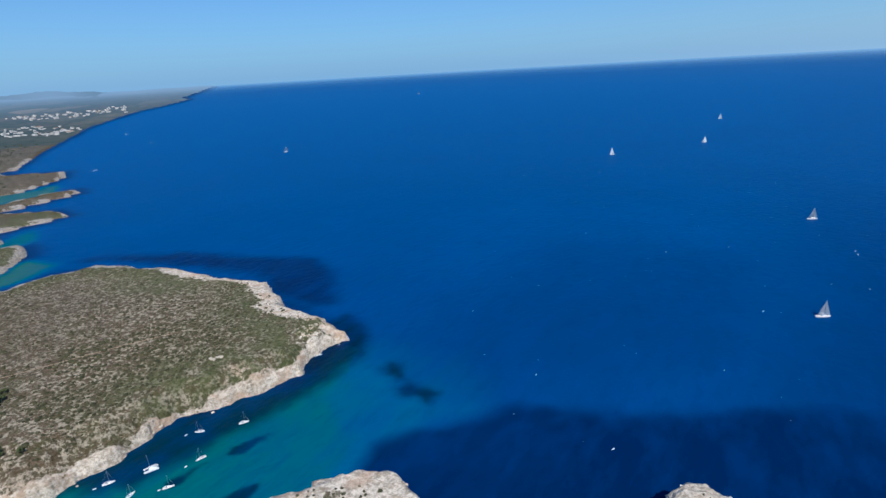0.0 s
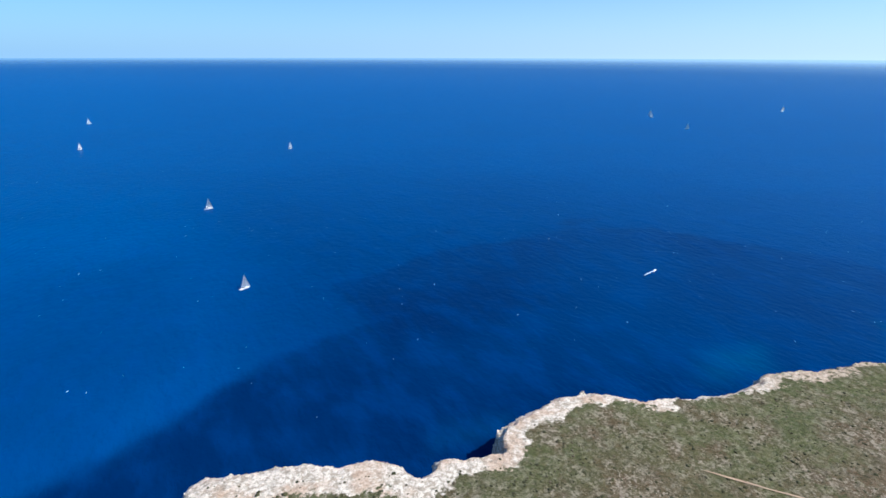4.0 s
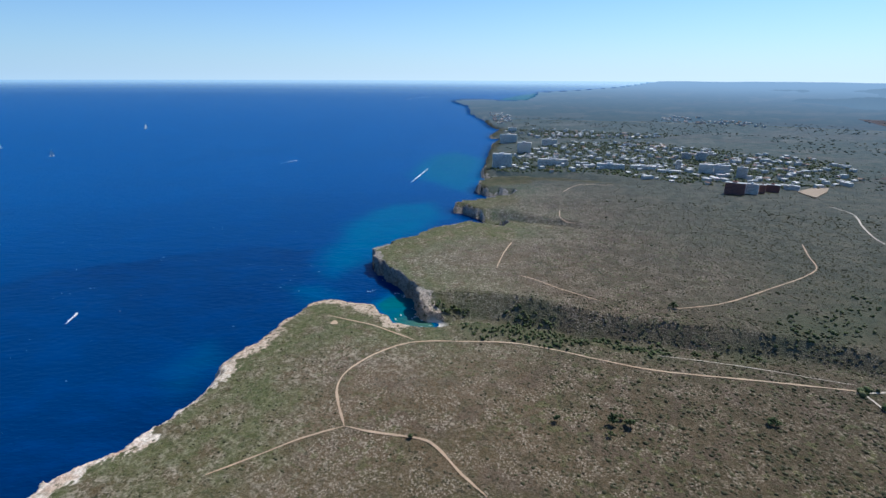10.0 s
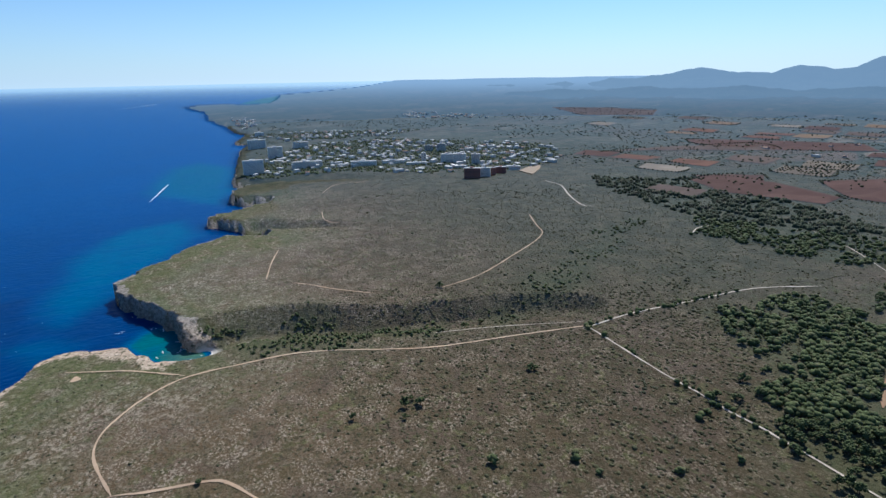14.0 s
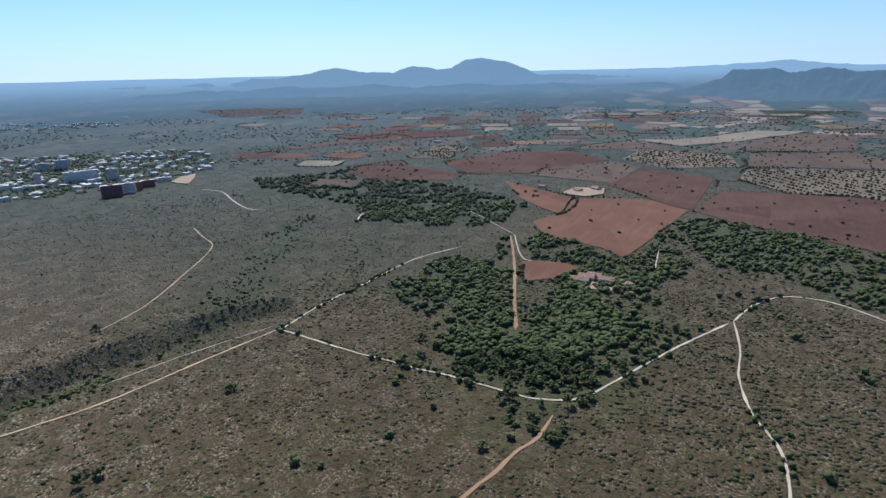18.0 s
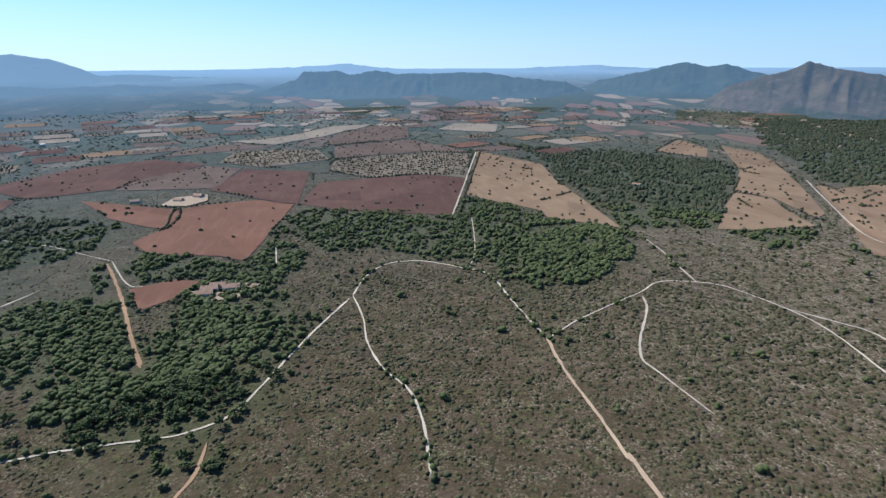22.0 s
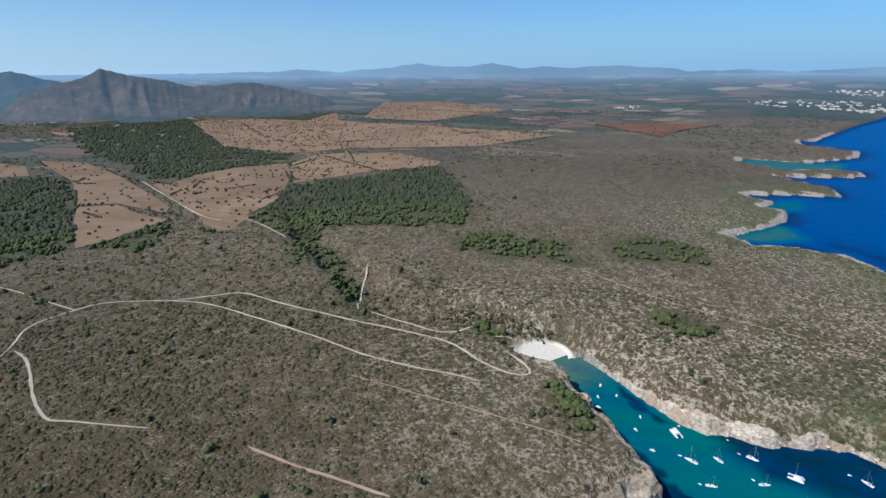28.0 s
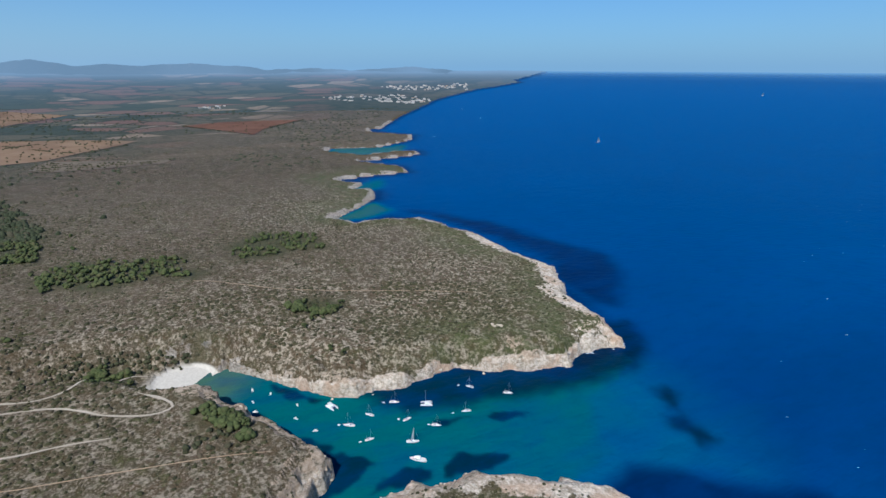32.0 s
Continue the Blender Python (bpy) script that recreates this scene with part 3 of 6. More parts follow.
FIELDS.append(("pale", [(336, -1822), (193, -1736), (51, -1874), (-146, -2210), (14, -2188), (171, -1911)]))
FIELDS.append(("rose", [(28, -1679), (-134, -1735), (-232, -1798), (-269, -2098), (-144, -2174), (12, -1896)]))
FIELDS.append(("rose", [(9, -1423), (-115, -1483), (-243, -1507), (-367, -1448), (-322, -1590), (-227, -1757), (11, -1648)]))
FIELDS.append(("rose", [(482, -1537), (287, -1645), (191, -1713), (343, -1757), (431, -1663)]))
FIELDS.append(("sand", [(-231, -966), (-324, -829), (-323, -777), (-410, -703), (-426, -861), (-447, -1057), (-492, -1253), (-385, -1474)]))
FIELDS.append(("sand", [(-547, -670), (-593, -655), (-701, -652), (-740, -762), (-768, -817), (-738, -877), (-659, -797)]))
FIELDS.append(("sand", [(-746, -887), (-776, -826), (-740, -691), (-776, -712), (-979, -1000), (-1144, -1295), (-1136, -1439), (-906, -1072)]))
FIELDS.append(("ochre", [(-964, -920), (-778, -661), (-697, -520), (-756, -532), (-767, -609), (-929, -828)]))
FIELDS.append(("ochre", [(-767, -609), (-763, -547), (-885, -557), (-982, -632), (-899, -653)]))
FIELDS.append(("ochre", [(-877, -758), (-831, -671), (-993, -675), (-1150, -803), (-1034, -829)]))
FIELDS.append(("ochre", [(-1041, -615), (-1172, -530), (-1557, -722), (-1369, -731), (-1191, -712)]))
FIELDS.append(("ochre", [(-2070, -1693), (-1524, -1119), (-1455, -865), (-1597, -742), (-2611, -1257), (-2062, -1293), (-2169, -1615)]))
FIELDS.append(("pale", [(-370, -1993), (-549, -1854), (-637, -2108), (-473, -2177)]))
FIELDS.append(("sand", [(-877, -1375), (-953, -1253), (-1063, -1401), (-1088, -1581)]))
FIELDS.append(("ochre", [(-1066, -629), (-1198, -521), (-1352, -379), (-1437, -386), (-1570, -566), (-1452, -774), (-1289, -765)]))
FIELDS.append(("ochre", [(-2132, -1720), (-1503, -1121), (-1617, -942), (-1616, -698), (-1784, -322), (-2105, -120), (-2207, -307), (-2275, -764), (-2359, -1126), (-2285, -1528)]))
FIELDS.append(("orange", [(-2470, 26), (-2145, 268), (-2279, 324), (-2516, 531), (-2565, 196)]))
FIELDS.append(("ochre", [(-2475, -1061), (-2439, -708), (-2964, -416), (-3254, -872), (-3121, -1187)]))
FIELDS.append(("straw", [(-1636, -339), (-1588, -286), (-1622, -40), (-1678, -12), (-1684, -232), (-1761, -318)]))
FIELDS.append(("rose", [(2677, -1919), (2280, -1831), (2052, -2081), (2193, -2252), (2459, -2147)]))
FIELDS.append(("plum", [(888, -1041), (739, -962), (655, -970), (810, -1181), (862, -1111)]))
FIELDS.append(("plum", [(1373, -1552), (1234, -1718), (983, -1883), (875, -1763), (1029, -1558), (1258, -1489)]))
FIELDS.append(("rose", [(1307, -1130), (1243, -1262), (1124, -1437), (1029, -1558), (1175, -1635), (1276, -1346)]))
FIELDS.append(("orange", [(236, -597), (210, -536), (180, -563), (163, -608), (193, -619)]))
FIELDS.append(("sand", [(-944, -901), (-955, -865), (-1059, -884), (-1186, -860), (-1296, -781), (-1109, -661), (-953, -590), (-850, -580), (-682, -511), (-661, -528), (-815, -728)]))
# the small fields of the farther plain: rows of plots laid askew, with gaps
NAMED_FIELDS = len(FIELDS)
dice = random.Random(5)
for row in range(13):
    for col in range(30):
        a, b = -1250 + col * 135 + dice.uniform(-20, 20), -1180 - row * 128 + dice.uniform(-14, 14)
        x, y = a * 0.93 - b * 0.36 - 500, a * 0.36 + b * 0.93 - 120
        wide, deep = dice.uniform(48, 64), dice.uniform(30, 58)
        heading, d = math.degrees(math.atan2(-x, y)) % 360, math.hypot(x, y)
        pick = dice.random()
        if not 154 < heading < 231 or not 1180 < d < 2820 or pick > (0.62 if heading < 215 else 0.4):
            continue
        corner = [(x + wide * u * 0.93 - deep * v * 0.36, y + wide * u * 0.36 + deep * v * 0.93) for u, v in ((-1, -1), (1, -1), (1, 1), (-1, 1))]
        if any(inside(np.array([q[0]]), np.array([q[1]]), pts)[0] > -12 for q in corner + [(x, y)] for _, pts in FIELDS[:NAMED_FIELDS]):
            continue
        FIELDS.append((dice.choice(("rose", "plum", "rose", "straw", "sand", "pale", "orange")), [(round(u + dice.uniform(-7, 7)), round(v + dice.uniform(-7, 7))) for u, v in corner]))
# woods: spacing of the trees, outline
WOODS = []
WOODS.append((5.2, [(176, -555), (151, -555), (112, -525), (81, -470), (63, -418), (82, -395), (96, -375), (116, -365), (134, -368)]))
WOODS.append((4.3, [(589, 44), (579, 5), (573, -41), (558, -91), (540, -89), (548, -40), (553, 4), (577, 38)]))
WOODS.append((5.2, [(-288, -758), (-368, -765), (-421, -720), (-402, -647), (-335, -567), (-292, -536), (-244, -514), (-199, -506), (-210, -602)]))
WOODS.append((4.6, [(-518, -99), (-517, -71), (-508, -36), (-505, -12), (-498, -10), (-496, -47), (-452, -83)]))
WOODS.append((3.7, [(-408, -21), (-402, -10), (-368, 3), (-346, 22), (-331, 25), (-333, 12), (-360, -3), (-394, -19)]))
WOODS.append((6.2, [(345, -531), (327, -599), (264, -615), (223, -531), (174, -415), (162, -410), (130, -442), (86, -431), (69, -384), (90, -352), (128, -333), (189, -328), (227, -390), (215, -430), (285, -464)]))
WOODS.append((6.2, [(209, -554), (106, -554), (69, -563), (36, -680), (101, -784), (124, -659), (243, -706), (265, -658)]))
WOODS.append((8, [(94, -798), (67, -925), (-41, -874), (-170, -804), (-218, -949), (-322, -924), (-324, -753), (-411, -702), (-355, -610), (-248, -559), (-171, -529), (-170, -596), (-40, -679), (36, -680)]))
WOODS.append((8.5, [(-457, -1033), (-422, -709), (-543, -672), (-753, -905), (-943, -1202), (-786, -1368), (-486, -1617), (-520, -1245)]))
WOODS.append((9.5, [(-1328, -1510), (-1000, -946), (-1116, -806), (-1179, -716), (-1432, -858), (-1524, -1119), (-2162, -1802), (-1757, -2049)]))
WOODS.append((7.5, [(-762, -541), (-737, -443), (-774, -283), (-807, -180), (-1000, -212), (-1383, -371), (-1179, -484), (-997, -617)]))
WOODS.append((7.5, [(-739, -199), (-693, -170), (-681, -120), (-682, 0), (-771, -10), (-780, -165)]))
WOODS.append((8.5, [(-804, 47), (-726, 59), (-734, 167), (-796, 171), (-835, 106)]))
WOODS.append((3.4, [(-517, 81), (-478, 97), (-497, 131), (-532, 142), (-542, 105)]))
WOODS.append((8, [(-472, -706), (-851, -1208), (-940, -1118), (-543, -664), (-499, -684)]))
WOODS.append((7.5, [(-544, -661), (-675, -625), (-662, -437), (-661, -613), (-570, -591)]))
WOODS.append((8, [(-667, -421), (-690, -379), (-551, -233), (-457, -207), (-598, -316), (-566, -354)]))
WOODS.append((8, [(556, -676), (420, -677), (320, -752), (351, -880), (480, -908), (576, -856), (624, -746)]))
WOODS.append((9, [(995, -832), (896, -931), (862, -1048), (483, -963), (407, -907), (582, -865), (624, -746), (871, -763)]))
WOODS.append((4.6, [(563, 24), (562, -41), (530, -100), (501, -152), (479, -211), (425, -195), (458, -88), (483, 9)]))
WOODS.append((10, [(409, -231), (447, -373), (600, -603), (663, -695), (638, -578), (531, -388), (501, -308)]))
WOODS.append((9, [(549, -671), (478, -663), (448, -686), (552, -828), (590, -759)]))
WOODS.append((9, [(-763, -536), (-673, -417), (-658, -374), (-828, -358), (-1152, -520), (-942, -562)]))
WOODS.append((9, [(190, -560), (60, -560), (20, -470), (50, -380), (80, -300), (140, -285), (200, -320)]))
WOODS.append((8, [(342, -449), (300, -557), (290, -682), (171, -425), (211, -385), (275, -411)]))



def soft(v, width):
    k = np.clip(v / width * 0.5 + 0.5, 0, 1)
    return k * k * (3 - 2 * k)


def mesh_from(name, verts, faces, material, attrs=(), smooth=False):
    """A mesh from arrays of places and of corner numbers."""
    me = bpy.data.meshes.new(name)
    k = faces.shape[1]
    me.vertices.add(len(verts))
    me.vertices.foreach_set("co", np.ascontiguousarray(verts, np.float32).ravel())
    me.loops.add(faces.size)
    me.loops.foreach_set("vertex_index", np.ascontiguousarray(faces, np.int32).ravel())
    me.polygons.add(len(faces))
    me.polygons.foreach_set("loop_start", np.arange(0, faces.size, k, dtype=np.int32))
    me.polygons.foreach_set("use_smooth", np.full(len(faces), smooth))
    for key, values in attrs:
        me.attributes.new(key, "FLOAT", "POINT").data.foreach_set("value", np.ascontiguousarray(values, np.float32))
    me.update(calc_edges=True)
    me.materials.append(material)
    return me


def polar(na, nd, nearest=55.0):
    """Rings of points round the middle of the plan, closer where the ground is nearer."""
    d = np.geomspace(60, RIM, 6000)
    fall = np.degrees(np.arctan2(EYE - 25 - lift(d) * (EYE - 25 - 2) / EYE, d))
    want = np.linspace(nearest, fall[-1], nd)
    r = np.interp(-want, -fall, d)
    r[-1] = RIM
    far = r[r > 2400]
    r = np.sort(np.r_[np.linspace(0, r[0], 50)[:-1], r, (far[1:] + far[:-1]) / 2])
    th = np.arange(na) * 2 * math.pi / na
    return r[:, None] * np.cos(th), r[:, None] * np.sin(th)


def quads(nd, na):
    i, j = np.meshgrid(np.arange(nd - 1), np.arange(na), indexing="ij")
    k = (j + 1) % na
    return np.stack([i * na + j, (i + 1) * na + j, (i + 1) * na + k, i * na + k], -1).reshape(-1, 4)


def keep_faces(verts, faces, keep, attrs):
    faces = faces[keep]
    used = np.unique(faces)
    new_at = np.full(len(verts), -1)
    new_at[used] = np.arange(len(used))
    return verts[used], new_at[faces], [(k, v[used]) for k, v in attrs]


# ---- the land ----
def land_cover(X, Y, Z, S, slope):
    """What covers the ground, as shares from 0 to 1."""
    D = np.hypot(X, Y)
    wide = 18 + 11 * soft(120 - X, 160) - 14 * soft(-X - 700, 100) - 17 * soft(X - 600, 60) - 13 * soft(-X - 255, 25) * soft(X + 400, 25) * soft(115 - Y, 25) + 7 * vnoise(X, Y, 60, 7) + 5 * vnoise(X, Y, 19, 8)
    rock = np.maximum(np.clip((slope - 0.75) / 0.6, 0, 1) * (D < 1600) * np.where(S < 70, 1.0, 0.2), np.clip(0.5 + (wide - S) / 16, 0, 1) * (D < 2600))
    for a, b, reach, more in SLOPES:
        rock *= 1 - np.exp(-((X - a) ** 2 + (Y - b) ** 2) / (2 * reach * reach)) * 0.85 * soft(S - 5, 2)
    rock *= 1 - 0.75 * np.exp(-((X + 508) ** 2 + (Y - 8) ** 2) / (2 * 42.0 ** 2))
    # dense inland scrub; sunward also painted darker for the bushes' shaded sides
    thick = soft(-Y - 130, 160) * soft(X + 360 + 200 * soft(-Y - 380, 150), 200) * (D < 1500) * (0.8 + 0.25 * soft(X + 20, 120)) * (1 - 0.45 * soft(X - 330, 140))
    thick = np.maximum(thick, 0.42 * soft(-X - 600, 130) * soft(S - 70 + 30 * vnoise(X, Y, 60, 20), 60) * soft(1700 - D, 200))
    stony = np.maximum((0.3 * soft(-X - 230, 160) + 0.22 * soft(-X - 430 + 0.35 * np.clip(Y, -400, 200), 90) + 0.65 * soft(130 - S + 40 * vnoise(X, Y, 50, 19), 90) * soft(-X - 230, 60) + 0.55 * soft(-X - 345, 40) * soft(Y - 60, 60) * soft(X + 640, 160)) * soft(1250 - D, 250), (0.55 + 0.3 * soft(X - 60, 100)) * soft(105 - S + 30 * vnoise(X, Y, 40, 47), 90) * (D < 1300))
    green = soft(75 - S + 40 * vnoise(X, Y, 70, 9), 60) * (D < 1500) * 0.85 * np.maximum(soft(X + 230, 60), soft(Y - 170, 60))
    farmed = np.maximum(soft(D - 1750, 500) * soft(S - 90, 80), soft(D - 2300, 400)) * (1 - 0.85 * soft(X - 1150 - 0.25 * (Y + 1000), 400)) * (1 - 0.8 * soft(700 - S, 300) * soft(-X - 500, 300))
    wild = np.maximum(soft(D - 1250, 350) * soft(X + 900, 400), 0.7 * soft(-Y - 330 + 60 * vnoise(X, Y, 90, 48), 160) * soft(X - 300 + 60 * vnoise(X, Y, 80, 49), 130) * soft(D - 550, 150))
    wooded = np.zeros(len(X))
    for spacing, outline in WOODS:
        wooded = np.maximum(wooded, soft(inside(X, Y, outline) + 20 * vnoise(X, Y, 45, 10) + 10 * vnoise(X, Y, 15, 18) - 4, 26) * 0.85)
    sand = np.zeros(len(X))
    for bx, by, br in BEACHES:
        sand = np.maximum(sand, soft(br - np.hypot(X - bx, Y - by) + 3 * vnoise(X, Y, 9, 46), 6) * soft(3.4 - Z, 0.9))
    # beyond x 580: painted shade of cliffs turned from the sun; elsewhere greyer rock
    shaded_weathered = np.maximum(0.75 * soft(X - 580, 25), np.maximum(0.6 * soft(-X - 720, 60), 0.7 * np.exp(-((X + 508) ** 2 + (Y - 8) ** 2) / (2 * 50.0 ** 2))))
    # beyond x 400 pale rock is dropped to imitate shade on those cliffs
    washed = np.maximum(soft(14 + 5 * vnoise(X, Y, 24, 15) - Z, 5), np.maximum(soft(X + 235, 30), soft(Y - 300, 40))) * (1 - 0.95 * soft(X - 400, 60))
    return [("rock", rock * (1 - sand)), ("shaded_weathered", shaded_weathered), ("washed", washed), ("wooded", wooded), ("green", green), ("farmed", farmed), ("wild", wild),
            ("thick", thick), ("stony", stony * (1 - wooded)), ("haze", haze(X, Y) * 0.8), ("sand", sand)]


NA, ND = 1380, 320
X, Y = polar(NA, ND)
ND = len(X)
X, Y = X.ravel(), Y.ravel()
S = coast_dist(X, Y)
D = np.hypot(X, Y)
near_sea = S > -9
Z = lift(D) - 6.0
Z[near_sea] = height(X[near_sea], Y[near_sea], S[near_sea])
zz = Z.reshape(ND, NA)
slope = np.hypot(np.gradient(zz, axis=0) / np.maximum(np.gradient(D.reshape(ND, NA), axis=0), 0.1),
                 np.gradient(zz, axis=1) / (np.maximum(D, 8).reshape(ND, NA) * 2 * math.pi / NA)).ravel()
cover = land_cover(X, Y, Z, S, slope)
faces = quads(ND, NA)
far_off = (D[faces] > 2900).all(1)
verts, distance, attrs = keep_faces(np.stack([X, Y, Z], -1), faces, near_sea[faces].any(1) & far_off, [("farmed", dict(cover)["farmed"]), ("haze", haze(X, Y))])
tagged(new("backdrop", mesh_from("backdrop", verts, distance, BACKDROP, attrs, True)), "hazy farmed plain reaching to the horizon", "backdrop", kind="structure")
CLIFF_REACH, CLIFF_STEP = 940.0, 1.5
by_shore = ((S < 26) & (D < CLIFF_REACH))[faces].all(1)
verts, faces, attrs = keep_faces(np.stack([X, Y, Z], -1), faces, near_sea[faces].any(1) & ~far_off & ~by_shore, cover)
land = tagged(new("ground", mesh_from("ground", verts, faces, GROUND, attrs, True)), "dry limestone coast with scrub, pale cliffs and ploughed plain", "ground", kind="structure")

# the near cliffs, in a finer mesh
gx, gy = np.meshgrid(np.arange(-CLIFF_REACH, CLIFF_REACH, 15.0), np.arange(-160.0, 480.0, 15.0), indexing="ij")
hold = (np.abs(coast_dist(gx + 7.5, gy + 7.5) - 13) < 34) & (np.hypot(gx, gy) < CLIFF_REACH + 20)
k = int(15 / CLIFF_STEP)
X, Y = np.arange(-CLIFF_REACH, CLIFF_REACH + 15, CLIFF_STEP), np.arange(-160.0, 480.0 + 15, CLIFF_STEP)
taken = np.kron(hold, np.ones((k, k), bool))
nx, ny = taken.shape
ii, jj = np.nonzero(taken)
number = np.full((nx + 1, ny + 1), -1)
corners = np.stack([ii, ii + 1, ii + 1, ii], -1), np.stack([jj, jj, jj + 1, jj + 1], -1)
number[corners] = 0
vi, vj = np.nonzero(number == 0)
number[vi, vj] = np.arange(len(vi))
x, y = -CLIFF_REACH + vi * CLIFF_STEP, -160.0 + vj * CLIFF_STEP
s = coast_dist(x, y)
z = height(x, y, s)
steep = np.hypot(height(x + 1.2, y) - z, height(x, y + 1.2) - z) / 1.2
faces = number[corners]
inside_band = ((s > -5) & (s < 32) & (np.hypot(x, y) < CLIFF_REACH + 8))[faces].all(1)
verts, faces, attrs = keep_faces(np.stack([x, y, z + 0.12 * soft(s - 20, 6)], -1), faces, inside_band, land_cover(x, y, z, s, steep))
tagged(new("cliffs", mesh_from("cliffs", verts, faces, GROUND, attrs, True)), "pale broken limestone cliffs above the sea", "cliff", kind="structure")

# ---- the sea ----
# weed beds: softness of the edge, outline
WEED = []
WEED.append((12, [(-219, 210), (-218, 257), (-199, 290), (-168, 324), (-149, 357), (-95, 366), (-199, 183)]))
WEED.append((18, [(-223, 242), (-170, 322), (-67, 382), (-71, 373), (-20, 411), (61, 465), (173, 491), (169, 601), (346, 653), (598, 640), (772, 658), (324, 722), (481, 719), (710, 580), (849, 361), (821, 223), (665, 195), (598, 196), (520, 120), (300, 150), (160, 180), (15, 203), (-60, 150), (-200, 140)]))
WEED.append((16, [(-385, 112), (-347, 140), (-333, 201), (-316, 289), (-314, 359), (-340, 397), (-393, 426), (-401, 371), (-386, 336), (-393, 232), (-400, 127)]))
WEED.append((20, [(-947, 396), (-900, 444), (-821, 481), (-695, 524), (-575, 565), (-507, 537), (-436, 444), (-494, 422), (-609, 473), (-795, 436)]))
# dense dark meadows on the sand: softness, outline
MEADOWS = []
MEADOWS.append((2.5, [(-314, 196), (-315, 206), (-306, 234), (-300, 230), (-305, 215), (-304, 196)]))
MEADOWS.append((2.5, [(-327, 156), (-323, 187), (-318, 184), (-321, 156)]))
MEADOWS.append((2.5, [(-286, 94), (-289, 111), (-286, 125), (-278, 132), (-271, 125), (-275, 83)]))
MEADOWS.append((2.5, [(-281, 145), (-284, 159), (-275, 180), (-266, 188), (-261, 157), (-269, 136)]))
MEADOWS.append((2.5, [(-334, 63), (-326, 75), (-317, 86), (-303, 96), (-291, 83), (-283, 54), (-290, 44), (-310, 49)]))
MEADOWS.append((9, [(-282, 349), (-280, 361), (-267, 357), (-250, 344), (-257, 340), (-270, 344)]))
MEADOWS.append((9, [(-250, 327), (-244, 341), (-227, 340), (-214, 337), (-212, 321), (-226, 323), (-238, 322)]))
MEADOWS.append((2.5, [(-407, 26), (-368, 41), (-331, 76), (-326, 68), (-364, 45), (-395, 20)]))
MEADOWS.append((2.5, [(-440, 45), (-409, 72), (-393, 89), (-391, 74), (-424, 48)]))
MEADOWS.append((12, [(-385, 112), (-347, 140), (-333, 201), (-316, 289), (-314, 359), (-340, 397), (-393, 426), (-401, 371), (-386, 336), (-393, 232), (-400, 127)]))
# turquoise shallows: softness, amount, reach past the outline, outline
SHALLOWS = []
SHALLOWS.append((22, 1, 16, [(-453, -24), (-492, 10), (-430, 59), (-387, 103), (-384, 174), (-367, 245), (-324, 283), (-331, 357), (-303, 286), (-232, 240), (-215, 190), (-230, 160), (-225, 60), (-280, 40), (-330, 30), (-400, -20)]))
SHALLOWS.append((40, 0.72, 0, [(-375, 244), (-358, 330), (-296, 343), (-214, 335), (-179, 328), (-232, 240), (-307, 218)]))
SHALLOWS.append((60, 0.4, 0, [(-324, 283), (-324, 372), (-269, 376), (-202, 358), (-185, 323), (-221, 251), (-261, 182)]))
SHALLOWS.append((30, 0.64, 0, [(775, 205), (1000, 197), (1136, 144), (1157, 57), (1041, 23), (880, 85), (820, 118), (765, 138), (703, 170)]))
SHALLOWS.append((12, 0.95, 8, [(631, 83), (611, 94), (558, 66), (548, 30), (603, 43), (643, 64)]))
SHALLOWS.append((14, 1.1, 4, [(3830, -480), (3990, -560), (4180, -600), (4100, -500), (3930, -340), (3840, -300)]))
SHALLOWS.append((40, 0.6, 0, [(1873, 92), (1965, -1), (1805, -107), (1503, -85), (1295, -18), (1383, 35), (1491, 122)]))
SHALLOWS.append((14, 1.25, 8, [(-938, 243), (-980, 293), (-1035, 351), (-970, 359), (-938, 292)]))
SHALLOWS.append((14, 0.9, 8, [(-1213, 359), (-1254, 444), (-1179, 418), (-1150, 368)]))
SHALLOWS.append((14, 1.3, 8, [(-1749, 445), (-1815, 491), (-1768, 639), (-1779, 724), (-1670, 662), (-1647, 521)]))
SHALLOWS.append((14, 0.4, 0, [(160, 302), (211, 292), (205, 268), (166, 279)]))
SHALLOWS.append((20, 0.4, 0, [(442, 275), (496, 258), (464, 232), (409, 245)]))
SHALLOWS.append((10, 0.45, 0, [(152, 297), (222, 289), (207, 270), (148, 278)]))
SHALLOWS.append((20, 0.45, 0, [(661, 228), (666, 183), (630, 144), (608, 182)]))

NA, ND = 1150, 330
X, Y = polar(NA, ND)
ND = len(X)
X, Y = X.ravel(), Y.ravel()
S = coast_dist(X, Y)
D = np.hypot(X, Y)
warp = 9 * vnoise(X, Y, 45, 11) + 5 * vnoise(X, Y, 15, 12)
weed = np.zeros(len(X))
for width, outline in WEED:
    weed = np.maximum(weed, soft(inside(X, Y, outline) + warp * width / 18, width))
weed *= 1 - 0.14 * soft(vnoise(X, Y, 120, 13) + 0.1, 0.5) * soft(-S - 60, 60)
# water near the southern coast darker, beyond the weed beds too
south = soft(X - 60, 160)
weed = np.maximum(weed * (1 - 0.25 * soft(X - 380, 200)), 0.8 * south * soft(950 - D + 3 * warp, 800))
weed = np.maximum(weed, 0.75 * soft(22 + S + warp, 20))
# open water off the cove a little darker as well
weed = np.maximum(weed, 0.3 * soft(inside(X, Y, [(-235, 340), (-120, 400), (60, 500), (40, 820), (-250, 760), (-330, 520)]) + 3 * warp, 90))
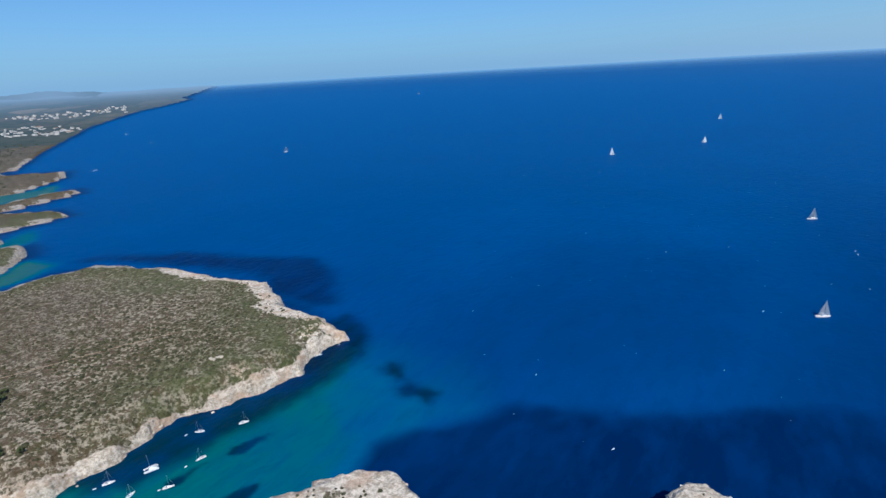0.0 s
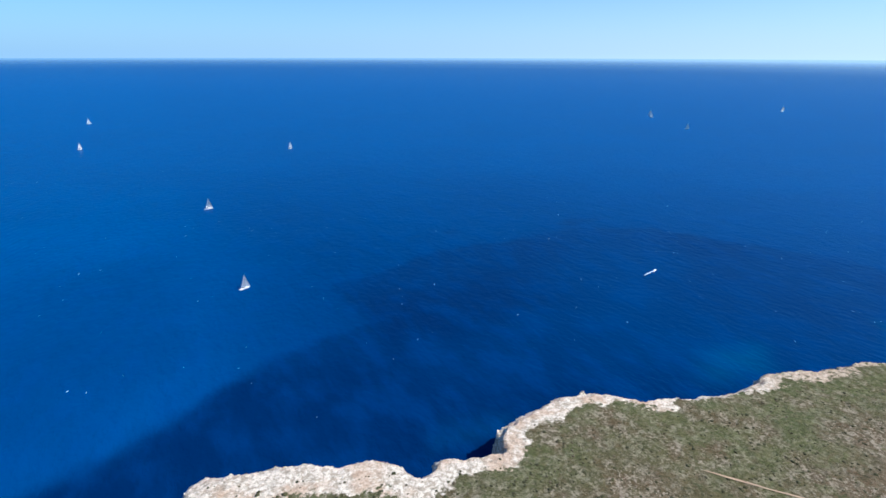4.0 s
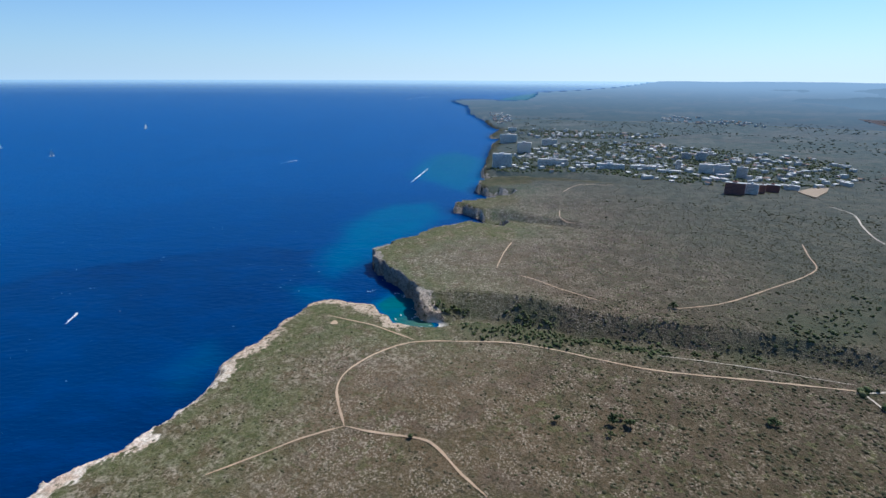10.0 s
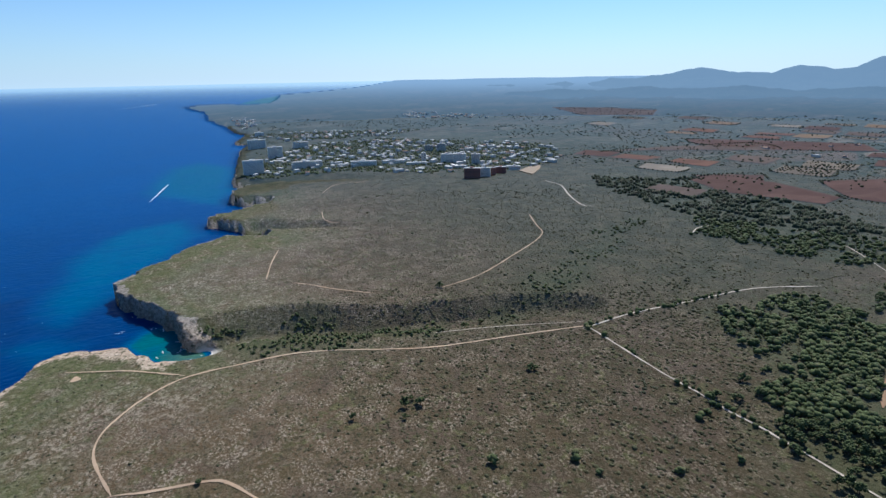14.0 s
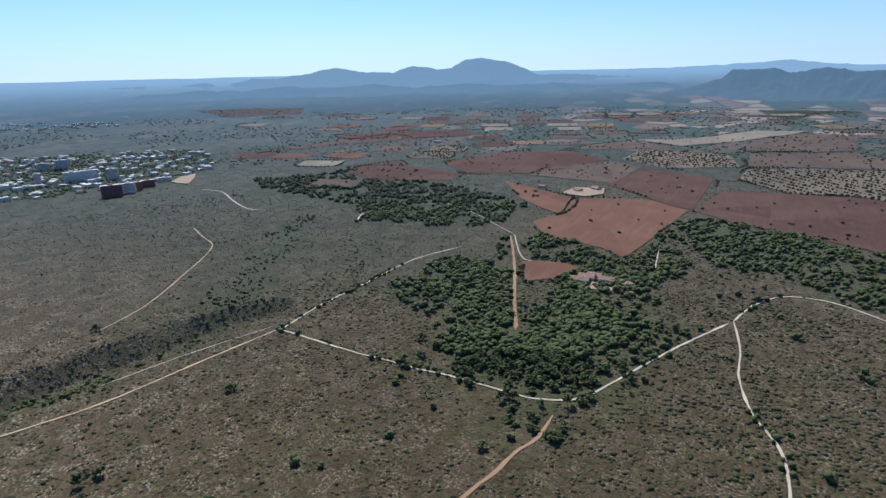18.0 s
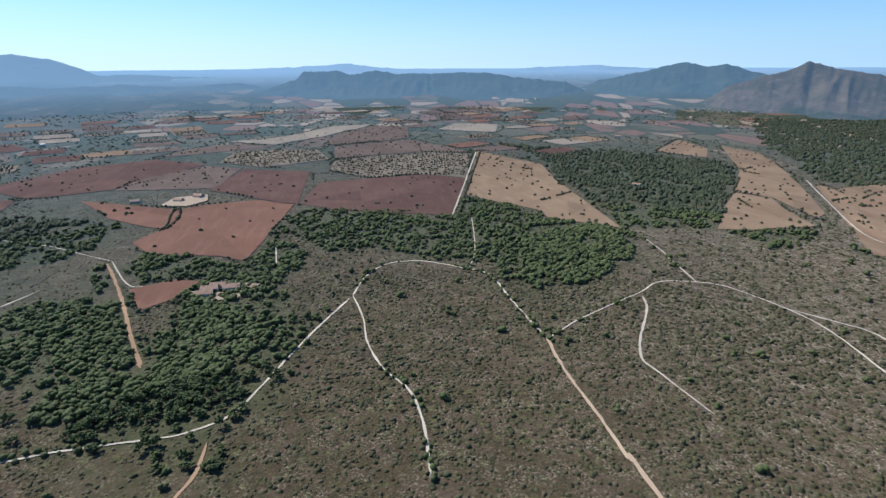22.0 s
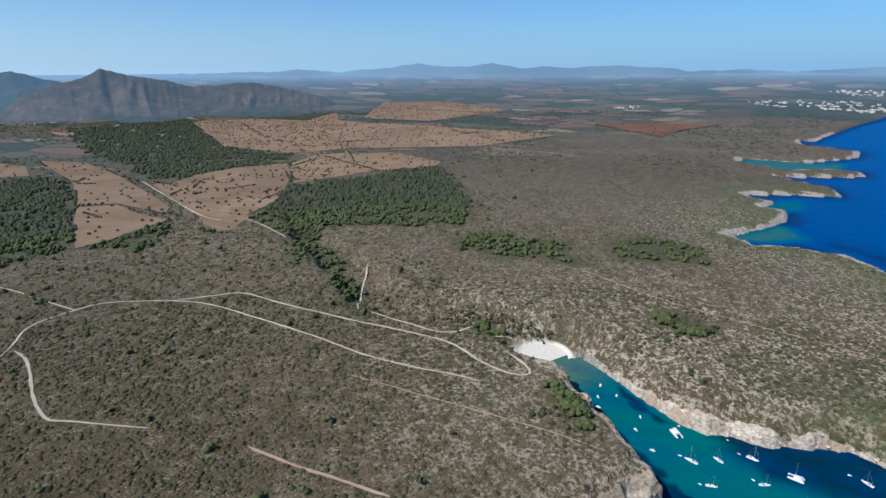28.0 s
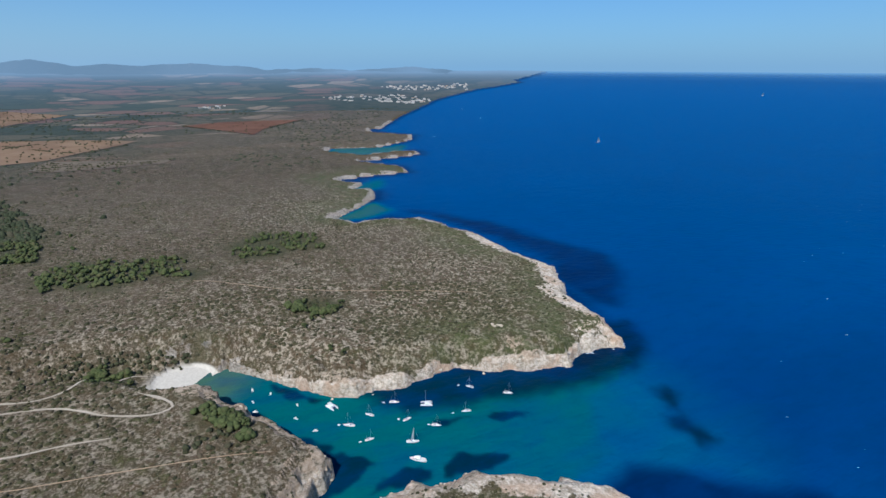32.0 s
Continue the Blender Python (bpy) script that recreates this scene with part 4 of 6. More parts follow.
meadow = np.zeros(len(X))
for width, outline in MEADOWS:
    meadow = np.maximum(meadow, soft(inside(X, Y, outline) + 3.5 * vnoise(X, Y, 14, 16) + 2.5 * vnoise(X, Y, 6, 17), width))
shallow = np.zeros(len(X))
for width, amount, grow, outline in SHALLOWS:
    shallow = np.maximum(shallow, amount * soft(inside(X, Y, outline) + grow + warp * width / 30, width))
shallow *= 1 - 0.25 * soft(X + 285, 60) * soft(-140 - X, 40) * (Y > 100)
shallow *= 1 - 0.9 * weed * (shallow < 0.7)
for bx, by, br in BEACHES:
    shallow += 0.8 * soft(br + 18 - np.hypot(X - bx, Y - by), 30) * (shallow > 0.2)
# painted haze: the water turns see-through towards the rim and softens the horizon
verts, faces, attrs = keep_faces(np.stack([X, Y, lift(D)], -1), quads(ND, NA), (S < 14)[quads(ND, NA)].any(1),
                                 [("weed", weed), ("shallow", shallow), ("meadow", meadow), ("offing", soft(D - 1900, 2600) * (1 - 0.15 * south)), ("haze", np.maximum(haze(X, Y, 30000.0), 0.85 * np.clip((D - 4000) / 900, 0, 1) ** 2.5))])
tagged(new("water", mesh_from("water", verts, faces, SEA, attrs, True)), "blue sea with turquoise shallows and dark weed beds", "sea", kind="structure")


# ---- tracks and fields, laid over the ground ----
def smooth_line(pts, step):
    """Points along a soft curve through the given ones."""
    p = [Vector((*pts[0], 0))] + [Vector((*q, 0)) for q in pts] + [Vector((*pts[-1], 0))]
    out = []
    for a, b, c, d in zip(p[:-3], p[1:-2], p[2:-1], p[3:]):
        n = max(2, int((c - b).length / step))
        for k in range(n):
            t = k / n
            out.append(0.5 * ((2 * b) + (c - a) * t + (2 * a - 5 * b + 4 * c - d) * t * t + (3 * b - a - 3 * c + d) * t ** 3))
    out.append(p[-1])
    return np.array([(v.x, v.y) for v in out])


def over_ground(x, y, up):
    d = np.hypot(x, y)
    return height(x, y) + up + d * 0.0007


WORDS = {"e": "tan earth track worn through the scrub", "p": "pale limestone road through the scrub", "r": "rust-red earth track cut through the pines"}
for name, width, kind, pts in TRACKS:
    line = smooth_line(pts, 5)
    way = np.gradient(line, axis=0)
    way /= np.linalg.norm(way, axis=1)[:, None] + 1e-9
    side = np.stack([-way[:, 1], way[:, 0]], -1)
    half = width * (0.16 if kind == "p" else 0.22) * (1 + 0.22 * vnoise(line[:, 0] + 31, line[:, 1], 13, 14))[:, None]
    run = np.r_[0, np.cumsum(np.hypot(*np.diff(line, axis=0).T))]
    half *= np.clip(0.25 + np.minimum(run, run[-1] - run) / 14, 0, 1)[:, None]
    ragged = [1 + 0.45 * vnoise(line[:, 0] + k * 57, line[:, 1], 8, 15)[:, None] for k in (1, 0, 0, 2)]
    rows = np.stack([line + side * half * k * w for k, w in zip((-1, -0.4, 0.4, 1), ragged)], 1)
    x, y = rows[..., 0].ravel(), rows[..., 1].ravel()
    reach = 6.0 if name == "beach_path" else 2.5
    z = np.max([over_ground(x + ox, y + oy, 0.2) for ox, oy in ((0, 0), (reach, 0), (-reach, 0), (0, reach), (0, -reach))], axis=0)
    z = np.maximum(z, np.repeat(over_ground(line[:, 0], line[:, 1], 0.12), 4))
    i = np.arange(len(line) - 1)[:, None] * 4 + np.arange(3)
    faces = np.stack([i, i + 4, i + 5, i + 1], -1).reshape(-1, 4)[:, ::-1]
    tagged(new(name, mesh_from(name, np.stack([x, y, z], -1), faces, TRACK[kind], smooth=True)), WORDS[kind], "track", "tracks", "structure")

# where the cape track ends, cars turn on bare earth
ring = np.arange(14) * 2 * math.pi / 14
reach = 4.6 * (1 + 0.18 * np.sin(ring * 3 + 1))
x, y = 497 + np.r_[0, reach * np.cos(ring)], 123 + np.r_[0, reach * np.sin(ring) * 0.8]
fan = np.array([(0, 1 + k, 1 + (k + 1) % 14) for k in range(14)])
tagged(new("turning_place", mesh_from("turning_place", np.stack([x, y, over_ground(x, y, 0.3)], -1), fan, TRACK["e"])), "bare tan earth where the cape track ends", "track", "tracks", "structure")

FIELD_WORDS = {"orange": "rust-orange ploughed field", "plum": "dark plum-red tilled field", "rose": "dusty rose fallow field", "straw": "beige stubble field with tree rows",
               "sand": "sandy pink field dotted with trees", "ochre": "dry ochre grain field", "pale": "pale harvested stubble field"}
for kind, pts in FIELDS:
    bm = bmesh.new()
    bm.faces.new([bm.verts.new((x, y, 0)) for x, y in pts])
    bmesh.ops.triangulate(bm, faces=bm.faces[:])
    for _ in range(5):
        long = [e for e in bm.edges if e.calc_length() > 0.035 * max(500, math.hypot(*e.verts[0].co.xy))]
        if not long:
            break
        bmesh.ops.subdivide_edges(bm, edges=long, cuts=1)
        bmesh.ops.triangulate(bm, faces=[f for f in bm.faces if len(f.verts) > 3])
    co = np.array([v.co[:2] for v in bm.verts])
    z = over_ground(co[:, 0], co[:, 1], 0.2 if (kind, pts) == FIELDS[NAMED_FIELDS - 1] else 0.45)
    for v, h in zip(bm.verts, z):
        v.co.z = h
    bmesh.ops.recalc_face_normals(bm, faces=bm.faces[:])
    me = bpy.data.meshes.new("field")
    bm.to_mesh(me)
    bm.free()
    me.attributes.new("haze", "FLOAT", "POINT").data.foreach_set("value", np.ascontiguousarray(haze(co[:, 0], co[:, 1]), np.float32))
    me.materials.append(SOIL[kind])
    tagged(new("field", me), FIELD_WORDS[kind], "field", "fields", "structure")


# ---- hills at the edge of the plain ----
# hill ranges: name, distance of the ridge and of the foot, ridge line as heading and rise in degrees
HILLS = []
HILLS.append(("far_ridge", 4880, 4600, [(200.4, -0.57), (195.8, -0.55), (190.2, -0.38), (186.0, -0.30), (180.9, -0.04), (178.5, 0.15), (175.6, -0.25), (170.8, -0.48), (164.3, -0.76), (159.5, -0.31), (153.8, -0.13), (150.4, -0.39), (142.5, -0.52), (130.6, -0.45), (121.4, -0.25), (119.1, -0.05), (115.2, -0.34), (110.1, 0.07), (107.3, 0.49), (105.0, 0.16), (102.1, 0.14), (99.8, 0.46), (96.9, -0.09), (94.8, 0.11), (91.8, 0.01), (87.2, 0.18), (85.2, 0.03), (82.1, -0.15), (81.2, -0.37), (77.4, -0.26), (76.9, -0.21), (73.1, -0.42), (67.4, -0.03), (62.8, -0.34), (59.4, -0.71)]))
HILLS.append(("blue_range", 4500, 3500, [(246.0, -1.3), (239.5, -1.0), (236.8, -1.17), (233.0, -0.83), (231.3, -1.18), (228.9, -0.56), (226.6, -0.63), (223.5, -0.19), (220.7, 0.31), (217.8, -0.26), (215.1, -0.27), (213.1, 0.38), (210.7, -0.04), (209.2, 0.04), (207.8, 0.77), (206.1, 0.90), (203.8, 0.58), (200.4, -0.75), (197.0, -0.75), (193.0, -1.05), (188.0, -1.2), (183.0, -1.3), (178.0, -1.7)]))
HILLS.append(("foothills", 4000, 3100, [(243.0, -2.2), (238.0, -1.75), (234.0, -1.5), (230.0, -1.7), (226.0, -1.35), (222.0, -1.6), (217.0, -1.4), (213.0, -1.75), (208.0, -1.5), (203.0, -1.8), (199.0, -1.55), (194.0, -1.9), (189.0, -1.6), (184.0, -2.2)]))
HILLS.append(("table_hill", 3700, 2500, [(191.3, -3.46), (188.8, -2.85), (186.2, -2.21), (183.6, -1.29), (182.9, -0.67), (179.6, -0.53), (178.3, -0.94), (175.8, -0.54), (173.8, -0.85), (169.6, -0.85), (166.8, -0.75), (164.1, -0.85), (161.8, -1.29), (157.3, -1.65), (152.6, -2.1)]))
HILLS.append(("twin_hill", 3900, 2900, [(157.5, -2.6), (155.0, -1.9), (152.1, -1.3), (149.2, -0.71), (145.8, 0.16), (143.9, -0.36), (142.3, -0.09), (140.3, -0.67), (137.5, -1.3), (134.0, -1.8), (130.0, -2.3)]))
HILLS.append(("cone_hill", 3300, 2350, [(146.0, -3.3), (143.5, -2.5), (141.0, -1.7), (139.2, -1.05), (137.6, -0.75), (136.1, 0.11), (133.6, -0.57), (131.0, -0.95), (129.6, -1.5), (127.2, -1.45), (124.0, -1.25), (121.5, -1.5), (119.4, -2.1), (116.0, -2.9), (113.0, -3.6)]))


def hill_material(name, wood, scrub, bare):
    n = Nodes(name, 1.0, 0.0)
    c = n.mix(n.ramp(n.noise(0.006, 7, 0.68), 0.42, 0.6), wood, scrub)
    c = n.mix(n.ramp(n.noise(0.014, 6, 0.7), 0.56, 0.66, 0, 0.8), c, bare)
    c = n.mix(n.ramp(n.noise(0.05, 5, 0.7), 0.5, 0.68, 0, 0.55), c, tuple(v * 0.6 for v in wood))
    foot = n.mix(n.ramp(n.noise(0.02, 6, 0.7), 0.42, 0.62), (0.024, 0.033, 0.016), (0.05, 0.053, 0.027))
    c = n.mix(n.ramp(n.math("ADD", n.attr("low"), n.ramp(n.noise(0.008, 5, 0.6), 0.3, 0.7, -0.2, 0.2)), 0.48, 0.66), c, foot)
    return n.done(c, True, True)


# look, way through the air in metres, label
WOODED, SCRUBBY = ((0.024, 0.035, 0.018), (0.042, 0.05, 0.027), (0.075, 0.07, 0.045)), ((0.056, 0.047, 0.03), (0.1, 0.073, 0.05), (0.135, 0.096, 0.072))
HILL_LOOK = {
    "far_ridge": (hill_material("distant_ridge", *WOODED), 26000, "pale blue mountain ridge on the horizon"),
    "blue_range": (hill_material("blue_hills", *WOODED), 11500, "hazy blue range of rounded hills"),
    "foothills": (hill_material("low_wooded_hills", *WOODED), 8000, "low wooded foothills before the blue range"),
    "table_hill": (hill_material("wooded_hill", *WOODED), 6600, "flat-topped wooded hill behind the plain"),
    "twin_hill": (hill_material("twin_hill_woods", *WOODED), 7000, "dark wooded hill with twin peaks"),
    "cone_hill": (hill_material("scrub_hill", *SCRUBBY), 4200, "bare cone-shaped hills with scrub slopes"),
}
for name, ridge_d, foot_d, ridge in HILLS:
    az = np.linspace(ridge[0][0], ridge[-1][0], 420)
    rise = np.interp(-az, [-a for a, _ in ridge], [b for _, b in ridge])
    steps = np.r_[np.linspace(0, 1, 44), 1.06]
    foot = foot_d + (ridge_d - foot_d) * 0.35 * (1 + vnoise(az * 10, az * 0, 37, 21))[None, :]
    dist = foot + (ridge_d - foot) * steps[:, None]
    dist = np.minimum(dist, 4940)
    x, y = -np.sin(np.radians(az)) * dist, np.cos(np.radians(az)) * dist
    base = lift(dist) + 3
    u = np.clip(steps, 0, 1)[:, None]
    low = np.degrees(np.arctan2(base[:1] - 6 - EYE, foot))
    end = np.clip(np.minimum(az[0] - az, az - az[-1]) / 4.0, 0, 1)[None, :] ** 0.7
    body = EYE + np.tan(np.radians(low + end * (rise[None, :] - low) * (0.45 * u + 0.55 * u * u))) * dist
    ridged = 1 - np.abs(vnoise(az * 10 + 55 * u * vnoise(az * 10, az * 0, 60, 26), az * 0 + u * 26, 17, 25))
    ridged = 0.65 * ridged + 0.35 * (1 - np.abs(vnoise(az * 10 + 20 * u, az * 0 + u * 60, 8, 27)))
    body -= np.maximum(body - base, 0) * (1 - ridged) * 0.75 * (u * (1.25 - u)) * 2.2 * np.clip((1.0 - u) * 6, 0, 1)
    body += 24 * vnoise(x, y, 190, 23) * u * (1 - u) * 2 + 7 * vnoise(x, y, 60, 24) * u * (1 - u) * 2
    body += (4 * vnoise(az * 10, az * 0, 9, 22) + 2.5 * vnoise(az * 10, az * 0, 3, 28))[None, :] * u
    z = np.maximum(body, base - 8)
    z[-1] = z[-2] - 20
    nd, na = z.shape
    i, j = np.meshgrid(np.arange(nd - 1), np.arange(na - 1), indexing="ij")
    faces = np.stack([i * na + j, i * na + j + 1, (i + 1) * na + j + 1, (i + 1) * na + j], -1).reshape(-1, 4)
    material, air, label = HILL_LOOK[name]
    # painted haze: as on the plain at the foot, the range's own higher up
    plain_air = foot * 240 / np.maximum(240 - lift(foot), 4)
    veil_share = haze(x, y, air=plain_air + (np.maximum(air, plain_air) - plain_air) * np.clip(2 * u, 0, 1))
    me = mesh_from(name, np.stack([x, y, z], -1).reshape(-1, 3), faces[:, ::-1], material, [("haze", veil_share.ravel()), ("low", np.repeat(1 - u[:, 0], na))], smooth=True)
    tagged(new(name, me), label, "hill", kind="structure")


# ---- plants ----
LONE_TREES = []
LONE_TREES += [(338, -123), (318, -110), (328, -127), (331, -228), (313, 29), (335, -76), (542, -239), (331, -229), (240, -390), (218, -358), (223, -339), (460, -230), (459, -249), (300, -422), (239, -365), (333, -227), (332, -125), (333, -116), (223, -361), (232, -326)]
LONE_TREES += [(41, -489), (30, -484), (77, -442), (87, -308), (127, -262), (-269, -447), (-523, 87), (-513, 96), (-525, 108), (-523, 121), (-513, 130), (-495, 109), (-525, 137), (-496, 97), (-437, 101), (-422, 109), (-483, 87), (-361, 9), (-348, 15), (-367, 4)]
LONE_TREES += [(-299, -73), (-293, -129), (-249, -82), (-208, -254), (-530, 93), (-503, 104), (-509, 124), (-432, 100), (-360, 10), (-346, 18), (-366, 5)]

rng = np.random.default_rng(7)


def scatter(spacing, near, far):
    """Random places on land between two distances."""
    n = int(math.pi * (far * far - near * near) / spacing ** 2)
    r, th = np.sqrt(rng.uniform(near * near, far * far, n)), rng.uniform(0, 2 * math.pi, n)
    return np.stack([r * np.cos(th), r * np.sin(th)], -1)


def in_outline(spacing, outline):
    p = np.array(outline, float)
    lo, hi = p.min(0), p.max(0)
    n = int(np.prod(hi - lo) / spacing ** 2)
    q = rng.uniform(lo, hi, (n, 2))
    return q[inside(q[:, 0], q[:, 1], outline) + 20 * vnoise(q[:, 0], q[:, 1], 45, 10) + 10 * vnoise(q[:, 0], q[:, 1], 15, 18) > 2]


def clear_of_tracks(p, gap=1.0):
    ok = np.ones(len(p), bool)
    for _, width, _, pts in TRACKS:
        ok &= to_line(p[:, 0], p[:, 1], pts)[0] > width * 0.34 + gap
    return ok


def clear_of_fields(p):
    ok = np.ones(len(p), bool)
    for _, pts in FIELDS:
        ok &= inside(p[:, 0], p[:, 1], pts) < -2
    return ok


def dome(k=5):
    """A low-sided lump: one tip, an upper and a lower ring."""
    a = np.arange(k) * 2 * math.pi / k
    v = [(0, 0, 1)] + [(0.78 * math.cos(t), 0.78 * math.sin(t), 0.62) for t in a] + [(math.cos(t + 0.6), math.sin(t + 0.6), 0.0) for t in a]
    f = [(0, 1 + i, 1 + (i + 1) % k) for i in range(k)]
    for i in range(k):
        j = (i + 1) % k
        f += [(1 + i, 1 + k + i, 1 + j), (1 + j, 1 + k + i, 1 + k + j)]
    return np.array(v), np.array(f)


def ball():
    g = (1 + 5 ** 0.5) / 2
    v = np.array([(-1, g, 0), (1, g, 0), (-1, -g, 0), (1, -g, 0), (0, -1, g), (0, 1, g), (0, -1, -g), (0, 1, -g), (g, 0, -1), (g, 0, 1), (-g, 0, -1), (-g, 0, 1)]) / math.sqrt(1 + g * g)
    f = [(0, 11, 5), (0, 5, 1), (0, 1, 7), (0, 7, 10), (0, 10, 11), (1, 5, 9), (5, 11, 4), (11, 10, 2), (10, 7, 6), (7, 1, 8),
         (3, 9, 4), (3, 4, 2), (3, 2, 6), (3, 6, 8), (3, 8, 9), (4, 9, 5), (2, 4, 11), (6, 2, 10), (8, 6, 7), (9, 8, 1)]
    return v, np.array(f)


def lumps(places, radius, tall, shape, rough=0.28):
    """Many uneven lumps in two arrays; each is an island of its own."""
    v, f = shape
    n, k = len(places), len(v)
    turn = rng.uniform(0, 2 * math.pi, n)
    c, s = np.cos(turn)[:, None], np.sin(turn)[:, None]
    jit = 1 + rng.uniform(-rough, rough, (n, k))
    x, y = v[None, :, 0] * jit, v[None, :, 1] * jit
    sx = radius[:, None] * rng.uniform(0.8, 1.25, (n, 1))
    out = np.stack([places[:, :1] + (x * c - y * s) * sx, places[:, 1:2] + (x * s + y * c) * radius[:, None], places[:, 2:3] + v[None, :, 2] * jit * tall[:, None]], -1)
    return out.reshape(-1, 3), (f[None] + (np.arange(n) * k)[:, None, None]).reshape(-1, 3)


# scrub: low rounded bushes all over the heath
groups = [(4.2, 5, 600, 0.5, 2.0), (7.0, 600, 1150, 0.5, 1.5), (15.0, 1150, 1900, 0.7, 1.6)]
spots, sizes = [], []
for spacing, near, far, small, large in groups:
    p = scatter(spacing, near, far)
    s = coast_dist(p[:, 0], p[:, 1])
    thick = vnoise(p[:, 0], p[:, 1], 55, 31) + 0.6 * vnoise(p[:, 0], p[:, 1], 170, 32)
    west = np.clip(-p[:, 1] / 500, -0.3, 1)
    west = west + 0.9 * soft(-p[:, 1] - 300, 200) * soft(p[:, 0] + 300, 200)
    cape = soft(p[:, 0] - 120, 120) * soft(p[:, 1] + 70, 120)  # low turf on the cape
    p = p[(s > 14 + rng.uniform(0, 22, len(p))) & (1.5 * thick + 0.5 * west - 0.9 * cape - 0.5 * soft(-p[:, 0] - 330, 150) > rng.uniform(-1.9, 0.25, len(p)))]
    p = p[clear_of_tracks(p, 0.2)]
    p = p[clear_of_fields(p)]
    for bx, by, br in BEACHES:
        p = p[np.hypot(p[:, 0] - bx, p[:, 1] - by) > br * 0.9]
    spots.append(p)
    sizes.append(small + (large - small) * rng.beta(1.3, 2.6, len(p)) + (0.55 * np.clip(-p[:, 1] / 450, 0, 1) + 0.85 * np.clip(-p[:, 0] / 500, 0, 1)) * rng.uniform(0.3, 1.5, len(p)) - 0.35 * soft(p[:, 0] - 120, 120) * soft(p[:, 1] + 70, 120))
spots, sizes = np.concatenate(spots), np.concatenate(sizes)
ground = height(spots[:, 0], spots[:, 1])
v, f = lumps(np.c_[spots, ground - 0.15], sizes, sizes * rng.uniform(0.4, 0.85, len(sizes)), dome(4))
tagged(new("scrub", mesh_from("scrub", v, f, SHRUB, [("haze", haze(v[:, 0], v[:, 1]))], True)), "low dark-green and brown heath bushes on dry ground", "scrub", kind="stuff")


# pine trees: one with parts, then copies
def part(name, bm, material, parent, label=""):
    me = bpy.data.meshes.new(name)
    bm.to_mesh(me)
    bm.free()
    me.materials.append(material)
    ob = new(name, me)
    ob.parent = parent
    if label:
        ob["label"] = label
    return ob


def part_arrays(name, v, f, material, parent):
    ob = new(name, mesh_from(name, v, f, material, (), True))
    ob.parent = parent
    return ob


def tube(bm, pts, radii, sides=6):
    rings = []
    for (x, y, z), r in zip(pts, radii):
        rings.append([bm.verts.new((x + r * math.cos(k * 2 * math.pi / sides), y + r * math.sin(k * 2 * math.pi / sides), z)) for k in range(sides)])
    for a, b in zip(rings[:-1], rings[1:]):
        for k in range(sides):
            bm.faces.new((a[k], a[(k + 1) % sides], b[(k + 1) % sides], b[k]))
    bm.faces.new(rings[-1])
    return bm


def tree_model(name, seed, tall, wide, label, leaf, category="tree"):
    r = random.Random(seed)
    root = new(name)
    bm = bmesh.new()
    lean = (r.uniform(-0.5, 0.5), r.uniform(-0.5, 0.5))
    tube(bm, [(0, 0, -0.6), (lean[0] * 0.3, lean[1] * 0.3, tall * 0.3), (lean[0], lean[1], tall * 0.8)], (0.26, 0.2, 0.08))
    tips = []
    for k in range(7):
        a, h = k * 2.4 + r.uniform(-0.4, 0.4), tall * r.uniform(0.3, 0.7)
        reach = wide * r.uniform(0.45, 0.85)
        tip = (reach * math.cos(a), reach * math.sin(a), h + tall * 0.12)
        tube(bm, [(lean[0] * 0.5, lean[1] * 0.5, h - 0.3), tip], (0.09, 0.03), 4)
        tips.append(tip)
    part("trunk", bm, BARK, root)
    spots, sizes = [], []
    for tip in tips + [(lean[0], lean[1], tall * 0.78), (0, 0, tall * 0.6)]:
        for _ in range(5):
            spots.append([tip[0] + r.gauss(0, wide * 0.22), tip[1] + r.gauss(0, wide * 0.22), tip[2] + r.gauss(0, tall * 0.07)])
            sizes.append(wide * r.uniform(0.16, 0.34))
    sizes = np.array(sizes)
    v, f = lumps(np.array(spots), sizes, sizes * 0.75, ball(), 0.35)
    part_arrays("crown", v, f, leaf, root)
    return tagged(root, label, category, "pines of the coast")


pines = [tree_model("pine_tree", 11 + k, t, w, "dark green Aleppo pine with a rounded uneven crown", PINE) for k, (t, w) in enumerate(((7.5, 3.4), (6.2, 3.8), (8.6, 3.2), (5.2, 2.8)))]
wood_spots = np.concatenate([in_outline(sp, o) for sp, o in WOODS])
wood_spots = wood_spots[clear_of_tracks(wood_spots, 1.5)]
wood_spots = wood_spots[clear_of_fields(wood_spots)]
for bx, by, br in BEACHES:
    wood_spots = wood_spots[np.hypot(wood_spots[:, 0] - bx, wood_spots[:, 1] - by) > br + 2]
s = coast_dist(wood_spots[:, 0], wood_spots[:, 1])
wood_spots = wood_spots[(s > 12) & (vnoise(wood_spots[:, 0], wood_spots[:, 1], 28, 33) > -0.55)]
# the trees nearest the middle of the plan stand singly
order = np.argsort(np.hypot(wood_spots[:, 0] - 60, wood_spots[:, 1] + 200))
single = np.concatenate([np.array(LONE_TREES, float), wood_spots[order[:230]]])
single_z = height(single[:, 0], single[:, 1])
used = set()
for (x, y), z in zip(single, single_z):
    k = int(rng.integers(4))
    g = rng.uniform(0.7, 1.15)
    m = pose(x, y, z, 0, 0, rng.uniform(0, 360)) @ Matrix.Diagonal((g, g, g * rng.uniform(0.85, 1.15), 1))
    if k in used:
        copy_thing(pines[k], m)
    else:
        used.add(k)
        pines[k].matrix_basis = m

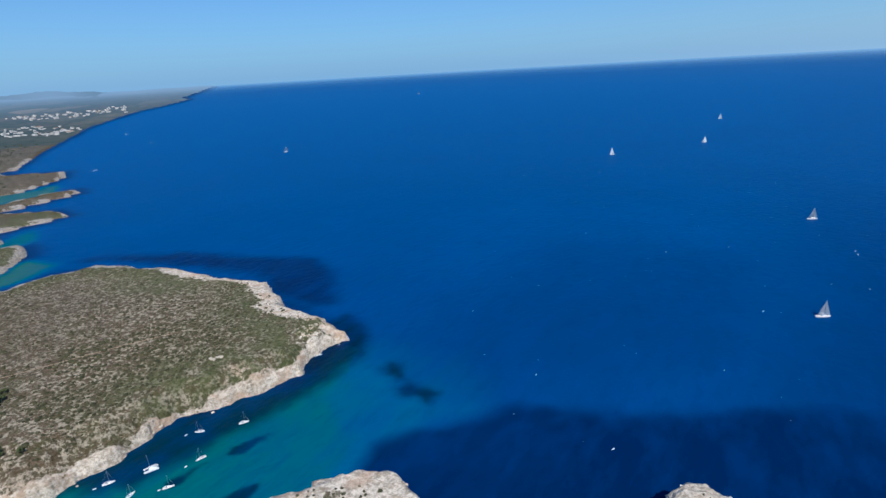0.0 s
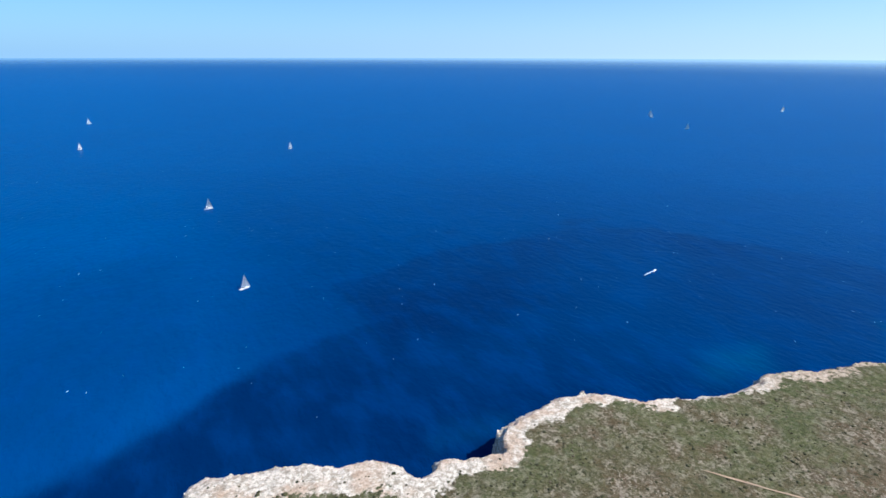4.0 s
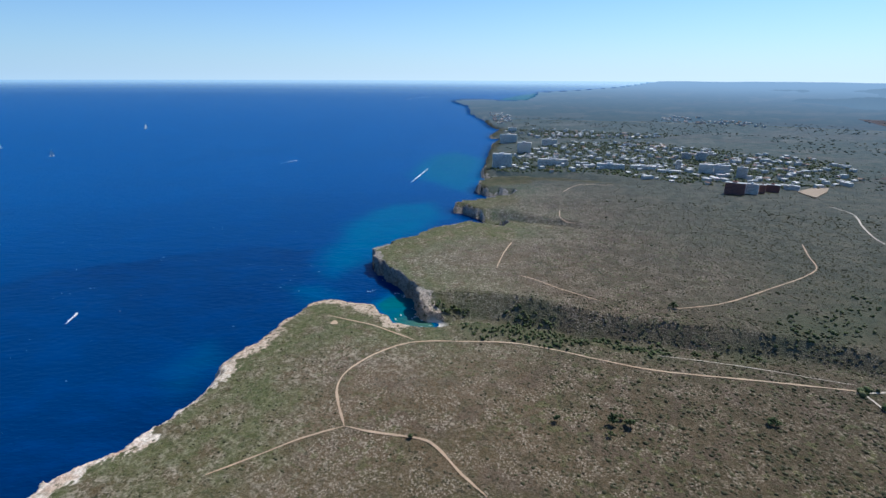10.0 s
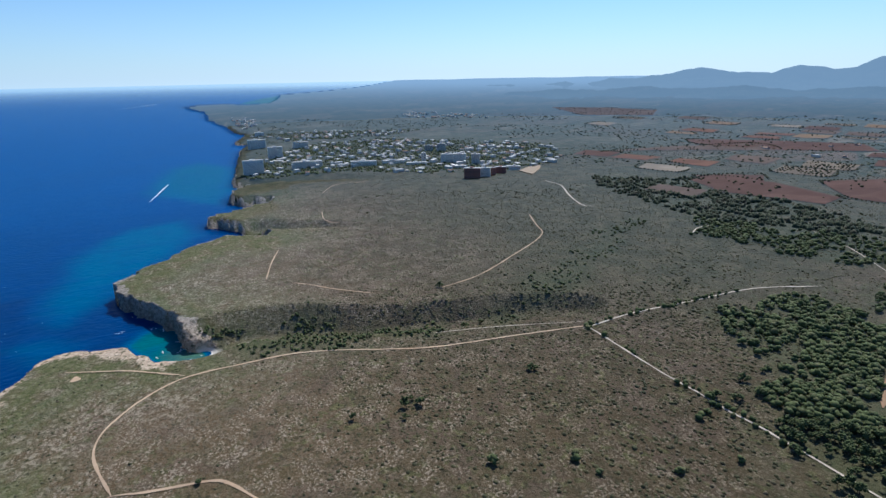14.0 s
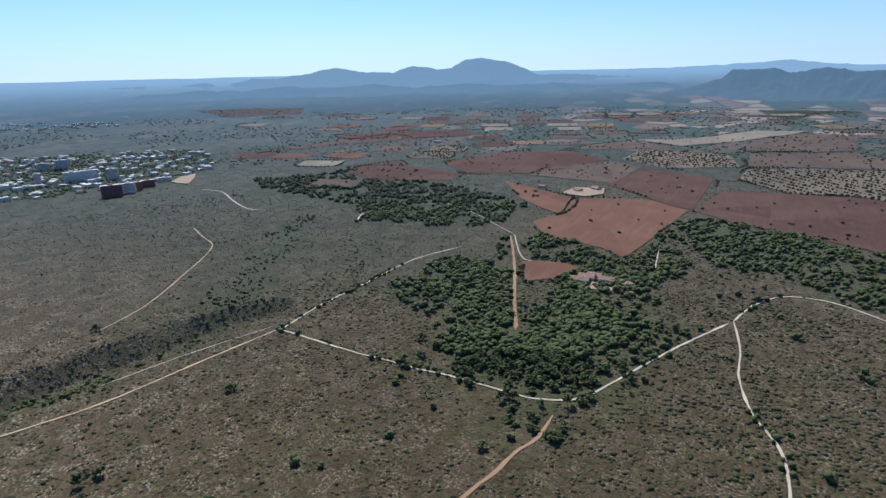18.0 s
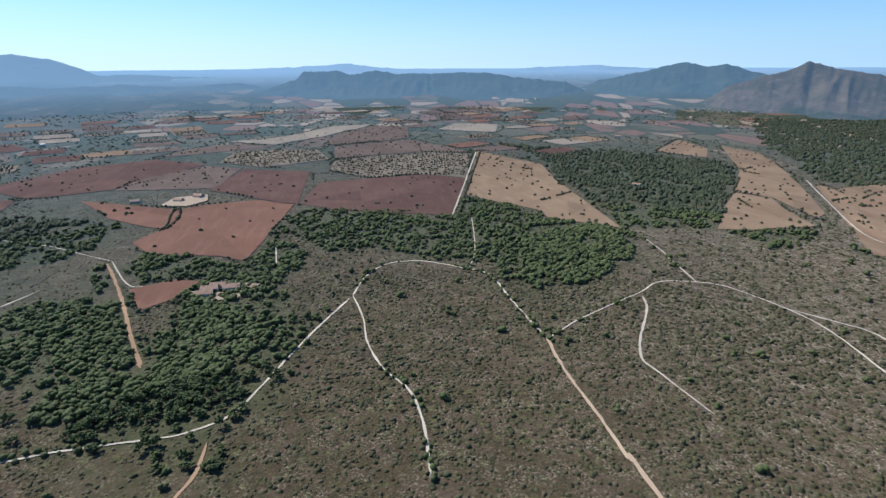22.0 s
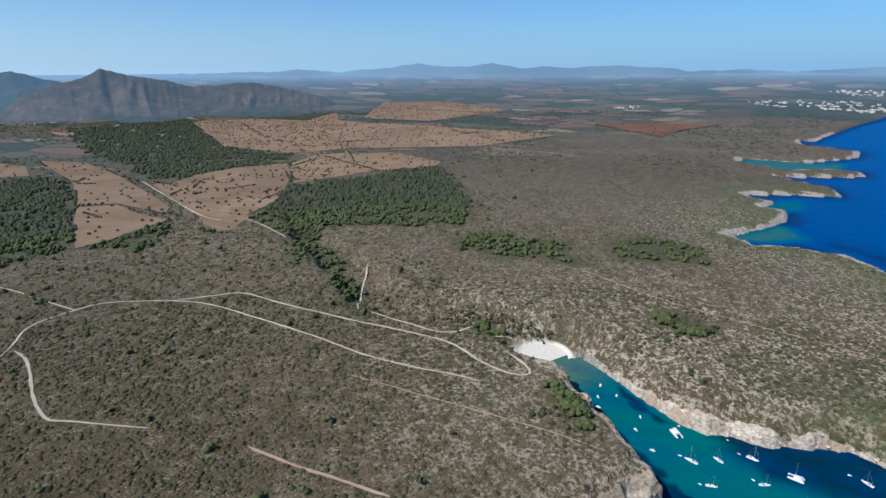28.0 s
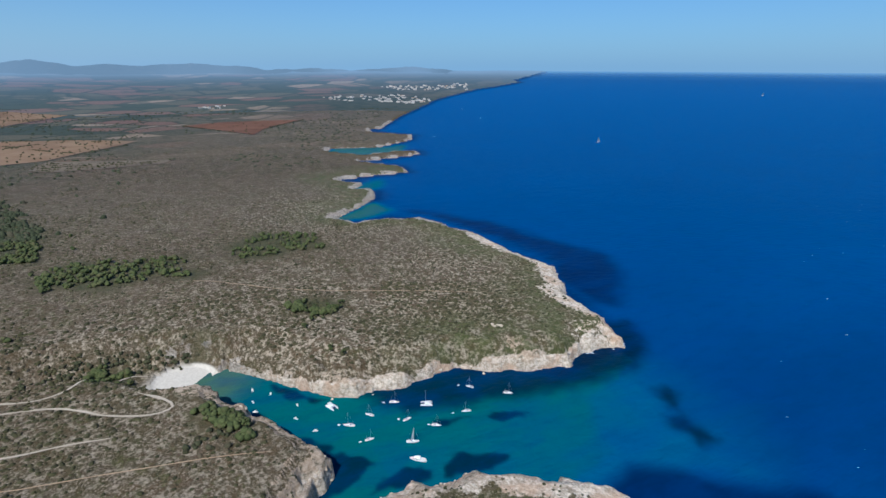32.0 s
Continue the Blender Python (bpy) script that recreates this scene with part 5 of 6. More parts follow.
# the rest of the woods
rest = wood_spots[order[230:]]
spread = scatter(52, 260, 1500)
s = coast_dist(spread[:, 0], spread[:, 1])
spread = spread[(s > 40) & (spread[:, 1] < -120) & (spread[:, 0] < 330 + 0.25 * spread[:, 1]) & (vnoise(spread[:, 0], spread[:, 1], 120, 34) + np.clip(-spread[:, 1] / 700, -0.5, 0.8) > rng.uniform(-0.6, 1.2, len(spread)))]
spread = spread[clear_of_tracks(spread, 2)]
rest = np.concatenate([rest, spread[clear_of_fields(spread)]])
d = np.hypot(rest[:, 0], rest[:, 1])
near, far = rest[d < 950], rest[d >= 950]
far = far[rng.permutation(len(far))[:9000]]
grow = rng.uniform(0.75, 1.4, len(near)) * (1 - 0.5 * soft(near[:, 0] - 390, 40) * soft(near[:, 1] + 640, 40))
base = height(near[:, 0], near[:, 1])
spots, sizes = [], []
for k in range(3):
    a = rng.uniform(0, 2 * math.pi, len(near))
    out = grow * (0.0 if k == 0 else 1.9)
    spots.append(np.c_[near[:, 0] + out * np.cos(a), near[:, 1] + out * np.sin(a), base + grow * (3.3 if k == 0 else rng.uniform(1.5, 2.9, len(near)))])
    sizes.append(grow * rng.uniform(1.7, 2.6, len(near)))
spots, sizes = np.concatenate(spots), np.concatenate(sizes)
v, f = lumps(spots, sizes, sizes * 0.85, ball(), 0.3)
v[:, 2] -= 0.3
tagged(new("woods", mesh_from("woods", v, f, PINE, [("haze", haze(v[:, 0], v[:, 1]))], True)), "dark green pine woods with uneven crowns", "woods", kind="stuff")
spots = np.concatenate([far, far + rng.normal(0, 3.0, far.shape)])
sizes = rng.uniform(2.4, 4.6, len(spots))
v, f = lumps(np.c_[spots, height(spots[:, 0], spots[:, 1]) - 0.3], sizes, sizes * rng.uniform(1.2, 1.9, len(spots)), dome(6), 0.3)
tagged(new("woods", mesh_from("woods", v, f, FARLEAF, [("haze", haze(v[:, 0], v[:, 1]))], True)), "far green pine woods between the fields", "woods", kind="stuff")

# trees and bushes leaning over the white roads
spots = []
for name, width, kind, pts in TRACKS:
    if kind == "p" and width >= 4 and name not in ("field_lane", "meadow_lane", "town_road", "beach_path", "beach_road", "farm_drive", "ledge_track"):
        line = smooth_line(pts, 4.0)
        keep = vnoise(line[:, 0], line[:, 1], 34, 43) + 0.5 * vnoise(line[:, 0], line[:, 1], 9, 44) > 0.15
        way = np.gradient(line, axis=0)
        side = np.stack([-way[:, 1], way[:, 0]], -1) / (np.linalg.norm(way, axis=1)[:, None] + 1e-9)
        keep &= (line[:, 0] > -330) | (line[:, 1] < -400)
        spots.append((line + side * (rng.choice([-1, 1], len(line)) * rng.uniform(0.9, 3.6, len(line)))[:, None])[keep])
p = np.concatenate(spots)
size = rng.uniform(1.2, 3.0, len(p))
v, f = lumps(np.c_[p, height(p[:, 0], p[:, 1]) + 0.7 * size], size, size * rng.uniform(0.8, 1.1, len(p)), ball(), 0.35)
tagged(new("roadside_bushes", mesh_from("roadside_bushes", v, f, PINE, (), True)), "green bushes and small pines along the white roads", "bushes", kind="stuff")

# dense dark bushes along the path behind the beach and on the rocks beside it
hedge = smooth_line([(-513, -146), (-520, -124), (-519, -104), (-517, -73), (-509, -46), (-506, -18)], 2.2)
tuft = smooth_line([(-341, -23), (-340, -5), (-343, 12)], 2.0)
p = np.concatenate([hedge + rng.normal(0, 4.0, hedge.shape), hedge + rng.normal(0, 5.0, hedge.shape), tuft + rng.normal(0, 5.0, tuft.shape)])
size = rng.uniform(1.1, 2.6, len(p))
v, f = lumps(np.c_[p, height(p[:, 0], p[:, 1]) + 0.35 * size], size, size * rng.uniform(0.7, 1.0, len(p)), ball(), 0.35)
tagged(new("beach_bushes", mesh_from("beach_bushes", v, f, OLIVE, (), True)), "dense dark-green bushes behind the cove's beach", "bushes", kind="stuff")

# larger green bushes, thicker towards the inland side
p = scatter(6.8, 10, 1250)
s = coast_dist(p[:, 0], p[:, 1])
lush = 0.9 * vnoise(p[:, 0], p[:, 1], 70, 41) + 0.5 * vnoise(p[:, 0], p[:, 1], 23, 42) + 1.1 * soft(-p[:, 1] - 250, 250) * soft(p[:, 0] + 480, 250) - 0.5 - 0.35 * soft(p[:, 0] - 240, 120) + 0.55 * soft(-p[:, 1] - 200, 120) * soft(p[:, 0] + 540, 120) * soft(240 - p[:, 0], 100)
p = p[(s > 25) & (lush - 0.35 * soft(np.hypot(p[:, 0], p[:, 1]) - 650, 150) > rng.uniform(0.25, 1.9, len(p)))]
p = p[clear_of_tracks(p, 2.0)]
p = p[clear_of_fields(p)]
for bx, by, br in BEACHES:
    p = p[np.hypot(p[:, 0] - bx, p[:, 1] - by) > br * 1.1]
size = 0.9 + 1.8 * rng.beta(1.3, 2.2, len(p))
v, f = lumps(np.c_[p, height(p[:, 0], p[:, 1]) + 0.12 * size], size, size * rng.uniform(0.5, 0.8, len(p)), ball(), 0.35)
tagged(new("green_bushes", mesh_from("green_bushes", v, f, OLIVE, [("haze", haze(v[:, 0], v[:, 1]))], True)), "green mastic and young pine bushes on the heath", "bushes", kind="stuff")

# far woods beyond the fields
far = scatter(30, 1500, 3000)
s = coast_dist(far[:, 0], far[:, 1])
far = far[(s > 60) & (vnoise(far[:, 0], far[:, 1], 260, 35) + 0.4 * vnoise(far[:, 0], far[:, 1], 80, 36) > -0.15)]
far = far[clear_of_fields(far)]
size = rng.uniform(2.6, 5.6, len(far))
v, f = lumps(np.c_[far, height(far[:, 0], far[:, 1]) + 0.3], size, size * 0.6, dome())
tagged(new("far_woods", mesh_from("far_woods", v, f, FARLEAF, [("haze", haze(v[:, 0], v[:, 1]))], True)), "distant dark trees and hedges of the plain", "woods", kind="stuff")

# trees in the fields: rows in the groves, scattered ones elsewhere
spots = []
for n, (kind, pts) in enumerate(FIELDS):
    p = np.array(pts, float)
    mid = p.mean(0)
    reach = np.abs(p - mid).max()
    if kind == "straw":
        step_a, step_b = 8, 21
        way = p[1] - p[0]
        way /= np.linalg.norm(way)
        i, j = np.meshgrid(np.arange(-reach * 1.5, reach * 1.5, step_a), np.arange(-reach * 1.5, reach * 1.5, step_b))
        q = mid + i.ravel()[:, None] * way + j.ravel()[:, None] * np.array([-way[1], way[0]])
        q += rng.normal(0, 1.2, q.shape)
        q = q[rng.uniform(0, 1, len(q)) < 0.8]
    else:
        q = mid + rng.uniform(-reach, reach, (int((2 * reach) ** 2 / (1000 if kind == "ochre" else 1200 if kind in ("sand", "rose") else 3200)), 2))
    q = q[inside(q[:, 0], q[:, 1], pts) > 5]
    if reach > 110 and kind in ("sand", "ochre"):  # hedges across the wide fields
        way = p[1] - p[0]
        way /= np.linalg.norm(way)
        for k in range(int(reach / 420) + 1):
            across = way if k % 2 else np.array([-way[1], way[0]])
            off = mid + np.array([-across[1], across[0]]) * rng.uniform(-0.55, 0.55) * reach
            line = off + np.arange(-1.5 * reach, 1.5 * reach, 6.0)[:, None] * across
            line = line + rng.normal(0, 0.8, line.shape)
            line = line[(inside(line[:, 0], line[:, 1], pts) > 4) & (vnoise(line[:, 0], line[:, 1], 50, 38) > 0.1)]
            q = np.concatenate([q, line])
    edge = smooth_line(pts + pts[:1], 9)
    edge = edge[(vnoise(edge[:, 0], edge[:, 1], 80, 37) > 0.2)] + rng.normal(0, 1.5, (1, 2))
    spots += [q, edge] if kind != "pale" else [q[::4], edge]
lane = smooth_line([(-181, -826), (-251, -1046), (-387, -1466)], 6) + np.array([-5, 1])
spots = np.concatenate(spots + [lane])
spots = spots[clear_of_tracks(spots, 1.0)]
size = rng.uniform(1.7, 3.3, len(spots))
ground = height(spots[:, 0], spots[:, 1])
v, f = lumps(np.c_[spots, ground + 1.3 + 0.0005 * np.hypot(spots[:, 0], spots[:, 1])], size, size * rng.uniform(0.9, 1.3, len(size)), dome(6))
tagged(new("grove_trees", mesh_from("grove_trees", v, f, OLIVE, [("haze", haze(v[:, 0], v[:, 1]))], True)), "round grey-green almond and olive trees in rows", "trees", kind="stuff")


# ---- broken rock along the cliffs ----
def along(line, step):
    out = []
    for (ax, ay), (bx, by) in zip(line[:-1], line[1:]):
        k = max(1, int(math.hypot(bx - ax, by - ay) / step))
        out += [(ax + (bx - ax) * i / k, ay + (by - ay) * i / k) for i in range(k)]
    return np.array(out)


shore = along(COAST[COAST.index((1086, 0)):-8], 0.8)
shore = shore[np.hypot(shore[:, 0], shore[:, 1]) < 1000]
p = shore + rng.normal(0, 7.0, shore.shape)
s = coast_dist(p[:, 0], p[:, 1])
ok = (s > -1.5) & (s < 5) & (p[:, 0] < 430)
p, s = p[ok], s[ok]
for bx, by, br in BEACHES:
    ok = np.hypot(p[:, 0] - bx, p[:, 1] - by) > br + 4
    p, s = p[ok], s[ok]
size = np.where(s < 9, rng.uniform(0.5, 1.7, len(p)), rng.uniform(0.3, 0.9, len(p)))
z = height(p[:, 0], p[:, 1])
v, f = lumps(np.c_[p, z - 0.25 * size], size, size * rng.uniform(0.4, 0.75, len(p)), ball(), 0.42)
tagged(new("cliff_rocks", mesh_from("cliff_rocks", v, f, STONE)), "pale broken limestone blocks along the cliffs", "rocks", kind="stuff")

boulder = tagged(new("boulder", mesh_from("boulder", *lumps(np.zeros((1, 3)), np.array([1.0]), np.array([0.75]), ball(), 0.35), STONE)), "weathered limestone boulder at the foot of the cliff", "rock", "shore boulders")
foot = shore[rng.permutation(len(shore))[:900]] + rng.normal(0, 2.5, (900, 2))
s = coast_dist(foot[:, 0], foot[:, 1])
foot = foot[(s > -4) & (s < -0.5) & (np.min([np.hypot(foot[:, 0] - b[0], foot[:, 1] - b[1]) - b[2] for b in BEACHES], axis=0) > 12)][:45]
for n, (x, y) in enumerate(foot):
    g = rng.uniform(0.5, 1.5)
    m = pose(x, y, -0.2, rng.uniform(-20, 20), rng.uniform(-20, 20), rng.uniform(0, 360)) @ Matrix.Scale(g, 4)
    if n:
        copy_thing(boulder, m)
    else:
        boulder.matrix_basis = m
outcrop = new("rock_outcrop")
outcrop.location = (-409.0, 262.0, float(height(np.array([-409.0]), np.array([262.0]))[0]))
for k in range(9):
    v, f = lumps(np.array([[rng.uniform(-4, 4), rng.uniform(-4, 4), 0.0]]), rng.uniform(1.2, 3.2, 1), rng.uniform(0.8, 1.8, 1), ball(), 0.4)
    part_arrays("stone", v, f, STONE, outcrop)
tagged(outcrop, "pale bare rock outcrop in the headland scrub", "rock")


# ---- town, houses and farms ----
# town blocks: kind, middle of the front, heading of the front, length, height
BLOCKS = []
BLOCKS.append(("hotel", 1535, -132, -95, 54, 38))
BLOCKS.append(("hotel", 1772, -223, -97, 45, 33))
BLOCKS.append(("hotel", 2078, -200, -96, 63, 31))
BLOCKS.append(("hotel", 1969, -338, -100, 53, 21))
BLOCKS.append(("hotel", 1535, -277, -100, 84, 18))
BLOCKS.append(("hotel", 1469, -422, -106, 72, 14))
BLOCKS.append(("hotel", 1465, -510, -109, 63, 9))
BLOCKS.append(("hotel", 1414, -560, -112, 56, 6))
BLOCKS.append(("tower_block", 1440, -593, -112, 14, 27))
BLOCKS.append(("tower_block", 1662, -705, -113, 27, 18))
BLOCKS.append(("tower_block", 1629, -735, -114, 29, 26))
BLOCKS.append(("hotel", 1409, -653, -115, 35, 23))
BLOCKS.append(("hotel", 1388, -684, -116, 37, 24))
BLOCKS.append(("tower_block", 1335, -708, -118, 24, 27))
BLOCKS.append(("red_block", 1141, -596, -118, 39, 24))
BLOCKS.append(("white_block", 1141, -632, -119, 24, 21))
BLOCKS.append(("red_block", 1148, -658, -120, 12, 18))
BLOCKS.append(("red_block", 1165, -690, -121, 26, 15))
BLOCKS.append(("white_block", 2437, -250, -96, 37, 16))
BLOCKS.append(("white_block", 1187, -744, -122, 30, 9))
# house quarters: number, outline
QUARTERS = []
QUARTERS.append((150, [(1493, -94), (1857, -219), (2049, -427), (2069, -701), (1871, -860), (1541, -1118), (1267, -931), (1195, -802), (1246, -587), (1391, -370), (1455, -176)]))
QUARTERS.append((40, [(2560, -152), (2482, -286), (2402, -616), (2244, -912), (2153, -728), (2195, -345)]))
QUARTERS.append((30, [(3147, -181), (3161, -294), (2808, -292), (2685, -185)]))
QUARTERS.append((30, [(2878, -1042), (2890, -1299), (2508, -1425), (2455, -1349), (2750, -1025)]))
QUARTERS.append((12, [(1469, -854), (1451, -929), (1339, -1008), (1190, -922), (1231, -807)]))
QUARTERS.append((16, [(1127, -1384), (964, -1456), (702, -1666), (864, -2055), (1175, -1783), (1242, -1592)]))
QUARTERS.append((12, [(-3190, 120), (-3174, 346), (-3050, 348), (-3095, 116)]))
QUARTERS.append((34, [(-3429, 842), (-3376, 1348), (-3078, 1442), (-2928, 1273), (-3260, 872)]))
QUARTERS.append((32, [(-3798, 1343), (-3660, 2000), (-3403, 1864), (-3565, 1421)]))
QUARTERS.append((6, [(-1081, -3413), (-1473, -3458), (-1246, -2836), (-899, -2565)]))
QUARTERS.append((4, [(-1577, -2421), (-1987, -2310), (-1612, -1834), (-1340, -2014)]))
FARMS = [(151, -564, -176), (141, -587, 178), (125, -577, -177), (103, -575, 156), (148, -577, -177), (290, -1020, 157), (261, -1044, 153), (366, -1031, 177), (-1872, -1912, 118), (-586, -969, 139), (-917, -1659, 141)]
# paved yards: outline
YARDS = [[(1163, -742), (1195, -790), (1198, -833), (1153, -799), (1092, -737), (1126, -737)], [(162, -550), (150, -569), (123, -569), (97, -569), (90, -558), (113, -553), (149, -544)], [(313, -989), (304, -1045), (248, -1059), (238, -1009), (266, -976)]]

PLASTER = plain("white_plaster", (0.82, 0.77, 0.7), 0.85, 0.2, 0.06, 0.25)
LIME = plain("limewashed_wall", (0.6, 0.545, 0.48), 0.85, 0.2, 0.1, 0.25)
CREAM = plain("cream_plaster", (0.56, 0.49, 0.41), 0.85, 0.2, 0.07, 0.25)
BRICKRED = plain("brick_red_plaster", (0.3, 0.13, 0.1), 0.85, 0.2, 0.08, 0.25)
GREYWALL = plain("grey_concrete", (0.58, 0.56, 0.53), 0.85, 0.2, 0.08, 0.25)
TILES = plain("terracotta_tiles", (0.3, 0.19, 0.13), 0.9, 0.15, 0.12, 0.8)
FLATROOF = plain("flat_roof", (0.5, 0.47, 0.43), 0.9, 0.15, 0.1, 0.4)
SHADEGLASS = plain("dark_window_glass", (0.05, 0.07, 0.09), 0.15, 0.6, 0.1, 0.3)
PAVING = plain("pale_paving", (0.32, 0.235, 0.155), 0.9, 0.15, 0.08, 0.3)


def box(bm, x0, x1, y0, y1, z0, z1):
    v = [bm.verts.new((x, y, z)) for z in (z0, z1) for x, y in ((x0, y0), (x1, y0), (x1, y1), (x0, y1))]
    for f in ((3, 2, 1, 0), (4, 5, 6, 7), (0, 1, 5, 4), (1, 2, 6, 5), (2, 3, 7, 6), (3, 0, 4, 7)):
        bm.faces.new([v[i] for i in f])
    return bm


def rounded(bm, width=0.08):
    bmesh.ops.bevel(bm, geom=bm.edges[:], offset=width, segments=1, affect="EDGES")
    return bm


def block(kind, length, tall, deep, wall, label):
    """A storeyed block: walls, roof with parapet and hut, and on the front a loggia band with balconies for each storey."""
    root = new(kind)
    part("wall", rounded(box(bmesh.new(), -length / 2, length / 2, 0, deep, -4, tall), 0.15), wall, root)
    bm = box(bmesh.new(), -length / 2 - 0.3, length / 2 + 0.3, -0.3, deep + 0.3, tall + 0.004, tall + 0.5)
    part("roof", bm, FLATROOF, root)
    part("roof_hut", rounded(box(bmesh.new(), -length * 0.15, length * 0.08, deep * 0.35, deep * 0.7, tall + 0.5, tall + 3.2), 0.1), wall, root)
    for k in range(max(1, int(tall / 3.0))):
        z = 0.4 + k * 3.0
        if z + 2.6 > tall:
            break
        part("window_band", box(bmesh.new(), -length / 2 + 1.2, length / 2 - 1.2, -0.05, 0.05, z + 0.75, z + 1.75), SHADEGLASS, root)
        bal = part("balcony", box(bmesh.new(), -length / 2 + 0.8, length / 2 - 0.8, -0.9, -0.06, z - 0.25, z), wall, root)
        part("balustrade", box(bmesh.new(), -length / 2 + 0.8, length / 2 - 0.8, -0.9, -0.8, z + 0.004, z + 0.9), wall, bal)
    for k in range(1, max(2, int(length / 9))):
        x = -length / 2 + k * length / max(2, int(length / 9))
        part("pier", box(bmesh.new(), x - 0.2, x + 0.2, -0.95, -0.06, -2, tall - 0.2), wall, root)
    return tagged(root, label, "building", "town blocks")


LOOKS = {"hotel": (PLASTER, "white seaside hotel with rows of long balconies"), "tower_block": (GREYWALL, "grey apartment tower with balconies on each storey"),
         "red_block": (BRICKRED, "brick-red apartment block above the scrub"), "white_block": (PLASTER, "white apartment block beside the red ones")}
for kind, x, y, turn, length, tall in BLOCKS:
    wall, label = LOOKS[kind]
    ob = block(kind, length, tall, 14 if length > 30 else 11, wall, label)
    z = float(height(np.array([float(x)]), np.array([float(y)]))[0])
    ob.matrix_basis = pose(x, y, z, 0, 0, turn) @ Matrix.Scale(1, 4)


def house(seed, long, deep, tall, pitched, wall, label):
    root = new("house")
    part("wall", rounded(box(bmesh.new(), -long / 2, long / 2, -deep / 2, deep / 2, -3, tall), 0.06), wall, root)
    bm = bmesh.new()
    if pitched:
        ridge = tall + deep * 0.2
        a = [bm.verts.new(p) for p in ((-long / 2 - 0.4, -deep / 2 - 0.4, tall - 0.1), (long / 2 + 0.4, -deep / 2 - 0.4, tall - 0.1), (long / 2 + 0.4, deep / 2 + 0.4, tall - 0.1), (-long / 2 - 0.4, deep / 2 + 0.4, tall - 0.1), (-long / 2 - 0.4, 0, ridge), (long / 2 + 0.4, 0, ridge))]
        for f in ((0, 1, 5, 4), (2, 3, 4, 5), (3, 0, 4), (1, 2, 5), (3, 2, 1, 0)):
            bm.faces.new([a[i] for i in f])
        roof = part("roof", bm, TILES, root)
    else:
        box(bm, -long / 2 - 0.2, long / 2 + 0.2, -deep / 2 - 0.2, deep / 2 + 0.2, tall, tall + 0.45)
        roof = part("roof", bm, FLATROOF, root)
    part("chimney", box(bmesh.new(), long * 0.2, long * 0.2 + 0.7, 0.6, 1.3, tall - 0.2, tall + deep * 0.2 + 0.9), wall, roof)
    for k in range(-1, 2):
        part("window", box(bmesh.new(), k * long / 3.4 - 0.6, k * long / 3.4 + 0.6, -deep / 2 - 0.05, -deep / 2 + 0.05, 0.9, 2.2), SHADEGLASS, root)
    part("door", box(bmesh.new(), long * 0.42 - 0.5, long * 0.42 + 0.4, -deep / 2 - 0.06, -deep / 2 + 0.05, -0.5, 2.0), BARK, root)
    return tagged(root, label, "house", "houses of the coast")


kinds = [house(1, 12, 8, 3.4, True, LIME, "white village house with a terracotta tile roof"), house(2, 15, 10, 6.2, False, LIME, "white flat-roofed two-storey house"),
         house(3, 10, 8, 5.8, True, CREAM, "cream house with a terracotta tile roof"), house(4, 22, 9, 6.0, False, LIME, "long white terrace of flat-roofed houses"),
         house(5, 14, 9, 3.6, True, CREAM, "low cream farmhouse with a tiled roof")]
homes = []
for number, outline in QUARTERS:
    p = np.array(outline, float)
    q = rng.uniform(p.min(0), p.max(0), (number * 12, 2))
    homes.append(q[inside(q[:, 0], q[:, 1], outline) > 2][:number])
homes = np.concatenate(homes)
homes = homes[rng.permutation(len(homes))]
homes = homes[coast_dist(homes[:, 0], homes[:, 1]) > 25]
homes = homes[[all(math.hypot(x - b[1], y - b[2]) > 0.6 * b[4] + 10 for b in BLOCKS) for x, y in homes]]
ground = height(homes[:, 0], homes[:, 1])
homes, ground = homes[:190], ground[:190]
placed = set()
for n, ((x, y), z) in enumerate(zip(homes, ground)):
    k = int(rng.choice(5, p=(0.3, 0.25, 0.15, 0.2, 0.1)))
    g = rng.uniform(0.85, 1.3)
    m = pose(x, y, z, 0, 0, rng.choice([0, 25, 90, 115]) + rng.uniform(-12, 12)) @ Matrix.Scale(g, 4)
    if k in placed:
        copy_thing(kinds[k], m)
    else:
        placed.add(k)
        kinds[k].matrix_basis = m
for n, (x, y, turn) in enumerate(FARMS):
    z = float(height(np.array([float(x)]), np.array([float(y)]))[0])
    tagged(copy_thing(kinds[4 if n % 2 else 0], pose(x, y, z, 0, 0, turn) @ Matrix.Scale(1.15, 4)), "stone farmhouse among the pines and fields", "farmhouse", "farm buildings")

# the houses farther off, too many and too small to tell apart
more = np.concatenate([in_outline(30, o) for n, o in QUARTERS if n >= 30])
more = more[coast_dist(more[:, 0], more[:, 1]) > 25]
more = more[rng.permutation(len(more))[:520]]
corner = np.array([(-1, -1, 0), (1, -1, 0), (1, 1, 0), (-1, 1, 0), (-1, -1, 1), (1, -1, 1), (1, 1, 1), (-1, 1, 1)], float)
sides = np.array([(4, 5, 6, 7), (0, 1, 5, 4), (1, 2, 6, 5), (2, 3, 7, 6), (3, 0, 4, 7)])
turn = rng.choice([0.0, 0.45, 1.57, 2.0], len(more)) + rng.normal(0, 0.15, len(more))
a, b, t = rng.uniform(4, 10, len(more))[:, None], rng.uniform(3.5, 6, len(more))[:, None], rng.choice([4.0, 7.0, 10.0], len(more), p=(0.5, 0.4, 0.1))[:, None]
x, y = corner[None, :, 0] * a, corner[None, :, 1] * b
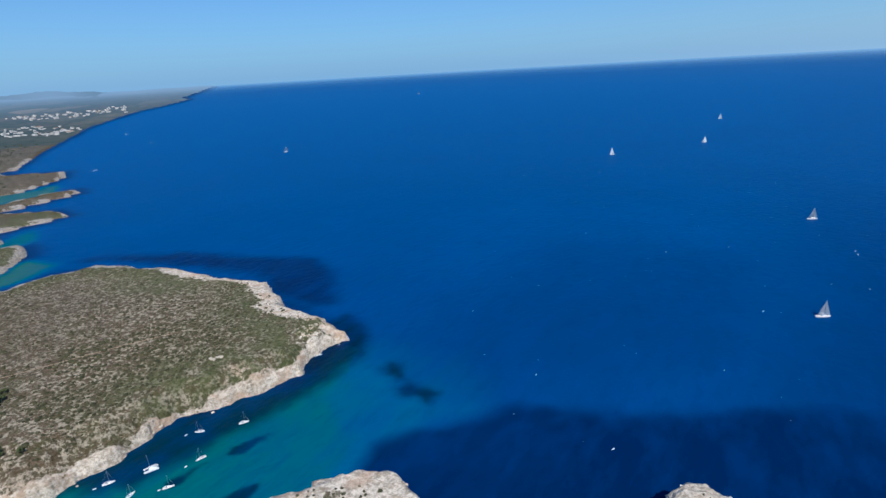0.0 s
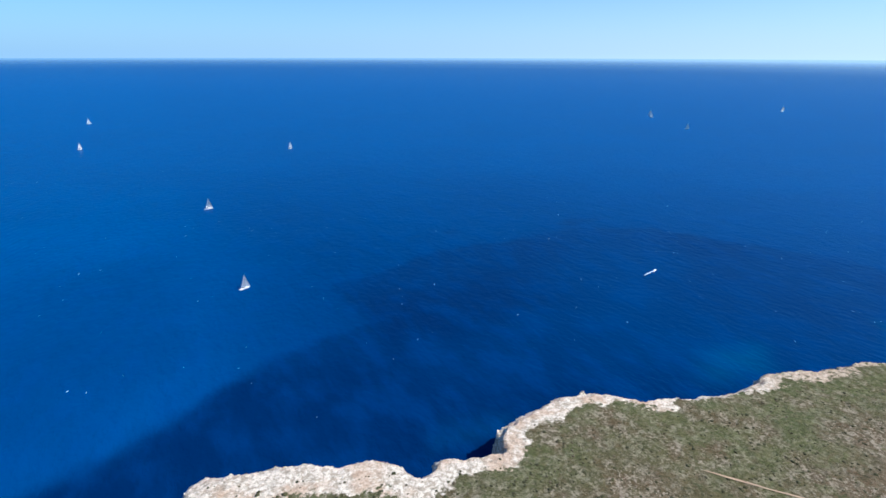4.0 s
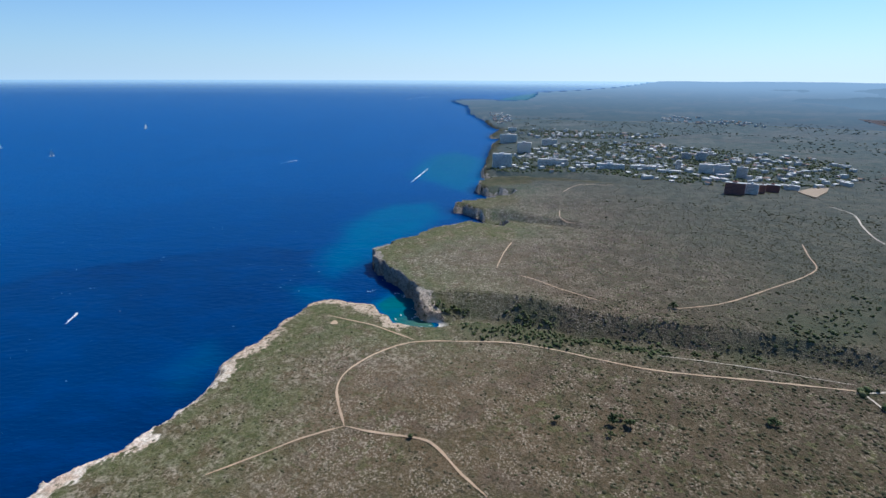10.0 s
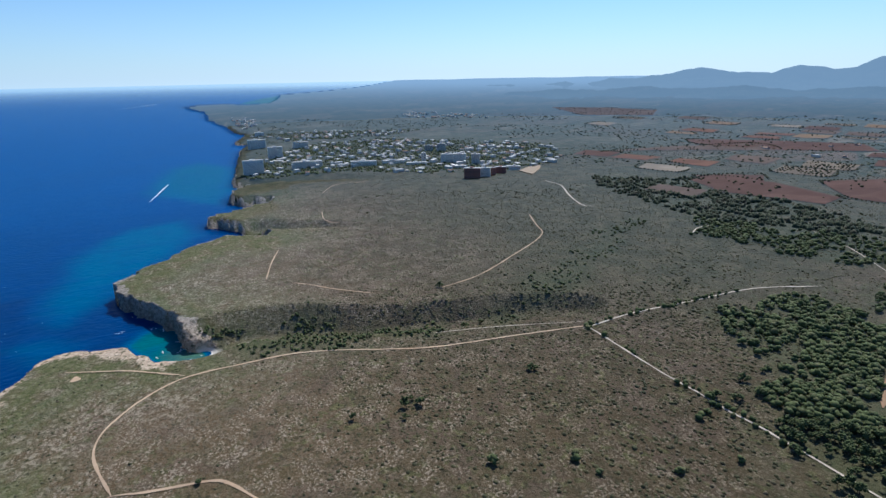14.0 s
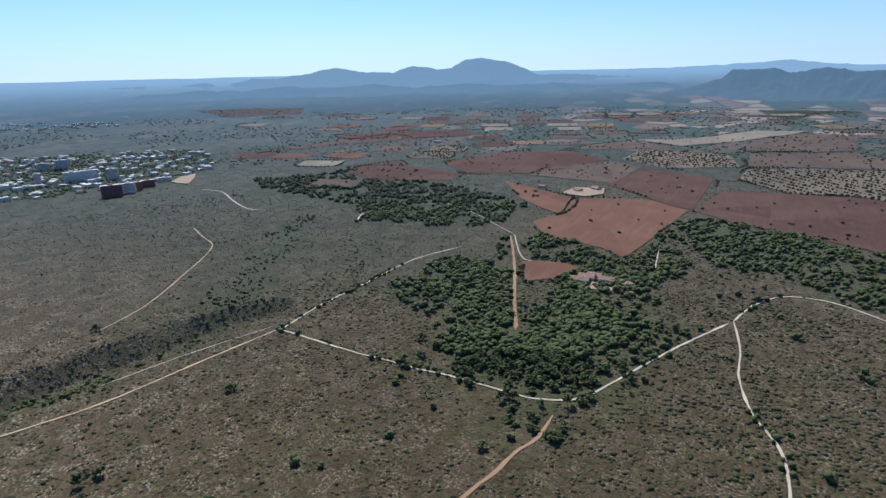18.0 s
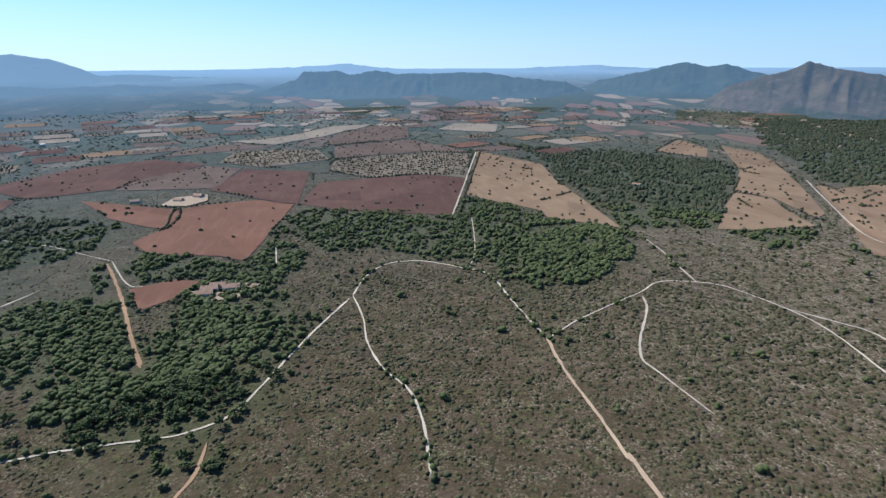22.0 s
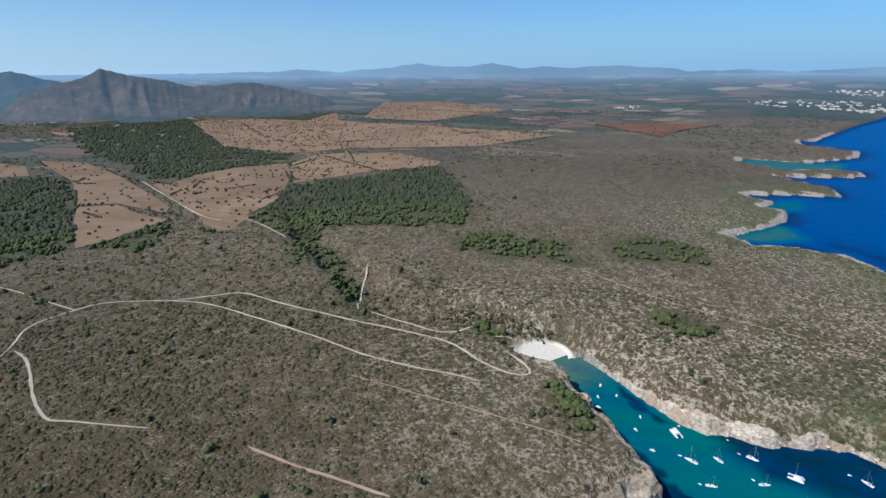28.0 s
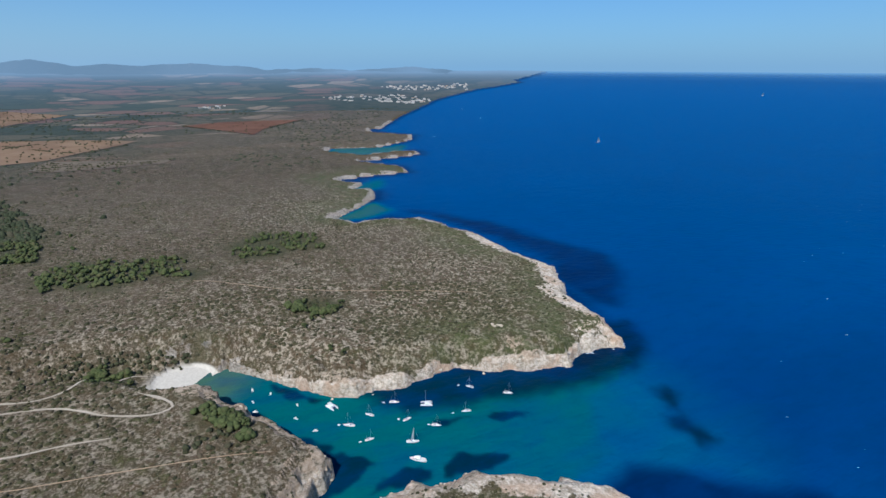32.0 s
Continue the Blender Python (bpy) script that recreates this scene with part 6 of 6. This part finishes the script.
c, s = np.cos(turn)[:, None], np.sin(turn)[:, None]
z = height(more[:, 0], more[:, 1])[:, None]
v = np.stack([more[:, :1] + x * c - y * s, more[:, 1:2] + x * s + y * c, z - 3 + corner[None, :, 2] * (t + 3)], -1).reshape(-1, 3)
f = (sides[None] + (np.arange(len(more)) * 8)[:, None, None]).reshape(-1, 4)
tagged(new("far_houses", mesh_from("far_houses", v, f, LIME)), "white flat-roofed houses of the distant resort", "houses", kind="stuff")

# greenery between the houses
p = np.concatenate([in_outline(12.5, o) for n, o in QUARTERS if n >= 24 and math.hypot(*o[0]) < 2600])
p = p[coast_dist(p[:, 0], p[:, 1]) > 18]
size = rng.uniform(2.2, 4.4, len(p))
v, f = lumps(np.c_[p, height(p[:, 0], p[:, 1]) + 0.4], size, size * 1.0, dome())
tagged(new("garden_trees", mesh_from("garden_trees", v, f, PINE, [("haze", haze(v[:, 0], v[:, 1]))], True)), "dark garden trees between the white houses", "trees", kind="stuff")

for pts in YARDS:
    bm = bmesh.new()
    top = [bm.verts.new((x, y, float(over_ground(np.array([float(x)]), np.array([float(y)]), 0.9)[0]))) for x, y in pts]
    face = bm.faces.new(top)
    bmesh.ops.recalc_face_normals(bm, faces=[face])
    if face.normal.z < 0:
        face.normal_flip()
    made = bmesh.ops.extrude_face_region(bm, geom=[face])
    for g in made["geom"]:
        if isinstance(g, bmesh.types.BMVert):
            g.co.z += 0.15
    for w in top:
        w.co.z -= 3
    me = bpy.data.meshes.new("yard")
    bm.to_mesh(me)
    bm.free()
    me.materials.append(PAVING)
    tagged(new("yard", me), "pale gravel yard beside the buildings", "yard", "yards", "structure")


# ---- boats ----
# boats at anchor: place and heading
SAIL_YACHTS = [(-352.0, 91.6, 59), (-357.9, 110.6, 44), (-365.4, 135.0, 61), (-339.1, 136.0, 100), (-357.7, 203.8, 39), (-322.1, 153.7, 56), (-327.9, 184.0, 74), (-334.5, 229.1, 56), (-328.9, 100.8, 88)]
SAIL_BOAT_HOISTEDS = [(-312.1, 129.2, 68)]
SAIL_CATAMARANS = [(-351.1, 158.6, 66)]
MOTOR_CATAMARANS = [(-381.8, 85.6, 23)]
MOTOR_YACHTS = [(-292.4, 124.7, 51)]
MOTOR_BOATS = [(-436.7, 29.6, -1), (-424.0, 43.0, -9), (-418.0, 27.3, 17), (-402.8, 27.5, 62), (-397.2, 60.4, 2), (-379.2, 55.5, 38), (-357.2, 65.8, 74)]
DINGHYS = [(-356.4, 84.5, 66), (-369.1, 126.8, 65), (-342.6, 129.7, 33), (-325.6, 148.9, 58), (-330.4, 172.8, 81), (-364.2, 195.7, 81), (-329.4, 93.4, 81)]
SMALL_COVE_BOATS = [(565.3, 68.0, -146), (575.9, 62.9, -162)]
SAILING = [(78, 640), (79, 1041), (-190, 2432), (368, 1634), (-396, 1605), (-182, 1882), (-1534, 1395), (1751, 1340), (1871, 1612), (2436, 1404), (-2126, 3176), (1908, 1654), (2481, 1427)]
# motor boats under way: place and end of the wake
SPEEDING = [(565, 445, 538, 439), (1607, 85, 1395, 118), (1747, 524, 1668, 556), (3969, 198, 3765, 400), (-1916, 911, -1897, 883), (-2328, 1353, -2304, 1358), (-2663, 1432, -2655, 1449)]

HULL = plain("white_gelcoat", (0.88, 0.88, 0.86), 0.25, 0.5, 0.04, 0.8)
DECK = plain("pale_deck", (0.74, 0.71, 0.64), 0.6, 0.3, 0.06, 1.5)
NAVY = plain("navy_canvas", (0.03, 0.05, 0.12), 0.8, 0.2, 0.1, 1.0)
SAIL = plain("sailcloth", (0.8, 0.79, 0.75), 0.8, 0.2, 0.04, 0.5)
leak = SAIL.node_tree.nodes.new("ShaderNodeBsdfTranslucent")
leak.inputs["Color"].default_value = (0.8, 0.79, 0.75, 1)
both = SAIL.node_tree.nodes.new("ShaderNodeMixShader")
both.inputs[0].default_value = 0.45
SAIL.node_tree.links.new(SAIL.node_tree.nodes["Principled BSDF"].outputs[0], both.inputs[1])
SAIL.node_tree.links.new(leak.outputs[0], both.inputs[2])
SAIL.node_tree.links.new(both.outputs[0], SAIL.node_tree.nodes["Material Output"].inputs["Surface"])
SPAR = plain("aluminium_spar", (0.65, 0.65, 0.66), 0.35, 0.5, 0.05, 1.0, 0.8)
TINTED = plain("tinted_glass", (0.03, 0.035, 0.04), 0.1, 0.6, 0.05, 1.0)
RUBBER = plain("grey_rubber_tube", (0.7, 0.7, 0.69), 0.7, 0.3, 0.06, 1.0)
FOAM = plain("sea_foam", (0.72, 0.78, 0.82), 0.9, 0.1, 0.1, 0.4)


def hull(length, beam, tall, offset=0.0, stern=0.8):
    """A boat's hull lofted along x, bow at +x."""
    bm = bmesh.new()
    rings = []
    for k in range(11):
        u = k / 10
        w = beam / 2 * min(stern + u * 0.8, 1) * (1 - max(0, (u - 0.45) / 0.55) ** 2.2)
        w = max(w, 0.04)
        top = tall * (0.85 + 0.3 * u * u)
        x = -length / 2 + u * length
        keel = -0.45 * (1 - max(0, u - 0.75) * 2.5)
        rings.append([bm.verts.new((x + (0.25 * u if z > 0 else 0), offset + y, z)) for y, z in ((-w, top), (-w * 0.92, top * 0.35), (-w * 0.45, keel), (w * 0.45, keel), (w * 0.92, top * 0.35), (w, top))])
    for a, b in zip(rings[:-1], rings[1:]):
        for i in range(5):
            bm.faces.new((a[i], b[i], b[i + 1], a[i + 1]))
    bm.faces.new(rings[0])
    bm.faces.new(rings[-1][::-1])
    return bm


def deck(length, beam, tall, offset=0.0, stern=0.8):
    bm = bmesh.new()
    sides = []
    for k in range(11):
        u = k / 10
        w = max(0.03, beam / 2 * 0.96 * min(stern + u * 0.8, 1) * (1 - max(0, (u - 0.45) / 0.55) ** 2.2))
        top = tall * (0.85 + 0.3 * u * u) - 0.03
        x = -length / 2 + u * length + 0.25 * u
        sides.append((bm.verts.new((x, offset - w, top)), bm.verts.new((x, offset + w, top))))
    for a, b in zip(sides[:-1], sides[1:]):
        bm.faces.new((a[0], b[0], b[1], a[1]))
    return bm


def bar(a, b, r, r2=None):
    bm = bmesh.new()
    mid = (Vector(b) - Vector(a))
    turn = mid.to_track_quat("Z", "Y").to_matrix()
    rings = []
    for p, q in ((a, r), (b, r2 or r)):
        rings.append([bm.verts.new(Vector(p) + turn @ Vector((q * math.cos(k * math.pi / 3), q * math.sin(k * math.pi / 3), 0))) for k in range(6)])
    for k in range(6):
        bm.faces.new((rings[0][k], rings[0][(k + 1) % 6], rings[1][(k + 1) % 6], rings[1][k]))
    bm.faces.new(rings[0][::-1])
    bm.faces.new(rings[1])
    return bm


def sheet(pts, thick=0.05):
    """A sail: a triangle with a belly and two sides."""
    bm = bmesh.new()
    a, b, c = (Vector(p) for p in pts)
    grid = {}
    n = 5
    for i in range(n + 1):
        for j in range(n + 1 - i):
            u, v = i / n, j / n
            p = a + (b - a) * u + (c - a) * v
            p.y += 2.4 * u * (1 - u - v) + 1.2 * v * (1 - u - v)
            grid[i, j] = bm.verts.new(p)
    for i in range(n):
        for j in range(n - i):
            bm.faces.new((grid[i, j], grid[i + 1, j], grid[i, j + 1]))
            if i + j < n - 1:
                bm.faces.new((grid[i + 1, j], grid[i + 1, j + 1], grid[i, j + 1]))
    bmesh.ops.solidify(bm, geom=bm.faces[:], thickness=thick)
    return bm


def sail_yacht(name, label, raised=False, length=11.5, chord=4.7):
    root = new(name)
    h = part("hull", hull(length, 3.6, 1.15), HULL, root)
    part("waterline_stripe", hull(length * 0.985, 3.62, 0.3), NAVY, h)
    part("deck", deck(length, 3.6, 1.15), DECK, root)
    cabin = part("cabin", rounded(box(bmesh.new(), -1.2, 2.8, -1.05, 1.05, 1.0, 1.75), 0.2), HULL, root)
    part("window", box(bmesh.new(), -0.8, 2.2, -1.08, 1.08, 1.3, 1.5), TINTED, cabin)
    part("cockpit", box(bmesh.new(), -4.6, -1.5, -0.9, 0.9, 0.9, 1.12), DECK, root)
    part("sprayhood", rounded(box(bmesh.new(), -1.9, -1.0, -1.1, 1.1, 1.4, 2.2), 0.25), NAVY, root)
    part("mast", bar((1.0, 0, 1.0), (1.0, 0, 15.5), 0.16, 0.1), SPAR, root)
    part("boom", bar((1.0, 0, 2.6), (-3.9, 0, 2.7), 0.12), SPAR, root)
    part("forestay", bar((5.7, 0, 1.3), (1.0, 0, 15.2), 0.06), SPAR, root)
    part("backstay", bar((-5.6, 0, 1.1), (1.0, 0, 15.4), 0.04), SPAR, root)
    if raised:
        part("mainsail", sheet(((0.9, 0, 2.9), (0.9 - chord, 0, 2.9), (0.9, 0, 15.0))), SAIL, root)
        if chord > 4:
            part("jib", sheet(((1.4, 0.1, 2.2), (5.5, 0, 1.6), (1.2, 0, 14.0))), SAIL, root)
    else:
        part("furled_sail", bar((0.8, 0, 2.9), (-3.7, 0, 3.0), 0.25, 0.15), SAIL, root)
    return tagged(root, label, "sailing boat", "boats of the cove")


def motor_yacht(name, label, length, beam, group="boats of the cove"):
    root = new(name)
    k = length / 13
    h = part("hull", hull(length, beam, 1.5 * k, 0, 0.9), HULL, root)
    part("rubbing_strake", hull(length * 1.005, beam * 1.01, 0.4 * k, 0, 0.9), NAVY, h)
    part("deck", deck(length, beam, 1.5 * k, 0, 0.9), DECK, root)
    cabin = part("cabin", rounded(box(bmesh.new(), -2.2 * k, 3.0 * k, -1.5 * k, 1.5 * k, 1.3 * k, 2.9 * k), 0.3 * k), HULL, root)
    part("window", box(bmesh.new(), -1.9 * k, 2.6 * k, -1.53 * k, 1.53 * k, 2.0 * k, 2.5 * k), TINTED, cabin)
    part("windscreen", rounded(box(bmesh.new(), 2.7 * k, 3.1 * k, -1.2 * k, 1.2 * k, 1.9 * k, 2.7 * k), 0.08 * k), TINTED, cabin)
    part("flybridge", rounded(box(bmesh.new(), -2.0 * k, 1.2 * k, -1.2 * k, 1.2 * k, 2.9 * k, 3.6 * k), 0.2 * k), HULL, root)
    part("sunbed", rounded(box(bmesh.new(), 3.6 * k, 5.0 * k, -0.8 * k, 0.8 * k, 1.6 * k, 1.85 * k), 0.08 * k), SAIL, root)
    part("swim_platform", box(bmesh.new(), -length / 2 - 0.9 * k, -length / 2, -1.3 * k, 1.3 * k, 0.25 * k, 0.4 * k), DECK, root)
    return tagged(root, label, "motor boat", group)


def catamaran(name, label, mast):
    root = new(name)
    for side in (-2.6, 2.6):
        part("hull", hull(12.5, 1.7, 1.6, side, 0.9), HULL, root)
        part("deck", deck(12.5, 1.7, 1.6, side, 0.9), DECK, root)
    part("bridge_deck", rounded(box(bmesh.new(), -5.2, 2.2, -2.6, 2.6, 1.0, 1.62), 0.1), HULL, root)
    cabin = part("cabin", rounded(box(bmesh.new(), -2.6, 2.0, -2.2, 2.2, 1.6, 2.9), 0.4), HULL, root)
    part("window", box(bmesh.new(), -2.2, 2.03, -1.9, 1.9, 2.0, 2.5), TINTED, cabin)
    part("trampoline", box(bmesh.new(), 2.3, 5.2, -1.8, 1.8, 1.3, 1.36), NAVY, root)
    part("bimini", rounded(box(bmesh.new(), -5.0, -2.4, -1.9, 1.9, 3.2, 3.35), 0.06), SAIL, root)
    for x in (-4.8, -2.6):
        for y in (-1.8, 1.8):
            part("bimini_post", bar((x, y, 1.6), (x, y, 3.25), 0.05), SPAR, root)
    if mast:
        part("mast", bar((1.0, 0, 2.8), (1.0, 0, 17.5), 0.17, 0.1), SPAR, root)
        part("boom", bar((1.0, 0, 4.2), (-4.2, 0, 4.3), 0.2), SAIL, root)
    return tagged(root, label, "catamaran", "boats of the cove")


def small_boat():
    root = new("motor_boat")
    part("hull", hull(6.2, 2.3, 0.75, 0, 0.9), HULL, root)
    part("deck", deck(6.2, 2.3, 0.75, 0, 0.9), DECK, root)
    part("console", rounded(box(bmesh.new(), -0.4, 0.5, -0.5, 0.5, 0.7, 1.5), 0.1), HULL, root)
    part("bimini", rounded(box(bmesh.new(), -1.3, 0.7, -0.9, 0.9, 2.0, 2.1), 0.04), SAIL, root)
    for y in (-0.8, 0.8):
        part("bimini_post", bar((-0.3, y, 0.7), (-0.3, y, 2.05), 0.04), SPAR, root)
    part("outboard_motor", rounded(box(bmesh.new(), -3.5, -3.05, -0.25, 0.25, 0.1, 1.1), 0.08), NAVY, root)
    return tagged(root, "small white motor boat at anchor in clear water", "motor boat", "boats of the cove")


def dinghy():
    root = new("dinghy")
    bm = bmesh.new()
    pts = [(-1.6, -0.65), (0.6, -0.65), (1.35, -0.35), (1.65, 0), (1.35, 0.35), (0.6, 0.65), (-1.6, 0.65)]
    rings = []
    for x, y in pts:
        rings.append([bm.verts.new((x, y * (1 + 0.28 * math.cos(k * math.pi / 3)), 0.28 + 0.24 * math.sin(k * math.pi / 3))) for k in range(6)])
    for a, b in zip(rings[:-1], rings[1:]):
        for k in range(6):
            bm.faces.new((a[k], b[k], b[(k + 1) % 6], a[(k + 1) % 6]))
    bm.faces.new(rings[0])
    bm.faces.new(rings[-1][::-1])
    part("tube", bm, RUBBER, root)
    part("floor", box(bmesh.new(), -1.5, 1.1, -0.5, 0.5, 0.05, 0.14), DECK, root)
    part("outboard_motor", rounded(box(bmesh.new(), -1.95, -1.65, -0.15, 0.15, 0.1, 0.8), 0.05), NAVY, root)
    return tagged(root, "grey rubber dinghy tied behind a yacht", "dinghy", "dinghies in the cove")


def fleet(first, places, scale=(0.78, 0.92), flip=0.5):
    for n, (x, y, turn) in enumerate(places):
        g = rng.uniform(*scale)
        m = pose(x, y, float(lift(math.hypot(x, y))) if math.hypot(x, y) > 1500 else 0.0, 0, 0, turn + (180 if rng.uniform() < flip else 0)) @ Matrix.Scale(g, 4)
        if n == 0:
            first.matrix_basis = m
        else:
            copy_thing(first, m)


fleet(sail_yacht("sail_yacht", "white sailing yacht at anchor with bare mast"), SAIL_YACHTS)
fleet(sail_yacht("sail_yacht", "white sailing yacht at anchor with its mainsail up", True, chord=2.6), SAIL_BOAT_HOISTEDS, flip=0)
fleet(catamaran("catamaran", "white sailing catamaran at anchor", True), SAIL_CATAMARANS)
fleet(catamaran("catamaran", "wide white motor catamaran at anchor", False), MOTOR_CATAMARANS, flip=0)
fleet(motor_yacht("motor_yacht", "white motor yacht with a flybridge at anchor", 13, 4.2), MOTOR_YACHTS)
fleet(small_boat(), MOTOR_BOATS + SMALL_COVE_BOATS)
fleet(dinghy(), DINGHYS)
fleet(sail_yacht("sailing_boat", "sailing yacht under full white sails at sea", True), [(x, y, math.degrees(math.atan2(y, x)) + 122 + 14 * math.sin(5 * n)) for n, (x, y) in enumerate(SAILING)], (1.0, 1.3))

# boats under way with their wakes
runner = motor_yacht("speed_boat", "white motor boat speeding with a foaming wake", 13, 4.0, "boats under way")
for n, (x, y, ex, ey) in enumerate(SPEEDING):
    z = float(lift(math.hypot(x, y)))
    turn = math.degrees(math.atan2(y - ey, x - ex))
    m = pose(x, y, z + 0.1, 0, -3, turn) @ Matrix.Scale(0.7, 4)
    if n == 0:
        runner.matrix_basis = m
    else:
        copy_thing(runner, m)
    far, side = math.hypot(ex - x, ey - y), Vector((-(ey - y), ex - x)).normalized()
    bm = bmesh.new()
    rows = []
    for k in range(15):
        u = k / 14
        w = (0.45 + 0.6 * u) * (1 - u ** 3) * (1 + 0.4 * math.sin(k * 2.1)) * (1 + far / 160) + 0.1
        cx, cy = x + (ex - x) * u, y + (ey - y) * u
        h = float(lift(math.hypot(cx, cy))) + 0.25 + 0.0012 * math.hypot(cx, cy)
        rows.append([bm.verts.new((cx + side.x * w * q, cy + side.y * w * q, h + (0.5 * (1 - u) if q == 0 else 0))) for q in (-1, 0, 1)])
    for a, b in zip(rows[:-1], rows[1:]):
        bm.faces.new((a[0], a[1], b[1], b[0]))
        bm.faces.new((a[1], a[2], b[2], b[1]))
    bmesh.ops.recalc_face_normals(bm, faces=bm.faces[:])
    me = bpy.data.meshes.new("wake")
    bm.to_mesh(me)
    bm.free()
    me.materials.append(FOAM)
    tagged(new("wake", me), "white foaming wake on blue water", "wake", "wakes", "stuff")

# white crests here and there on the open sea
n = 420
r, th = np.sqrt(rng.uniform(260 ** 2, 1500 ** 2, n)), np.radians(rng.uniform(15, 118, n))
p = np.stack([r * np.cos(th), r * np.sin(th)], -1)
p = p[coast_dist(p[:, 0], p[:, 1]) < -60]
foot = shore[rng.permutation(len(shore))[:1500]] + rng.normal(0, 2.0, (1500, 2))
s = coast_dist(foot[:, 0], foot[:, 1])
foot = foot[(s < -1.0) & (s > -3.5) & (vnoise(foot[:, 0], foot[:, 1], 40, 45) > 0.15) & ((foot[:, 0] > -180) | (foot[:, 1] > 330))][:160]
surf = np.concatenate([np.array(c) + rng.normal(0, 2.2, (7, 2)) for c in ((649.0, 110.0), (645.0, 76.0), (636.0, 66.0), (572.0, 44.0))])
p = np.concatenate([p, foot, surf])
size = np.r_[rng.uniform(0.15, 0.4, len(p) - len(foot) - len(surf)), rng.uniform(0.2, 0.6, len(foot)), rng.uniform(0.3, 0.8, len(surf))]
v, f = lumps(np.c_[p, lift(np.hypot(p[:, 0], p[:, 1])) - 0.05], size, np.full(len(p), 0.3), dome(), 0.5)
wind = np.array([0.45, 0.89, 0.0])
v = v.reshape(len(p), -1, 3)
middle = v.mean(1, keepdims=True)
v = (v + ((v - middle) @ wind)[..., None] * wind * np.where(np.arange(len(p)) < len(p) - len(surf), rng.uniform(1.5, 4.0, len(p)), 0.8)[:, None, None]).reshape(-1, 3)
tagged(new("whitecaps", mesh_from("whitecaps", v, f, FOAM)), "small white wave crests on the sea", "foam", kind="stuff")
